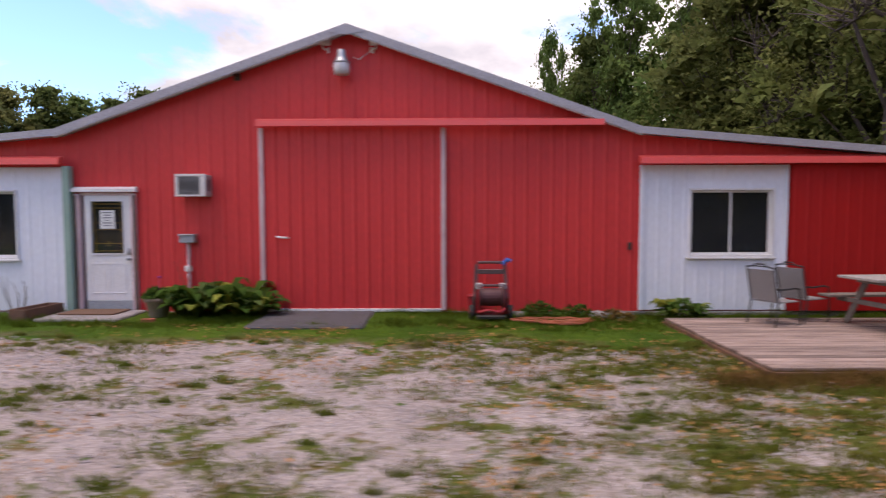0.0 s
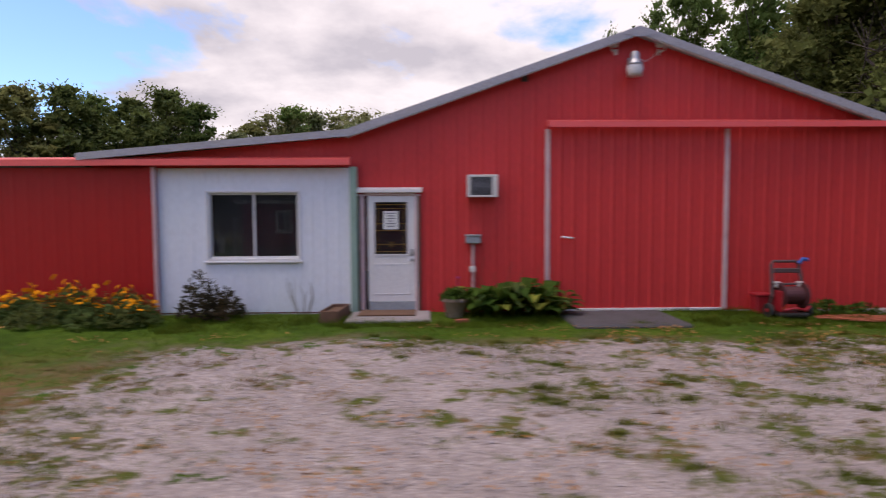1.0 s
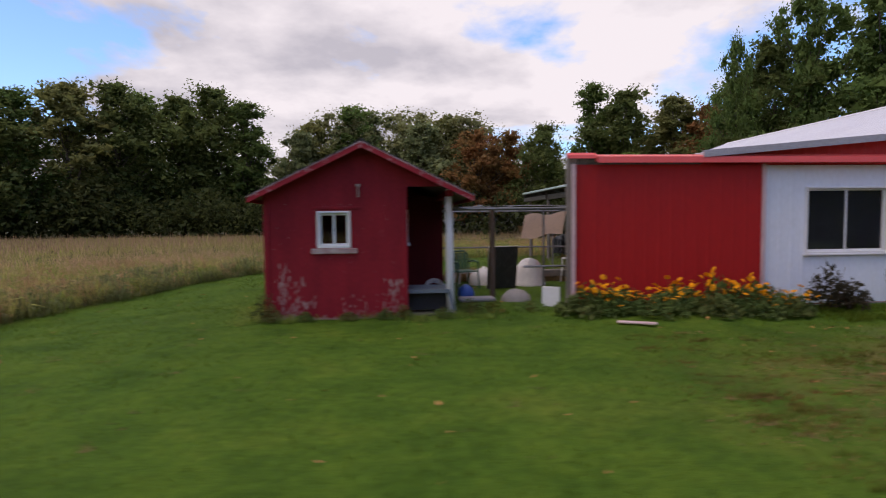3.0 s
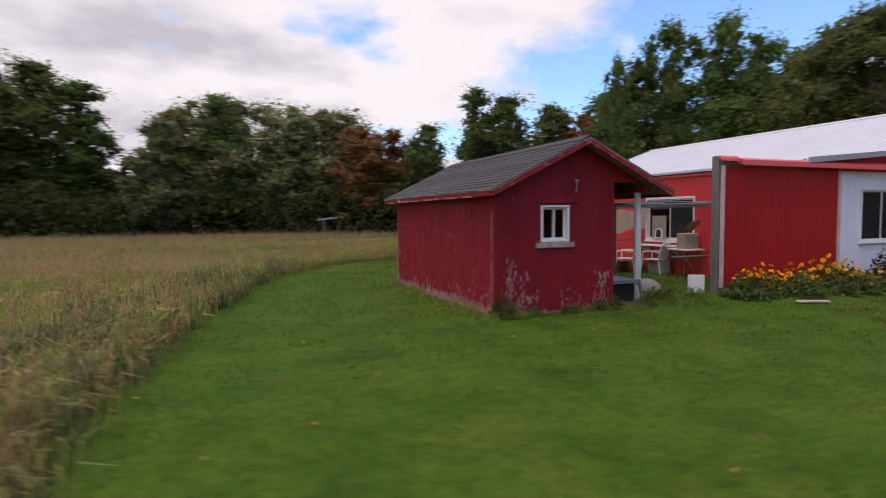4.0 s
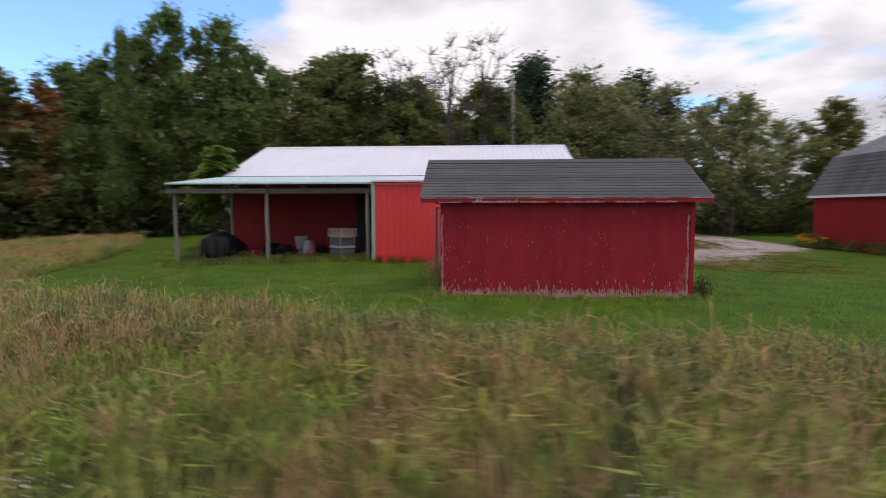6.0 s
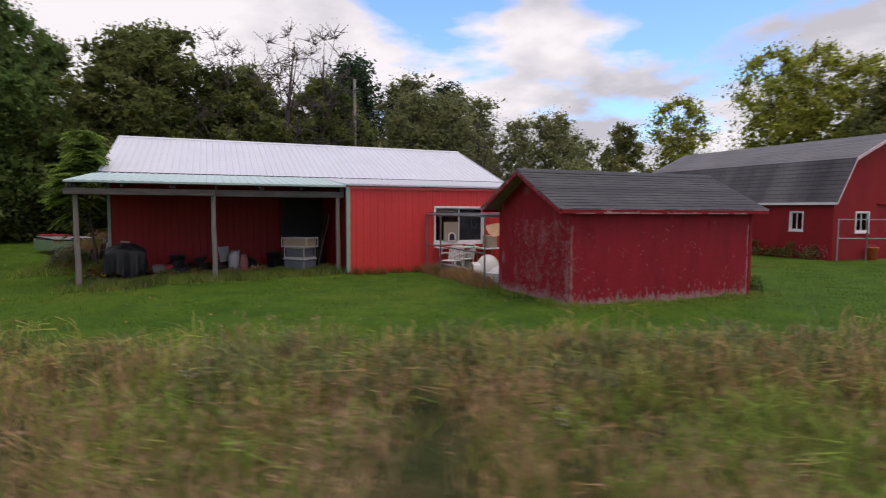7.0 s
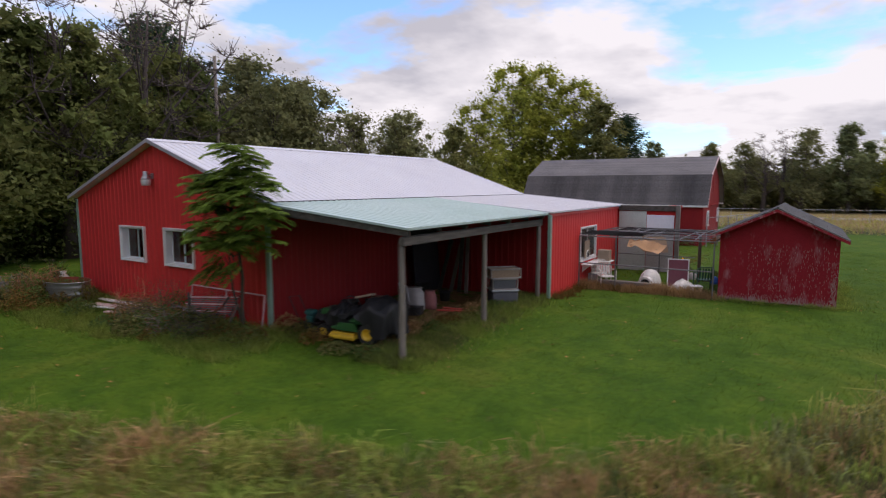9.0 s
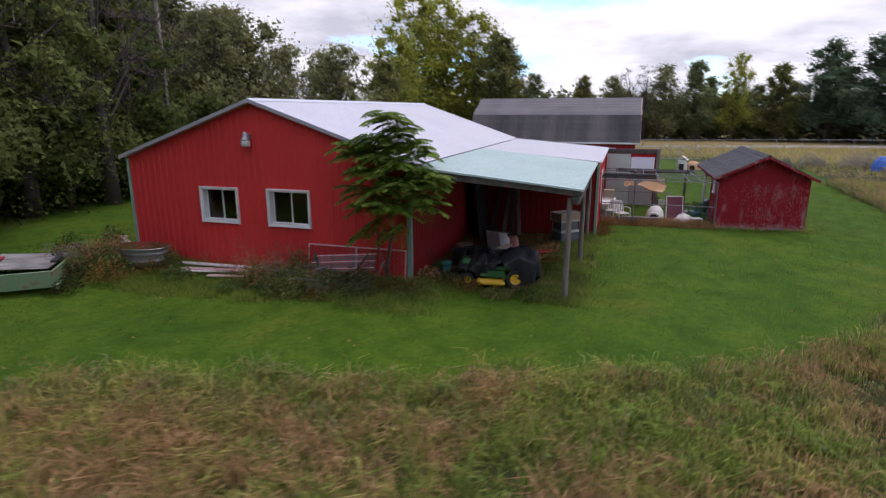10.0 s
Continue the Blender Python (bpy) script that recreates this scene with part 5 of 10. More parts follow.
flakes("bare_patch", coop, PEELED, M_CW, CY0 + 0.1, CY1 - 0.02, [(-0.12, 0.2, 2.6), (-0.12, 0.02, 1.0), (-0.12, -0.02, 1.0)], 620, 3, (0.008, 0.03), 4.0)
flakes("bare_patch", coop, PEELED, M_CW, CY0 + 0.1, CY1 - 0.02, [(0.1, 1.5, 1.4)], 40, 4, (0.006, 0.014), 5.0)
for k, (a_, z_, w_, h_, n_) in enumerate(((10.1, 0.2, 0.3, 0.4, 9), (10.9, 0.8, 0.5, 0.35, 9), (11.3, 0.9, 0.3, 0.3, 6), (11.9, 1.05, 0.3, 0.4, 6), (13.1, 0.9, 0.4, 0.2, 7), (12.5, 0.8, 0.7, 0.6, 8), (14.0, 0.2, 0.7, 0.7, 22), (13.8, 0.8, 0.6, 0.7, 10), (14.35, 0.3, 0.3, 1.2, 14))):
    flakes("bare_patch", coop, PEELED, M_CW, a_, a_ + w_, [(z_, z_ + h_, 1.0)], n_, 60 + k, (0.004, 0.013), 5.5)
for a_ in (CY0 + 0.08, CY1 - 0.06):
    flakes("bare_patch", coop, PEELED, M_CW, a_, a_ + 0.05, [(-0.1, 1.5, 1.4)], 90, 75, (0.01, 0.03), 5.0)
M_FA = wall_space(RX - 1.77 - 0.016, 0, 0, 1, -1, 0)
for k, (a_, b_, t_) in enumerate(((9.9, 10.35, 0.035), (10.5, 11.1, 0.03), (11.3, 12.25, 0.034), (12.4, 12.95, 0.03), (13.0, 13.9, 0.045), (14.1, 14.6, 0.025))):
    worn_foot(coop, M_FA, a_, b_, coop_z(RX - 1.77) - 0.103, 80 + k, t_)
flakes("bare_patch", coop, PEELED, M_CN, CX0 + 0.02, CX1 - 0.05, [(-0.12, 0.1, 1.8), (-0.12, 0.02, 1.0)], 420, 5, (0.008, 0.03), 3.0)
flakes("bare_patch", coop, PEELED, M_CN, CX0 + 0.02, CX0 + 2.3, [(0.0, 1.6, 1.1)], 560, 6, (0.005, 0.016), 7.0)
flakes("bare_patch", coop, PEELED, M_CN, CX0 + 0.0, CX0 + 0.2, [(0.0, 1.2, 1.3)], 200, 7, (0.008, 0.022), 5.0)
flakes("bare_patch", coop, PEELED, M_CS, CX0 + 0.08, CX0 + 0.85, [(-0.1, 0.62, 2.0), (-0.1, 0.25, 1.4)], 90, 8, (0.008, 0.03), 4.0)
flakes("bare_patch", coop, PEELED, M_CS, CX0 + 0.15, CX0 + 0.42, [(-0.1, 0.75, 1.2)], 60, 28, (0.012, 0.035), 4.0)
flakes("bare_patch", coop, PEELED, M_CS, -16.75, PORCH_X - 0.02, [(-0.1, 0.5, 1.2)], 60, 29, (0.012, 0.04), 3.4)
flakes("bare_patch", coop, PEELED, M_CS, -17.95, -17.05, [(1.66, 1.74, 1.0)], 24, 30, (0.01, 0.02), 1.0)
flakes("bare_patch", coop, PEELED, M_CS, -17.4, PORCH_X - 0.02, [(-0.1, 0.3, 2.4)], 110, 9, (0.008, 0.024), 3.4)
flakes("bare_patch", coop, PEELED, M_CS, CX0 + 0.05, PORCH_X - 0.03, [(0.6, 1.75, 1.0)], 46, 10, (0.006, 0.016), 1.4)
flakes("bare_patch", coop, PEELED, wall_space(CX1, 0, 0, 1, 1, 0), PORCH_Y + 0.1, CY1, [(-0.1, 0.7, 1.5)], 240, 11, (0.01, 0.035), 2.8)

# ---------------------------------------------------------------- the gambrel barn across the yard
barn = thing("gambrel_barn", "red wooden gambrel barn with aged grey shingle roof", "barn")
BX0, BX1, BYR = -12.6, -1.2, -5.95
PROF = [(0.0, 5.24), (2.62, 4.06), (3.7, 2.24)]
B_WALL = 3.5


def barn_top(d):
    d = abs(d)
    for (p, z), (q, w) in zip(PROF, PROF[1:]):
        if d <= q:
            return z + (w - z) * (d - p) / (q - p)
    return PROF[-1][1]


gable = [(BYR - B_WALL, -0.4), (BYR + B_WALL, -0.4), (BYR + B_WALL, barn_top(B_WALL) - 0.05), (BYR + 2.62, 4.0), (BYR, 5.18), (BYR - 2.62, 4.0), (BYR - B_WALL, barn_top(B_WALL) - 0.05)]
M_BW = wall_space(BX0, 0, 0, 1, -1, 0)
BW1, BW2 = (-4.72, -3.82, 0.95, 1.85), (-9.35, -8.45, 1.0, 1.88)
half_n = [(BYR, -0.4), (BYR + B_WALL, -0.4), (BYR + B_WALL, barn_top(B_WALL) - 0.05), (BYR + 2.62, 4.0), (BYR, 5.18)]
half_s = [(BYR - B_WALL, -0.4), (BYR, -0.4), (BYR, 5.18), (BYR - 2.62, 4.0), (BYR - B_WALL, barn_top(B_WALL) - 0.05)]
framed_wall("wall", barn, RED_BARN, M_BW, half_n, BW1, label="red boarded gable wall")
framed_wall("wall", barn, RED_BARN, M_BW, half_s, BW2, label="red boarded gable wall")
part("wall", Shape().prism(gable, "x", BX1 - 0.1, BX1), RED_BARN, barn)
M_BN = wall_space(0, BYR + B_WALL, 1, 0, 0, 1)
BN1 = (-11.32, -10.68, 0.98, 1.84)
framed_wall("wall", barn, RED_BARN, M_BN, [(BX0 + 0.1, -0.4), (BX1 - 0.1, -0.4), (BX1 - 0.1, barn_top(B_WALL) - 0.06), (BX0 + 0.1, barn_top(B_WALL) - 0.06)], BN1, label="red boarded side wall flaking at its foot")
sliding_window(barn, M_BN, *BN1, 0.03, 0.05, screen_on=5)
flakes("bare_patch", barn, PEELED, M_BN, BX0 + 0.15, BX0 + 1.6, [(-0.1, 0.42, 1.3)], 150, 31, (0.02, 0.09), 0.5)
part("wall", Shape().box(BX0 + 0.1, BYR - B_WALL, -0.4, BX1 - 0.1, BYR - B_WALL + 0.1, barn_top(B_WALL) - 0.06), RED_BARN, barn)
sliding_window(barn, M_BW, *BW1, 0.03, 0.06, screen_on=5)
sliding_window(barn, M_BW, *BW2, 0.03, 0.06, screen_on=5)
part("door_rail", Shape().box(BX0 - 0.08, -8.4, 2.14, BX0 - 0.004, -5.2, 2.2, 0.006), RED_BARN, barn)
part("loft_door", Shape().box(BX0 - 0.03, -6.85, 3.0, BX0 - 0.004, -6.05, 3.9, 0.006), RED_BARN, barn)
part("doorway_board", Shape().box(BX0 - 0.02, -9.3, 1.75, BX0 - 0.004, -8.9, 2.1, 0.004), BLACK, barn)
for sgn in (-1, 1):
    for lvl, ((p, z), (q, w)) in enumerate(zip(PROF, PROF[1:])):
        ya, yb = BYR + sgn * p, BYR + sgn * q
        roof_part = part("roof", Shape().prism([(ya, z), (yb, w), (yb, w - 0.06), (ya, z - 0.06)], "x", BX0 - 0.25, BX1 + 0.2), TIMBER, barn, "aged grey shingle slope")
        length = math.hypot(q - p, w - z)
        n = int(length / 0.2)
        dv = Vector((0, yb - ya, w - z)).normalized()
        up = Vector((0, -dv.z * sgn, dv.y * sgn))
        if up.z < 0:
            up = -up
        for k in range(n):
            a = Vector((0, ya, z)) + dv * (length * k / n)
            b = Vector((0, ya, z)) + dv * (length * (k + 1) / n + 0.02)
            vs = []
            for x in (BX0 - 0.28, BX1 + 0.23):
                for base_, l_ in ((a, 0.004), (b, 0.014 if lvl else 0.009)):
                    c_ = base_ + up * l_
                    vs += [(x, c_.y, c_.z), (x, c_.y - up.y * 0.018, c_.z - up.z * 0.018)]
            part("shingle_course", Shape().add(vs, [(0, 2, 6, 4), (1, 5, 7, 3), (2, 3, 7, 6), (0, 4, 5, 1), (0, 1, 3, 2), (4, 6, 7, 5)]), SHINGLE_OLD if lvl else SHINGLE_PALE, roof_part)
        # south rake boards are dark timber to carry the shadow under the overhang
        part("rake_board", Shape().prism([(ya, z + 0.01), (yb, w + 0.01), (yb, w - 0.12), (ya, z - 0.12)], "x", BX0 - 0.29, BX0 - 0.255), PINK_TRIM if sgn > 0 else TIMBER_DARK, barn)
    part("eave_board", Shape().box(BX0 - 0.25, BYR + sgn * 3.7 - 0.02, 2.11, BX1 + 0.2, BYR + sgn * 3.7 + 0.02, 2.22, 0.006), WHITE, barn, "white eave board")


# ---------------------------------------------------------------- fixtures on the front wall
def wall_lamp(x, y, z, out, label):
    """A dusk-to-dawn yard lamp: bracket, ballast housing and a ribbed refractor bowl."""
    ob = thing("yard_lamp", label, "lamp", "yard lamps", at=(x, y, z))
    ob.matrix_basis = pose(x, y, z, 0, 0, 0 if out < 0 else 180)
    part("bracket", Shape().box(-0.05, -0.04, 0.0, 0.05, 0.0, 0.16, 0.008).tube([(0, -0.03, 0.08), (0, -0.16, 0.1)], 0.022), GALV, ob)
    part("housing", Shape().lathe([(0.0, 0.24), (0.05, 0.235), (0.07, 0.21), (0.078, 0.12), (0.1, 0.06), (0.13, 0.03), (0.135, 0.0), (0.0, 0.0)], 20, pose(0, -0.22, -0.02)), GALV, ob, smooth=True)
    part("refractor", Shape().lathe([(0.13, -0.002), (0.138, -0.05), (0.132, -0.12), (0.118, -0.18), (0.0, -0.185)], 24, pose(0, -0.22, -0.02)), LAMP_GLASS, ob, "frosted ribbed plastic bowl", True)
    return ob


wall_lamp(-1.76, SOUTH - 0.02, 4.1, -1, "galvanised yard lamp with frosted bowl under the gable")
wall_lamp(-1.5, NORTH + 0.02, 3.6, 1, "galvanised yard lamp on the rear gable wall")


def security_camera(x, z, turn):
    ob = thing("security_camera", "white bullet security camera on a bracket under the gable", "camera", "security cameras", at=(x, SOUTH - 0.02, z), rz=turn)
    part("mount", Shape().box(-0.045, -0.02, -0.13, 0.045, 0.0, -0.03, 0.008).tube([(0, -0.02, -0.08), (0, -0.1, -0.06), (0, -0.12, 0.0)], 0.016), PLASTIC_WHITE, ob)
    part("body", Shape().box(-0.05, -0.24, 0.0, 0.05, 0.03, 0.085, 0.022), PLASTIC_WHITE, ob)
    part("sun_shield", Shape().box(-0.058, -0.27, 0.087, 0.058, 0.04, 0.1, 0.006), PLASTIC_WHITE, ob)
    part("lens", Shape().lathe([(0.0, 0.012), (0.03, 0.01), (0.036, 0.0)], 16, pose(0, -0.242, 0.042, 90)), BLACK, ob)


security_camera(-2.02, 4.44, -55)
security_camera(-1.28, 4.44, 50)
single("cable", Shape().tube([(-1.6, SOUTH - 0.03, 4.25), (-1.5, SOUTH - 0.04, 4.2), (-1.36, SOUTH - 0.035, 4.3), (-1.28, SOUTH - 0.03, 4.38)], 0.006, 6), PLASTIC_WHITE, "thin white cable looped on the gable wall", "cable")
single("wall_hook", Shape().tube([(-3.6, SOUTH - 0.02, 3.92), (-3.62, SOUTH - 0.16, 3.93), (-3.66, SOUTH - 0.22, 3.98)], 0.018, 7).box(-3.66, SOUTH - 0.03, 3.86, -3.54, SOUTH - 0.018, 3.98, 0.006), IRON, "small dark iron bracket under the eave", "bracket")

ac = thing("air_conditioner", "beige window air conditioner set through the red wall", "air conditioner", at=(-4.35, SOUTH, 1.87))
ac.matrix_basis = pose(-4.35, SOUTH, 1.87) @ Matrix.Diagonal((0.8, 1, 0.98, 1))
part("case", Shape().box(-0.32, -0.26, 0.0, 0.32, 0.02, 0.38, 0.018), PLAS_GREY, ac)
part("face_frame", Shape().box(-0.325, -0.285, 0.34, 0.325, -0.262, 0.385, 0.006).box(-0.325, -0.285, -0.004, 0.325, -0.262, 0.03, 0.006).box(-0.325, -0.285, 0.031, -0.25, -0.262, 0.339, 0.006).box(0.2, -0.285, 0.031, 0.325, -0.262, 0.339, 0.006), PLASTIC_WHITE, ac)
part("coil_backing", Shape().box(-0.249, -0.272, 0.032, 0.199, -0.264, 0.338), BLACK, ac)
for k in range(16):
    part("grille_bar", Shape().box(-0.248, -0.28, 0.045 + 0.0185 * k, 0.198, -0.2725, 0.05 + 0.0185 * k), GALV, ac)
for k in range(7):
    part("side_louver", Shape().box(0.322, -0.22, 0.1 + 0.03 * k, 0.328, -0.06, 0.112 + 0.03 * k), BLACK, ac)

box_ = thing("electric_box", "grey electrical box with a conduit on the wall", "electrical box", at=(-4.5, SOUTH - 0.02, 1.07))
part("body", Shape().box(-0.13, -0.13, 0.0, 0.13, 0.0, 0.14, 0.012), ALU, box_)
part("lid", Shape().box(-0.14, -0.145, 0.125, 0.14, 0.0, 0.155, 0.008), ALU, box_)
part("conduit", Shape().tube([(0.0, -0.05, 0.0), (0.0, -0.05, -0.6), (0.0, -0.05, -1.22)], 0.028, 10), PINK_TRIM, box_, "faded plastic conduit")
part("strap", Shape().box(-0.06, -0.09, -0.5, 0.04, -0.005, -0.4, 0.008), PAPER, box_)

# ---------------------------------------------------------------- by the entrance
single("door_step", Shape().box(-6.6, 8.95, -0.35, -5.25, 9.88, -0.1, 0.02), CONCRETE, "low weathered concrete slab before the door", "step")
single("door_mat", Shape().box(-6.45, 9.3, -0.094, -5.5, 9.82, -0.072, 0.006), MAT_BROWN, "worn brown coir door mat on the step", "mat")
single("asphalt_pad", Shape().box(-3.05, 8.45, -0.35, -1.25, 9.83, -0.115, 0.03), ASPHALT, "dark grey asphalt pad before the sliding door", "pad")
RUST_WOOD = material("rusty brown planter board", (0.20, 0.10, 0.06), 0.85, second=(0.11, 0.06, 0.045), scale=5, amount=0.9, fine=60, fine_amount=0.25, bump=0.3)
pl = thing("planter_box", "weathered rusty brown wooden planter by the entrance", "planter", at=(-6.82, 9.36, gz(-6.82, 9.36)), rz=84)
for x0, y0, x1, y1 in ((-0.4, -0.15, 0.4, -0.125), (-0.4, 0.125, 0.4, 0.15), (-0.4, -0.124, -0.375, 0.124), (0.375, -0.124, 0.4, 0.124)):
    part("side_board", Shape().box(x0, y0, -0.02, x1, y1, 0.19, 0.006), RUST_WOOD, pl)
part("soil", Shape().box(-0.374, -0.123, 0.0, 0.374, 0.123, 0.14), MAT_BROWN, pl)


def leafy(name, parent, mat, centre, radius, height, count, leaf, seed, flat=0.4, aspect=0.55):
    """A mound of leaves under a thing."""
    rng_ = np.random.default_rng(seed)
    a = rng_.uniform(0, 2 * np.pi, count)
    r = radius * np.sqrt(rng_.random(count))
    h = height * (1 - (r / radius) ** 2 * 0.7) * rng_.uniform(0.25, 1.0, count)
    c = np.column_stack([centre[0] + r * np.cos(a), centre[1] + r * np.sin(a), centre[2] + h])
    return part(name, bulk(name, leaf_quads(c, leaf, rng_, flat, aspect), 4, mat), None, parent)


def leaf_quads(centres, size, rng, flat=0.35, aspect=0.55):
    """A diamond leaf at each centre, turned at random but mostly facing up."""
    n = len(centres)
    nrm = rng.normal(size=(n, 3))
    nrm[:, 2] = np.abs(nrm[:, 2]) + flat
    nrm /= np.linalg.norm(nrm, axis=1)[:, None]
    t1 = np.cross(nrm, rng.normal(size=(n, 3)))
    t1 /= np.linalg.norm(t1, axis=1)[:, None]
    t2 = np.cross(nrm, t1)
    ln = (size * rng.uniform(0.6, 1.4, n))[:, None]
    droop = nrm * ln * 0.12
    return np.stack([centres - t1 * ln * 0.5, centres + t2 * ln * aspect * 0.5 - droop, centres + t1 * ln * 0.5, centres - t2 * ln * aspect * 0.5 - droop], 1).reshape(-1, 3)


def broad_leaf(s, base, ang, reach, rise, width):
    """One arching broad leaf: a folded strip of four segments with a midrib."""
    d = Vector((math.cos(ang), math.sin(ang), 0))
    q = Vector((-d.y, d.x, 0))
    rows = []
    for k, (t, w) in enumerate(((0, 0.08), (0.3, 0.6), (0.55, 1.0), (0.8, 0.7), (1.0, 0.02))):
        p = Vector(base) + d * reach * t + Vector((0, 0, rise * math.sin(t * 2.3)))
        rows.append((p - q * width * w * 0.5 + Vector((0, 0, 0.02 * w)), p, p + q * width * w * 0.5 + Vector((0, 0, 0.02 * w))))
    vs = [v for r in rows for v in r]
    fs = []
    for k in range(4):
        a = 3 * k
        fs += [(a, a + 1, a + 4, a + 3), (a + 1, a + 2, a + 5, a + 4)]
    s.add(vs, fs)


def hosta(x, y, scale, seed, label="broad-leaved green hosta growing by the wall", leaves=34):
    rnd = random.Random(seed)
    ob = thing("hosta", label, "plant", "plants along the wall", at=(x, y, gz(x, y)))
    for _ in range(leaves):
        s = Shape()
        broad_leaf(s, (rnd.uniform(-0.06, 0.06), rnd.uniform(-0.06, 0.06), 0.02), rnd.uniform(0, 6.28), scale * rnd.uniform(0.25, 0.5), scale * rnd.uniform(0.12, 0.42), scale * rnd.uniform(0.13, 0.22))
        part("leaf", s, rnd.choice([LEAF_HOSTA, LEAF_HOSTA, LEAF_HOSTA, LEAF_MID, LEAF_YELLOW]), ob, smooth=True)
    return ob


for k, (x, y, sc) in enumerate(((-4.5, 9.55, 1.15), (-4.2, 9.4, 1.35), (-3.8, 9.5, 1.5), (-3.45, 9.42, 1.35), (-3.15, 9.55, 1.05), (3.75, 9.5, 0.85), (4.2, 9.6, 0.65))):
    hosta(x, y, sc, 40 + k)
dry = thing("dried_stalks", "thin brown dried flower stalks above the hostas", "plant", at=(-3.8, 9.6, gz(-3.8, 9.6)))
rnd = random.Random(9)
for k in range(11):
    x = rnd.uniform(-0.75, 0.6)
    part("stalk", Shape().tube([(x, rnd.uniform(-0.1, 0.1), 0.1), (x + rnd.uniform(-0.08, 0.08), 0, 0.55), (x + rnd.uniform(-0.16, 0.16), 0, rnd.uniform(0.75, 1.05))], 0.006, 5, 0.003), RUST, dry)
pot = thing("flower_pot", "weathered clay pot with green leaves by the door", "flower pot", at=(-4.83, 9.45, gz(-4.83, 9.45)))
part("bowl", Shape().lathe([(0.0, 0.0), (0.13, 0.0), (0.15, 0.03), (0.2, 0.26), (0.235, 0.27), (0.235, 0.33), (0.21, 0.33), (0.19, 0.27), (0.0, 0.26)], 20), TERRACOTTA, pot, smooth=True)
leafy("foliage", pot, LEAF_HOSTA, (0, 0, 0.28), 0.26, 0.26, 240, 0.11, 3)
part("bloom", Shape().lathe([(0.0, 0.03), (0.03, 0.02), (0.02, 0.0), (0.0, -0.01)], 7, pose(0.04, -0.03, 0.66)).tube([(0.03, -0.02, 0.4), (0.04, -0.03, 0.65)], 0.004, 4), material("magenta bloom", (0.5, 0.06, 0.32), 0.6, bump=0), pot)
single("brick", Shape().box(-0.1, -0.05, 0, 0.1, 0.05, 0.06, 0.006), BRICK, "loose red brick lying in the grass", "brick", at=(-4.75, 8.95, gz(-4.75, 8.95)), rz=12)
stick = thing("wire_stalks", "grey dried weed stalks against the white panel", "plant", at=(-7.45, 9.75, gz(-7.45, 9.75)))
for k in range(9):
    x = rnd.uniform(-0.25, 0.25)
    part("stalk", Shape().tube([(x * 0.4, 0, 0), (x * 0.8, -0.03, 0.3), (x + rnd.uniform(-0.15, 0.15), -0.02, rnd.uniform(0.4, 0.65))], 0.006, 5, 0.003), TIMBER, stick)

# ---------------------------------------------------------------- hose reel, bucket and hose
REEL = material("faded brown plastic", (0.075, 0.045, 0.05), 0.55, second=(0.15, 0.09, 0.09), scale=6, amount=0.8, bump=0.05)
reel = thing("hose_reel_cart", "faded two-wheeled hose reel cart with a dark drum", "hose reel", at=(0.72, 9.25, gz(0.72, 9.25)))
for x in (-0.27, 0.27):
    part("side_frame", Shape().tube([(x, 0.16, 0.06), (x, 0.05, 0.35), (x * 0.92, 0.1, 0.62), (x * 0.85, 0.16, 0.88)], 0.028, 8), REEL, reel)
    w_ = part("wheel", Shape().lathe([(0.03, -0.03), (0.11, -0.035), (0.12, -0.02), (0.12, 0.02), (0.11, 0.035), (0.03, 0.03)], 18, pose(x * 1.18, 0.05, 0.12, 0, 90)), RUBBER, reel)
    part("hub", Shape().lathe([(0.0, 0.045), (0.03, 0.04), (0.035, -0.04), (0.0, -0.045)], 12, pose(x * 1.18, 0.05, 0.12, 0, 90)), PLASTIC_RED, w_)
part("handle_bar", Shape().tube([(-0.23, 0.16, 0.87), (-0.2, 0.17, 0.93), (0.2, 0.17, 0.93), (0.23, 0.16, 0.87)], 0.024, 8), REEL, reel)
part("back_tray", Shape().box(-0.21, 0.1, 0.74, 0.21, 0.13, 0.82, 0.01), REEL, reel)
part("drum", Shape().lathe([(0.0, -0.2), (0.21, -0.2), (0.21, -0.18), (0.14, -0.17), (0.15, 0.0), (0.14, 0.17), (0.21, 0.18), (0.21, 0.2), (0.0, 0.2)], 20, pose(0, -0.02, 0.38, 0, 90)), material("dark maroon hose coil", (0.09, 0.025, 0.03), 0.6, second=(0.05, 0.02, 0.02), bump=0.2), reel)
part("base_tray", Shape().box(-0.24, -0.16, 0.03, 0.24, 0.18, 0.1, 0.02), BLACK, reel)
part("side_plate", Shape().box(-0.225, -0.14, 0.12, -0.205, 0.14, 0.46, 0.008), PLASTIC_RED, reel, "faded red side plate")
part("side_plate", Shape().box(0.205, -0.14, 0.12, 0.225, 0.14, 0.46, 0.008), PLASTIC_RED, reel)
part("hose_end", Shape().tube([(-0.22, -0.2, 0.16), (-0.05, -0.24, 0.2), (0.12, -0.22, 0.16), (0.22, -0.18, 0.22)], 0.022, 7), PLASTIC_RED, reel, "red hose end")
part("crank_knob", Shape().tube([(0.2, 0.1, 0.9), (0.26, 0.08, 0.98), (0.33, 0.08, 0.96)], 0.035, 8), PLASTIC_BLUE, reel, "blue crank knob")
for x in (-0.24, 0.14):
    part("collar", Shape().box(x, 0.0, 0.5, x + 0.1, 0.1, 0.6, 0.012), PLAS_GREY, reel, "pale grey collar")
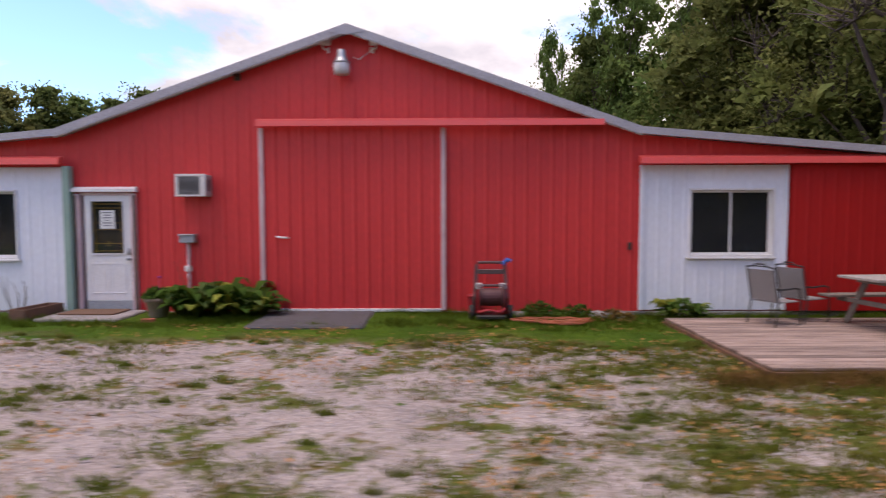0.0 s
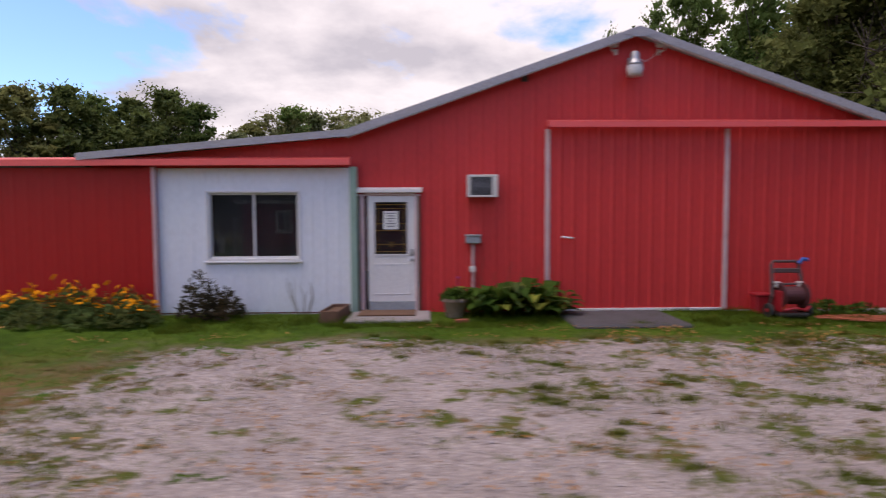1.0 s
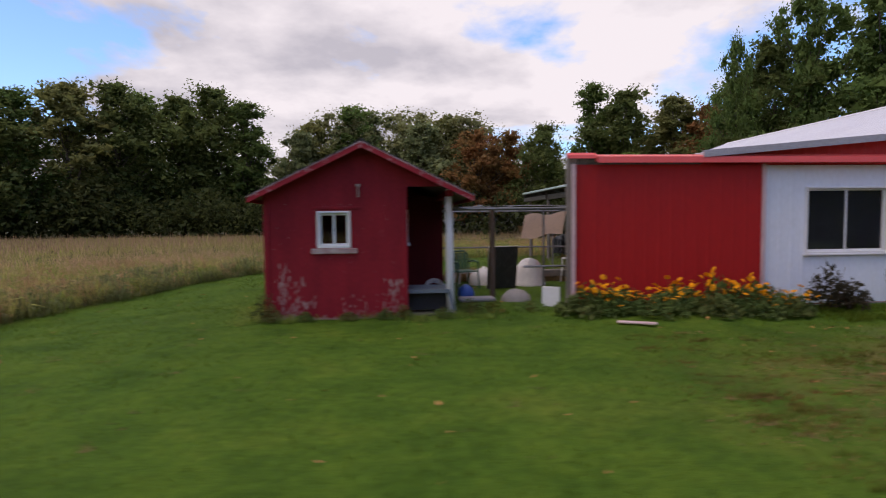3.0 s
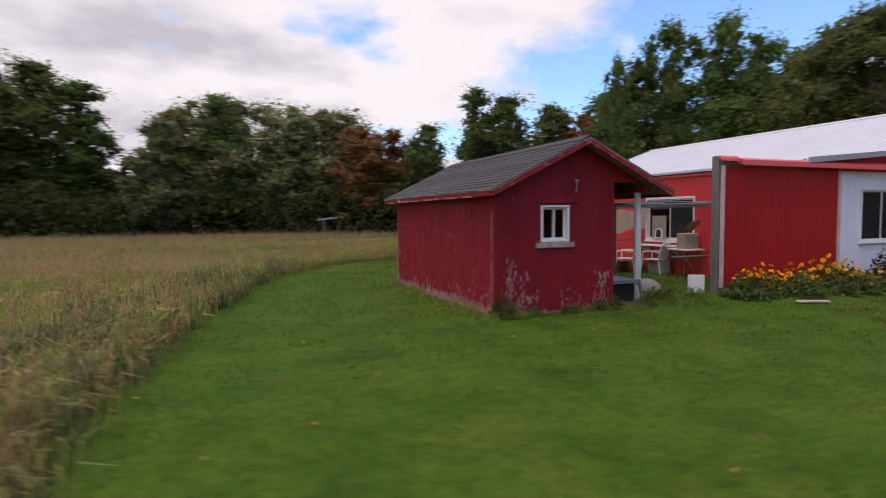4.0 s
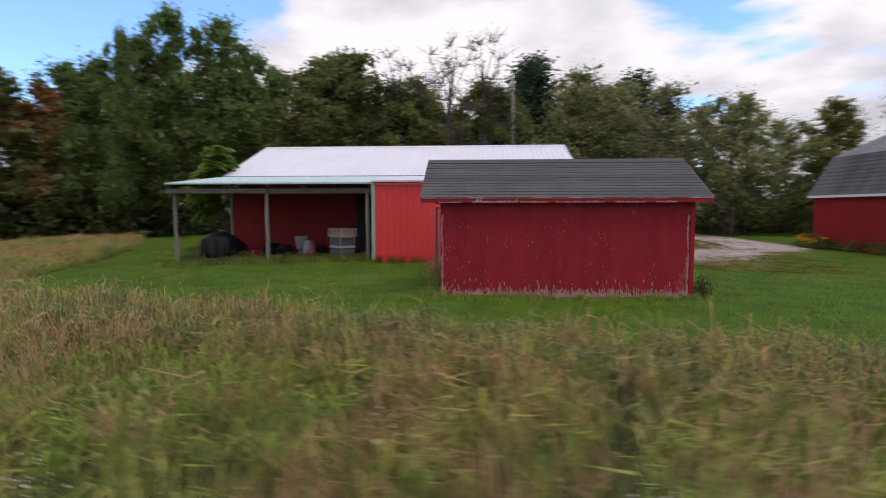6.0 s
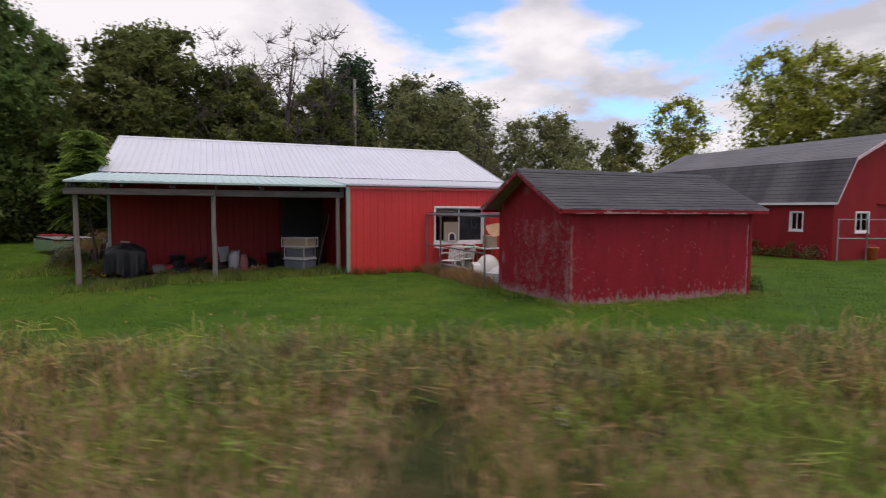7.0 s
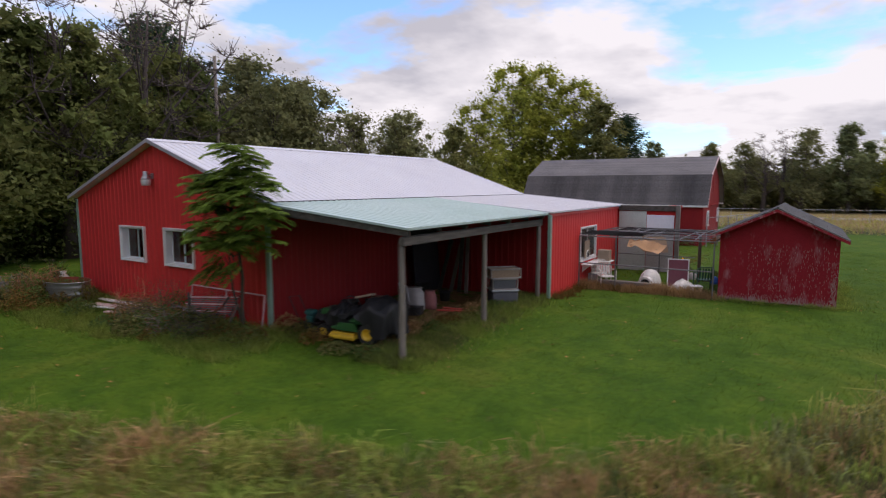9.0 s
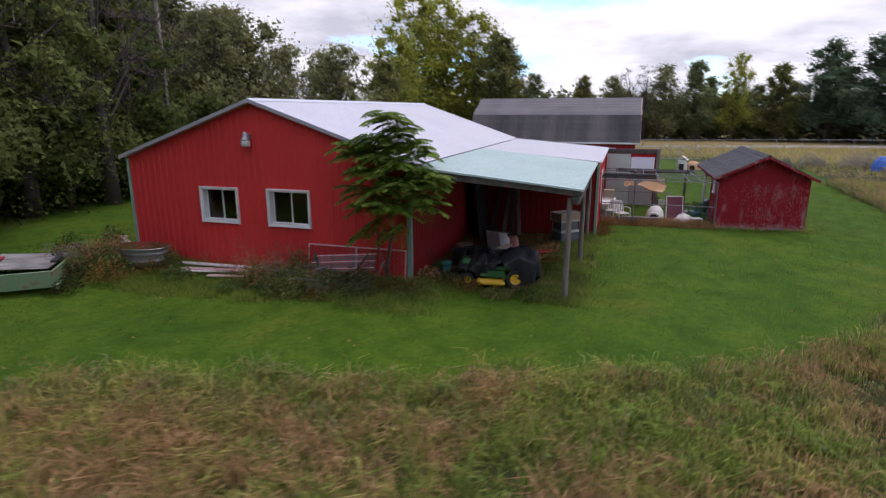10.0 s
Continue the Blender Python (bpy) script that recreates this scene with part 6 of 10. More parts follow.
part("crossbar", Shape().tube([(-0.27, 0.05, 0.56), (0.27, 0.05, 0.56)], 0.02, 8), REEL, reel)
bin_red = thing("red_bin", "small red plastic bin behind the hose reel", "bin", at=(0.5, 9.72, gz(0.5, 9.72)), rz=4)
part("body", Shape().box(-0.13, -0.1, 0.0, 0.13, 0.1, 0.33, 0.02), PLASTIC_RED, bin_red)
part("rim", Shape().box(-0.145, -0.115, 0.3, 0.145, 0.115, 0.35, 0.012), PLASTIC_RED, bin_red)
s = Shape()
pts = []
for k in range(60):
    a = k * 0.55
    r = 0.42 + 0.2 * math.sin(k * 1.3) + 0.1 * math.sin(k * 0.37)
    x, y = 1.75 + r * math.cos(a) * 1.05, 9.05 + r * math.sin(a) * 0.4
    pts.append((x, y, gz(x, y) + 0.05 + 0.015 * math.sin(k * 2.1)))
single("garden_hose", Shape().tube(pts, 0.014, 6), HOSE, "orange red garden hose coiled loosely on the grass", "hose")
for k, (x, y, r) in enumerate(((2.55, 9.55, 0.14), (2.95, 9.62, 0.11), (1.25, 9.6, 0.1))):
    rr = random.Random(70 + k)
    sp = Shape().lathe([(0.0, -0.05), (r * 0.9, 0.0), (r, r * 0.4), (r * 0.6, r * 0.8), (0.0, r * 0.95)], 9, None, 1.2, 0.9)
    sp.v = [(a * rr.uniform(0.88, 1.1), b * rr.uniform(0.88, 1.1), c * rr.uniform(0.9, 1.08)) for a, b, c in sp.v]
    single("field_stone", sp, ROCK, "rough grey field stone at the foot of the wall", "stone", "stones by the wall", at=(x, y, gz(x, y)), rz=40 * k, smooth=True)


def weed_clump(x, y, radius, height, mat, count, leaf, seed, label, name="weed_clump"):
    ob = thing(name, label, "weeds", at=(x, y, gz(x, y)))
    rr = random.Random(seed)
    s = Shape()
    for _ in range(10):
        a, r = rr.uniform(0, 6.28), rr.uniform(0, radius * 0.7)
        s.tube([(r * 0.4 * math.cos(a), r * 0.4 * math.sin(a), -0.02), (r * math.cos(a), r * math.sin(a), height * rr.uniform(0.6, 1.0))], 0.006, 4, 0.003)
    part("stem_tuft", s, WEED, ob)
    leafy("foliage", ob, mat, (0, 0, 0.0), radius, height, count, leaf, seed)
    return ob


weed_clump(1.55, 9.55, 0.35, 0.28, LEAF_HOSTA, 130, 0.12, 51, "low green weeds at the foot of the wall")
weed_clump(2.2, 9.6, 0.35, 0.22, LEAF_HOSTA, 120, 0.11, 52, "low green weeds at the foot of the wall")
weed_clump(2.75, 9.4, 0.4, 0.2, WEED, 140, 0.1, 53, "low green weeds at the foot of the wall")
weed_clump(-9.05, 9.4, 0.36, 0.85, LEAF_PLUM, 380, 0.1, 54, "dark leafy shrub before the white panel", "shrub")
weed_clump(-8.65, 9.4, 0.34, 0.55, LEAF_PLUM, 260, 0.11, 55, "small dark leafy shrub before the white panel", "shrub")

# ---------------------------------------------------------------- yellow flower bed
def flower_plant(seed, height):
    rr = random.Random(seed)
    ob = thing("yellow_coneflower", "bushy green plant with yellow daisy-like flowers", "flowers", "flower bed by the red panel")
    leafy("foliage", ob, LEAF_MID, (0, 0, 0), 0.34, height * 0.85, 300, 0.11, seed, 0.2, 0.35)
    s = Shape()
    heads = []
    for _ in range(14):
        a, r = rr.uniform(0, 6.28), 0.3 * math.sqrt(rr.random())
        h = height * rr.uniform(0.5, 1.12)
        heads.append((r * math.cos(a), r * math.sin(a) - 0.05, h))
        s.tube([(r * 0.4 * math.cos(a), r * 0.4 * math.sin(a), 0), heads[-1]], 0.004, 4, 0.003, False)
    part("stem_tuft", s, LEAF_MID, ob)
    for hx, hy, hz in heads:
        s = Shape()
        n = 10
        tx, ty = rr.uniform(-1.4, 1.4), rr.uniform(-1.6, 1.4)
        for k in range(n):
            a = 2 * math.pi * k / n
            d = Vector((math.cos(a), math.sin(a), -0.55))
            q = Vector((-math.sin(a), math.cos(a), 0))
            m_ = pose(hx, hy, hz, 35 * -ty, 35 * tx, 0)
            s.add([m_ @ (d * 0.01 - q * 0.006), m_ @ (d * 0.036 - q * 0.016), m_ @ (d * 0.055), m_ @ (d * 0.036 + q * 0.016), m_ @ (d * 0.01 + q * 0.006)], [(0, 1, 2, 3, 4)])
        head = part("flower_head", s, PETAL, ob)
    return ob


fp = [flower_plant(60, 0.55), flower_plant(61, 0.62), flower_plant(62, 0.5)]
rr = random.Random(12)
spots = [(-13.35 + 0.265 * k + rr.uniform(-0.1, 0.1), 9.28 + rr.uniform(-0.22, 0.2)) for k in range(14)]
for k, (x, y) in enumerate(spots):
    m_ = pose(x, y, gz(x, y) - 0.02, 0, 0, rr.uniform(0, 360)) @ Matrix.Diagonal((1.0, 1.0, rr.uniform(0.7, 1.2), 1))
    if k < 3:
        fp[k].matrix_basis = m_
    else:
        copy_thing(fp[k % 3], m_)
for k, (x, y) in enumerate(((-13.5, 9.2), (-12.3, 8.95), (-11.4, 8.95), (-10.5, 9.0), (-10.1, 9.1), (-13.0, 9.45))):
    weed_clump(x, y, 0.45, 0.36, LEAF_MID if k % 2 else LEAF_DARK, 260, 0.12, 80 + k, "leafy green growth along the flower bed")
single("old_plank", Shape().box(-0.28, -0.05, 0, 0.28, 0.05, 0.03, 0.006), PINK_TRIM, "short pale plank lying on the lawn", "plank", at=(-12.95, 8.3, gz(-12.95, 8.3) + 0.02), rz=-25)
single("white_board", Shape().box(-0.16, -0.015, 0, 0.16, 0.015, 0.36, 0.006), WHITE, "white board leaning by the end post", "board", at=(-13.75, 10.15, gz(-13.75, 10.15)), rz=-30)

# ---------------------------------------------------------------- the low patio deck
DX0, DX1, DY0, DY1 = 3.5, 10.5, 6.1, 9.15
patio = thing("patio_deck", "low weathered wooden deck with worn grey-brown boards", "deck")
z0 = gz(6, 7.5) - 0.04
for x in (3.85, 6.0, 8.2, 10.4):
    part("joist", Shape().box(x - 0.04, DY0 + 0.02, z0 - 0.25, x + 0.04, DY1 - 0.02, z0 + 0.1), TIMBER_DARK, patio)
for k in range(21):
    y = DY0 + 0.145 * k
    part("deck_board", Shape().box(DX0 - 0.25 * (1 - k / 18) * 0 + random.uniform(-0.02, 0.02), y + 0.004, z0 + 0.102, DX1, y + 0.139, z0 + 0.138 + random.uniform(-0.003, 0.003), 0.006), DECK, patio)
part("rim_board", Shape().box(DX0 - 0.03, DY0, z0 - 0.1, DX0 + 0.008, DY1, z0 + 0.098, 0.006), RUST_WOOD, patio)
part("rim_board", Shape().box(DX0 + 0.01, DY0 - 0.035, z0 - 0.1, DX1, DY0 - 0.003, z0 + 0.098, 0.006), RUST_WOOD, patio)
DTOP = z0 + 0.14


def patio_chair(x, y, turn):
    ob = thing("patio_chair", "black iron patio chair with grey mesh sling", "chair", "patio chairs", at=(x, y, DTOP), rz=turn)
    part("seat", Shape().box(-0.26, -0.24, 0.4, 0.26, 0.26, 0.42, 0.008), GREY_MESH, ob, "grey mesh seat")
    m_ = pose(0, 0.26, 0.43, -12)
    part("backrest", Shape().box(-0.24, -0.01, 0.0, 0.24, 0.01, 0.55, 0.006, m_), GREY_MESH, ob, "grey mesh back")
    for x_ in (-0.26, 0.26):
        part("back_upright", Shape().tube([m_ @ Vector((x_, 0, -0.05)), m_ @ Vector((x_, 0, 0.6))], 0.014, 7), BLACK, ob)
        part("leg", Shape().tube([(x_, -0.24, 0.62), (x_ * 1.02, -0.27, 0.4), (x_ * 1.05, -0.26, 0.02), (x_ * 1.05, -0.2, 0.0)], 0.014, 7), BLACK, ob)
        part("leg", Shape().tube([(x_, 0.25, 0.42), (x_ * 1.05, 0.33, 0.0)], 0.014, 7), BLACK, ob)
        part("armrest", Shape().tube([(x_, -0.25, 0.62), (x_ * 1.04, -0.1, 0.65), (x_, 0.12, 0.63), tuple(m_ @ Vector((x_, 0, 0.22)))], 0.016, 7), BLACK, ob)
    part("top_rail", Shape().tube([m_ @ Vector((a, 0, b)) for a, b in ((-0.26, 0.59), (-0.12, 0.61), (-0.08, 0.65), (0.08, 0.65), (0.12, 0.61), (0.26, 0.59))], 0.013, 7).tube([m_ @ Vector((a, 0, b)) for a, b in ((-0.12, 0.61), (0.12, 0.61))], 0.01, 6), BLACK, ob)
    ob.matrix_basis = ob.matrix_basis @ Matrix.Diagonal((0.88, 0.88, 0.86, 1))
    part("cross_rail", Shape().tube([m_ @ Vector((-0.26, -0.015, 0.16)), m_ @ Vector((0.26, -0.015, 0.16))], 0.012, 6).tube([m_ @ Vector((-0.26, -0.015, 0.22)), m_ @ Vector((0.26, -0.015, 0.22))], 0.01, 6), BLACK, ob)
    return ob


patio_chair(4.98, 8.65, 112)
patio_chair(5.6, 8.95, 110)
table = thing("picnic_table", "weathered wooden picnic table on the deck", "table", at=(6.75, 8.15, DTOP), rz=3)
for k in range(5):
    part("top_board", Shape().box(-0.95, -0.37 + 0.15 * k, 0.72, 0.95, -0.23 + 0.15 * k, 0.76, 0.006), POST_PALE, table)
for x in (-0.65, 0.65):
    part("brace", Shape().box(x - 0.02, -0.36, 0.65, x + 0.02, 0.36, 0.718, 0.006), TIMBER, table)
    part("seat_bearer", Shape().box(x - 0.02, -0.75, 0.33, x + 0.02, 0.75, 0.4, 0.006), TIMBER, table)
    for sg in (-1, 1):
        m_ = pose(x + 0.045, sg * 0.42, 0.36, sg * 28)
        part("leg", Shape().box(-0.02, -0.05, -0.41, 0.02, 0.05, 0.4, 0.006, m_), TIMBER, table)
for sg in (-1, 1):
    part("bench_board", Shape().box(-0.95, sg * 0.64 - 0.13, 0.402, 0.95, sg * 0.64 + 0.13, 0.44, 0.006), TIMBER, table)

# ---------------------------------------------------------------- wire pen between coop and building
def wire_mesh(a0, a1, b0, b1, place, cell=0.09, r=0.0009):
    """Crossed diagonal wires as thin three-sided rods over a rectangle; place maps (a, b) to the world."""
    s = Shape()
    w, h = a1 - a0, b1 - b0
    for sg in (1, -1):
        k = -h
        while k < w:
            p0, p1 = max(0.0, k), min(w, k + h)
            if p1 - p0 > 0.02:
                q0, q1 = p0 - k, p1 - k
                if sg < 0:
                    q0, q1 = h - q0, h - q1
                s.tube([place(a0 + p0, b0 + q0), place(a0 + p1, b0 + q1)], r, 3, cap=False)
            k += cell * 1.414
    return s


pen = thing("wire_pen", "roofed chain-link pen of galvanised pipes beside the coop", "pen")
PX0, PX1, PY0, PY1, PZ = -15.42, -11.14, 10.35, 14.9, 1.66
for x, y in ((PX0, PY1), (-12.4, PY1), (PX1, PY1), (PX1, PY0), (-13.3, 12.4)):
    part("pipe_post", Shape().tube([(x, y, gz(x, y) - 0.1), (x, y, PZ)], 0.024, 8), PIPE, pen)
for x, y in ((-14.55, 11.7),):
    part("wooden_post", Shape().tube([(x, y, -0.4), (x, y, PZ + 0.08)], 0.06, 9, 0.055), POST_BROWN, pen, "weathered wooden pen post")
for q in (((PX0, PY1, PZ), (PX1, PY1, PZ)), ((PX0, PY0, PZ), (PX1, PY0, PZ)), ((PX0, PY0, PZ), (PX0, PY1, PZ)), ((PX1, PY0, PZ), (PX1, PY1, PZ)), ((PX0, PY1, 0.72), (PX1, PY1, 0.72)), ((-14.2, PY0, 0.6), (PX1, PY0, 0.6)),
          ((PX0, 12.4, PZ + 0.01), (PX1, 12.4, PZ + 0.01)), ((-13.3, PY0, PZ + 0.03), (-13.3, PY1, PZ + 0.03)), ((-12.2, PY0, PZ + 0.03), (-12.2, PY1, PZ + 0.03)), ((-14.4, PY0, PZ + 0.03), (-14.4, PY1, PZ + 0.03))):
    part("pipe_rail", Shape().tube(q, 0.02, 8), PIPE, pen)
part("chain_link", wire_mesh(PX0, PX1, gz(-13, PY1) + 0.03, PZ, lambda a, b: (a, PY1 + 0.02, b), 0.16), PIPE, pen, "thin chain-link mesh")
part("chain_link", wire_mesh(PX0, PX1, gz(-13, PY0) + 0.03, PZ, lambda a, b: (a, PY0 - 0.02, b), 0.16), PIPE, pen)
part("chain_link", wire_mesh(PX0, PX1, PY0, PY1, lambda a, b: (a, b, PZ + 0.05), 0.2), PIPE, pen)
part("bent_pipe", Shape().tube([(-12.9, 13.3, PZ + 0.06), (-12.5, 12.6, PZ + 0.1), (-12.4, 11.6, PZ + 0.08), (-12.0, 11.0, PZ + 0.06)], 0.018, 7), PIPE, pen)
for q in (((-15.4, 14.5), (-13.8, 14.35), (-12.2, 14.6), (-11.2, 14.5)), ((-15.3, 13.7), (-13.6, 13.9), (-11.3, 13.6)), ((-15.2, 12.9), (-13.9, 12.8), (-12.6, 13.1), (-11.2, 12.9)), ((-15.3, 11.6), (-13.4, 11.5), (-11.2, 11.7)), ((-14.8, 10.4), (-14.75, 12.2), (-14.85, 14.85)), ((-12.8, 10.4), (-12.75, 13.0), (-12.9, 14.85)), ((-11.6, 10.4), (-11.7, 12.5), (-11.55, 14.85)), ((-15.2, 10.9), (-14.0, 11.0), (-12.0, 10.8))):
    part("bent_pipe", Shape().tube([(x, y, PZ + 0.035 + 0.03 * (k % 2)) for k, (x, y) in enumerate(q)], 0.015, 6), PIPE, pen)
part("netting", wire_mesh(-13.2, PX1 + 0.05, 13.2, PY1, lambda a, b: (a, b, PZ + 0.07 - 0.09 * math.sin((a + 13.2) * 1.5) * math.sin((b - 13.2) * 1.8)), 0.05, 0.003), BLACK, pen, "sagging dark netting")
part("netting", wire_mesh(-14.9, -11.6, 10.5, 12.2, lambda a, b: (a, b, PZ + 0.05 - 0.12 * math.sin((a + 14.9) * 0.95) * math.sin((b - 10.5) * 1.8)), 0.06, 0.003), BLACK, pen)
part("bent_pipe", Shape().tube([(-14.9, 13.9, PZ + 0.05), (-14.6, 13.0, PZ + 0.12), (-14.7, 12.0, PZ + 0.06)], 0.018, 7), PIPE, pen)


def sag_sheet(name, label, corners, sag, mat, seed, n=10):
    """A hanging sheet between four corners with folds."""
    rr = random.Random(seed)
    a, b, c, d = (Vector(p) for p in corners)
    s = Shape()
    top = []
    for i in range(n + 1):
        for j in range(n + 1):
            u, v = i / n, j / n
            p = a.lerp(b, u).lerp(d.lerp(c, u), v)
            p.z -= sag * math.sin(math.pi * u) * math.sin(math.pi * v) + 0.03 * math.sin(9 * u + 4 * v + seed)
            top.append(p)
    idx_ = lambda i, j: i * (n + 1) + j
    fs = [(idx_(i, j), idx_(i + 1, j), idx_(i + 1, j + 1), idx_(i, j + 1)) for i in range(n) for j in range(n)]
    low_ = [p - Vector((0, 0, 0.006)) for p in top]
    s.add(top, fs)
    s.add(low_, [q[::-1] for q in fs])
    return single(name, s, mat, label, "tarp", smooth=True)


sag_sheet("hanging_tarp", "tan canvas sheet slung inside the wire pen", [(-12.5, 13.5, 1.32), (-13.5, 13.7, 1.02), (-13.7, 13.2, 1.3), (-12.9, 12.9, 1.45)], 0.2, TAN_CLOTH, 3)
sag_sheet("hanging_tarp", "pale peach sheet slung behind the tan canvas", [(-12.7, 12.7, 1.6), (-13.6, 12.9, 1.55), (-13.7, 12.9, 1.0), (-12.8, 12.7, 1.15)], 0.05, PEACH, 4)
sag_sheet("hanging_tarp", "small tan canvas sheet slung inside the wire pen", [(-12.0, 12.0, 1.05), (-12.4, 11.8, 1.1), (-12.4, 11.6, 1.3), (-12.0, 11.7, 1.3)], 0.08, TAN_CLOTH, 5)


def garden_chair(x, y, turn, mat, label, z=None):
    """A stacking garden chair: seat, slatted back, arms and four legs."""
    ob = thing("garden_chair", label, "chair", "garden chairs in the pen", at=(x, y, gz(x, y) if z is None else z), rz=turn)
    part("seat", Shape().box(-0.24, -0.23, 0.38, 0.24, 0.23, 0.41, 0.012), mat, ob)
    m_ = pose(0, 0.23, 0.42, -14)
    for k in range(5):
        part("back_slat", Shape().box(-0.21 + 0.088 * k, -0.01, 0.0, -0.15 + 0.088 * k, 0.01, 0.4, 0.005, m_), mat, ob)
    part("back_frame", Shape().tube([m_ @ Vector(p) for p in ((-0.25, 0, -0.03), (-0.25, 0, 0.36), (-0.18, 0, 0.44), (0.18, 0, 0.44), (0.25, 0, 0.36), (0.25, 0, -0.03))], 0.02, 7), mat, ob)
    for sx in (-1, 1):
        part("arm", Shape().tube([(sx * 0.26, 0.26, 0.6), (sx * 0.28, 0.0, 0.63), (sx * 0.27, -0.22, 0.6)], 0.022, 7), mat, ob)
        part("leg", Shape().tube([(sx * 0.27, -0.22, 0.6), (sx * 0.26, -0.22, 0.38), (sx * 0.28, -0.27, 0.0)], 0.02, 7), mat, ob)
        part("leg", Shape().tube([(sx * 0.23, 0.22, 0.4), (sx * 0.27, 0.3, 0.0)], 0.02, 7), mat, ob)
    return ob


garden_chair(-11.95, 14.35, 215, PLASTIC_WHITE, "white moulded garden chair in the pen")
stool = thing("low_stool", "low white plastic stool in the pen", "stool", at=(-14.85, 14.3, gz(-14.85, 14.3)), rz=20)
part("top", Shape().box(-0.2, -0.16, 0.26, 0.2, 0.16, 0.3, 0.015), PLASTIC_WHITE, stool)
for x, y in ((-0.16, -0.12), (0.16, -0.12), (-0.16, 0.12), (0.16, 0.12)):
    part("leg", Shape().tube([(x, y, 0.27), (x * 1.15, y * 1.15, 0.0)], 0.02, 7), PLASTIC_WHITE, stool)
garden_chair(-11.5, 13.75, 200, PLASTIC_WHITE, "white moulded garden chair behind another in the pen")
garden_chair(-14.95, 13.4, 20, PLASTIC_GREEN, "dark green moulded garden chair in the pen")


def igloo(x, y, turn, label, r=0.48, mat=None):
    """A moulded dome dog house with an arched tunnel and dark doorway."""
    mat = mat or PLASTIC_WHITE
    ob = thing("dog_house", label, "dog house", "dome dog houses", at=(x, y, gz(x, y)), rz=turn)
    part("dome", Shape().lathe([(r * 1.04, 0.0), (r * 1.04, 0.06), (r, 0.08), (r * 0.96, 0.25), (r * 0.8, 0.46), (r * 0.5, 0.6), (r * 0.2, 0.65), (0.0, 0.66)], 24), mat, ob, smooth=True)
    arch = [(-0.24, 0.0), (-0.24, 0.22), (-0.19, 0.36), (-0.08, 0.43), (0.08, 0.43), (0.19, 0.36), (0.24, 0.22), (0.24, 0.0)]
    hole = [(-0.18, 0.0), (-0.18, 0.2), (-0.14, 0.31), (-0.06, 0.36), (0.06, 0.36), (0.14, 0.31), (0.18, 0.2), (0.18, 0.0)]
    n = len(arch)
    s = Shape()
    vs = [(p, -r - 0.12, q) for p, q in arch] + [(p, -r - 0.12, q) for p, q in hole] + [(p, -r * 0.4, q) for p, q in arch] + [(p, -r * 0.5, q) for p, q in hole]
    s.add(vs, [(i, i + 1, n + i + 1, n + i) for i in range(n - 1)] + [(i, i + 1, 2 * n + i + 1, 2 * n + i) for i in range(n - 1)] + [(n + i, n + i + 1, 3 * n + i + 1, 3 * n + i) for i in range(n - 1)])
    part("tunnel", s, mat, ob)
    part("doorway", Shape().prism(hole, "y", -r - 0.05, -r - 0.02), DARK_IN, ob, "dark open doorway")
    return ob


igloo(-13.3, 13.75, 172, "white moulded dome dog house in the pen", 0.38)
heap = thing("white_cover", "crumpled white sheet heaped in the pen", "sheet", at=(-14.4, 14.0, gz(-14.4, 14.0)))
s = Shape().lathe([(0.42, 0.0), (0.4, 0.1), (0.33, 0.24), (0.2, 0.36), (0.0, 0.42)], 14, None, 1.0, 0.7)
rr = random.Random(8)
s.v = [(a * rr.uniform(0.85, 1.15), b * rr.uniform(0.85, 1.15), c * rr.uniform(0.8, 1.1)) for a, b, c in s.v]
part("folds", s, PLASTIC_WHITE, heap, smooth=True)
scr = thing("door_panel", "leaning maroon panel in a white frame", "panel", at=(-14.1, 13.2, gz(-14.1, 13.2)), rz=8)
m_ = pose(0, 0, 0, 10)
part("sheet", Shape().box(-0.31, -0.012, 0.03, 0.31, 0.012, 0.96, 0.004, m_), material("faded maroon panel", (0.22, 0.06, 0.09), 0.6, second=(0.16, 0.05, 0.07), bump=0.1), scr)
part("back_sheet", Shape().box(-0.352, -0.032, 0.0, 0.352, -0.0215, 1.002, 0.002, m_), BLACK, scr, "black backing sheet")
for q in ((-0.35, 0.0, -0.312, 1.0), (0.312, 0.0, 0.35, 1.0), (-0.311, 0.962, 0.311, 1.0), (-0.311, 0.0, 0.311, 0.028)):
    part("rail", Shape().box(q[0], -0.02, q[1], q[2], 0.02, q[3], 0.005, m_), WHITE, scr)
single("landscape_timber", Shape().box(-1.0, -0.09, 0, 1.0, 0.09, 0.18, 0.02), TIMBER, "weathered landscape timber along the pen's foot", "timber", at=(-12.75, 14.55, gz(-12.75, 14.55) + 0.12), rz=2)
single("stone_heap", Shape().lathe([(0.3, 0.0), (0.28, 0.1), (0.16, 0.2), (0.0, 0.24)], 10), ROCK, "tan rounded rock in the pen", "rock", at=(-14.2, 11.05, gz(-14.2, 11.05)), smooth=True)
single("stone_slab", Shape().box(-0.35, -0.2, 0, 0.35, 0.2, 0.07, 0.02), CONCRETE, "grey stone slab lying in the pen", "slab", at=(-14.95, 11.2, gz(-14.95, 11.2)))
single("blue_bag", Shape().lathe([(0.16, 0.0), (0.18, 0.08), (0.13, 0.2), (0.05, 0.27), (0.0, 0.26)], 10), PLASTIC_BLUE, "bright blue plastic bag by the coop", "bag", at=(-15.1, 11.75, gz(-15.1, 11.75)), smooth=True)
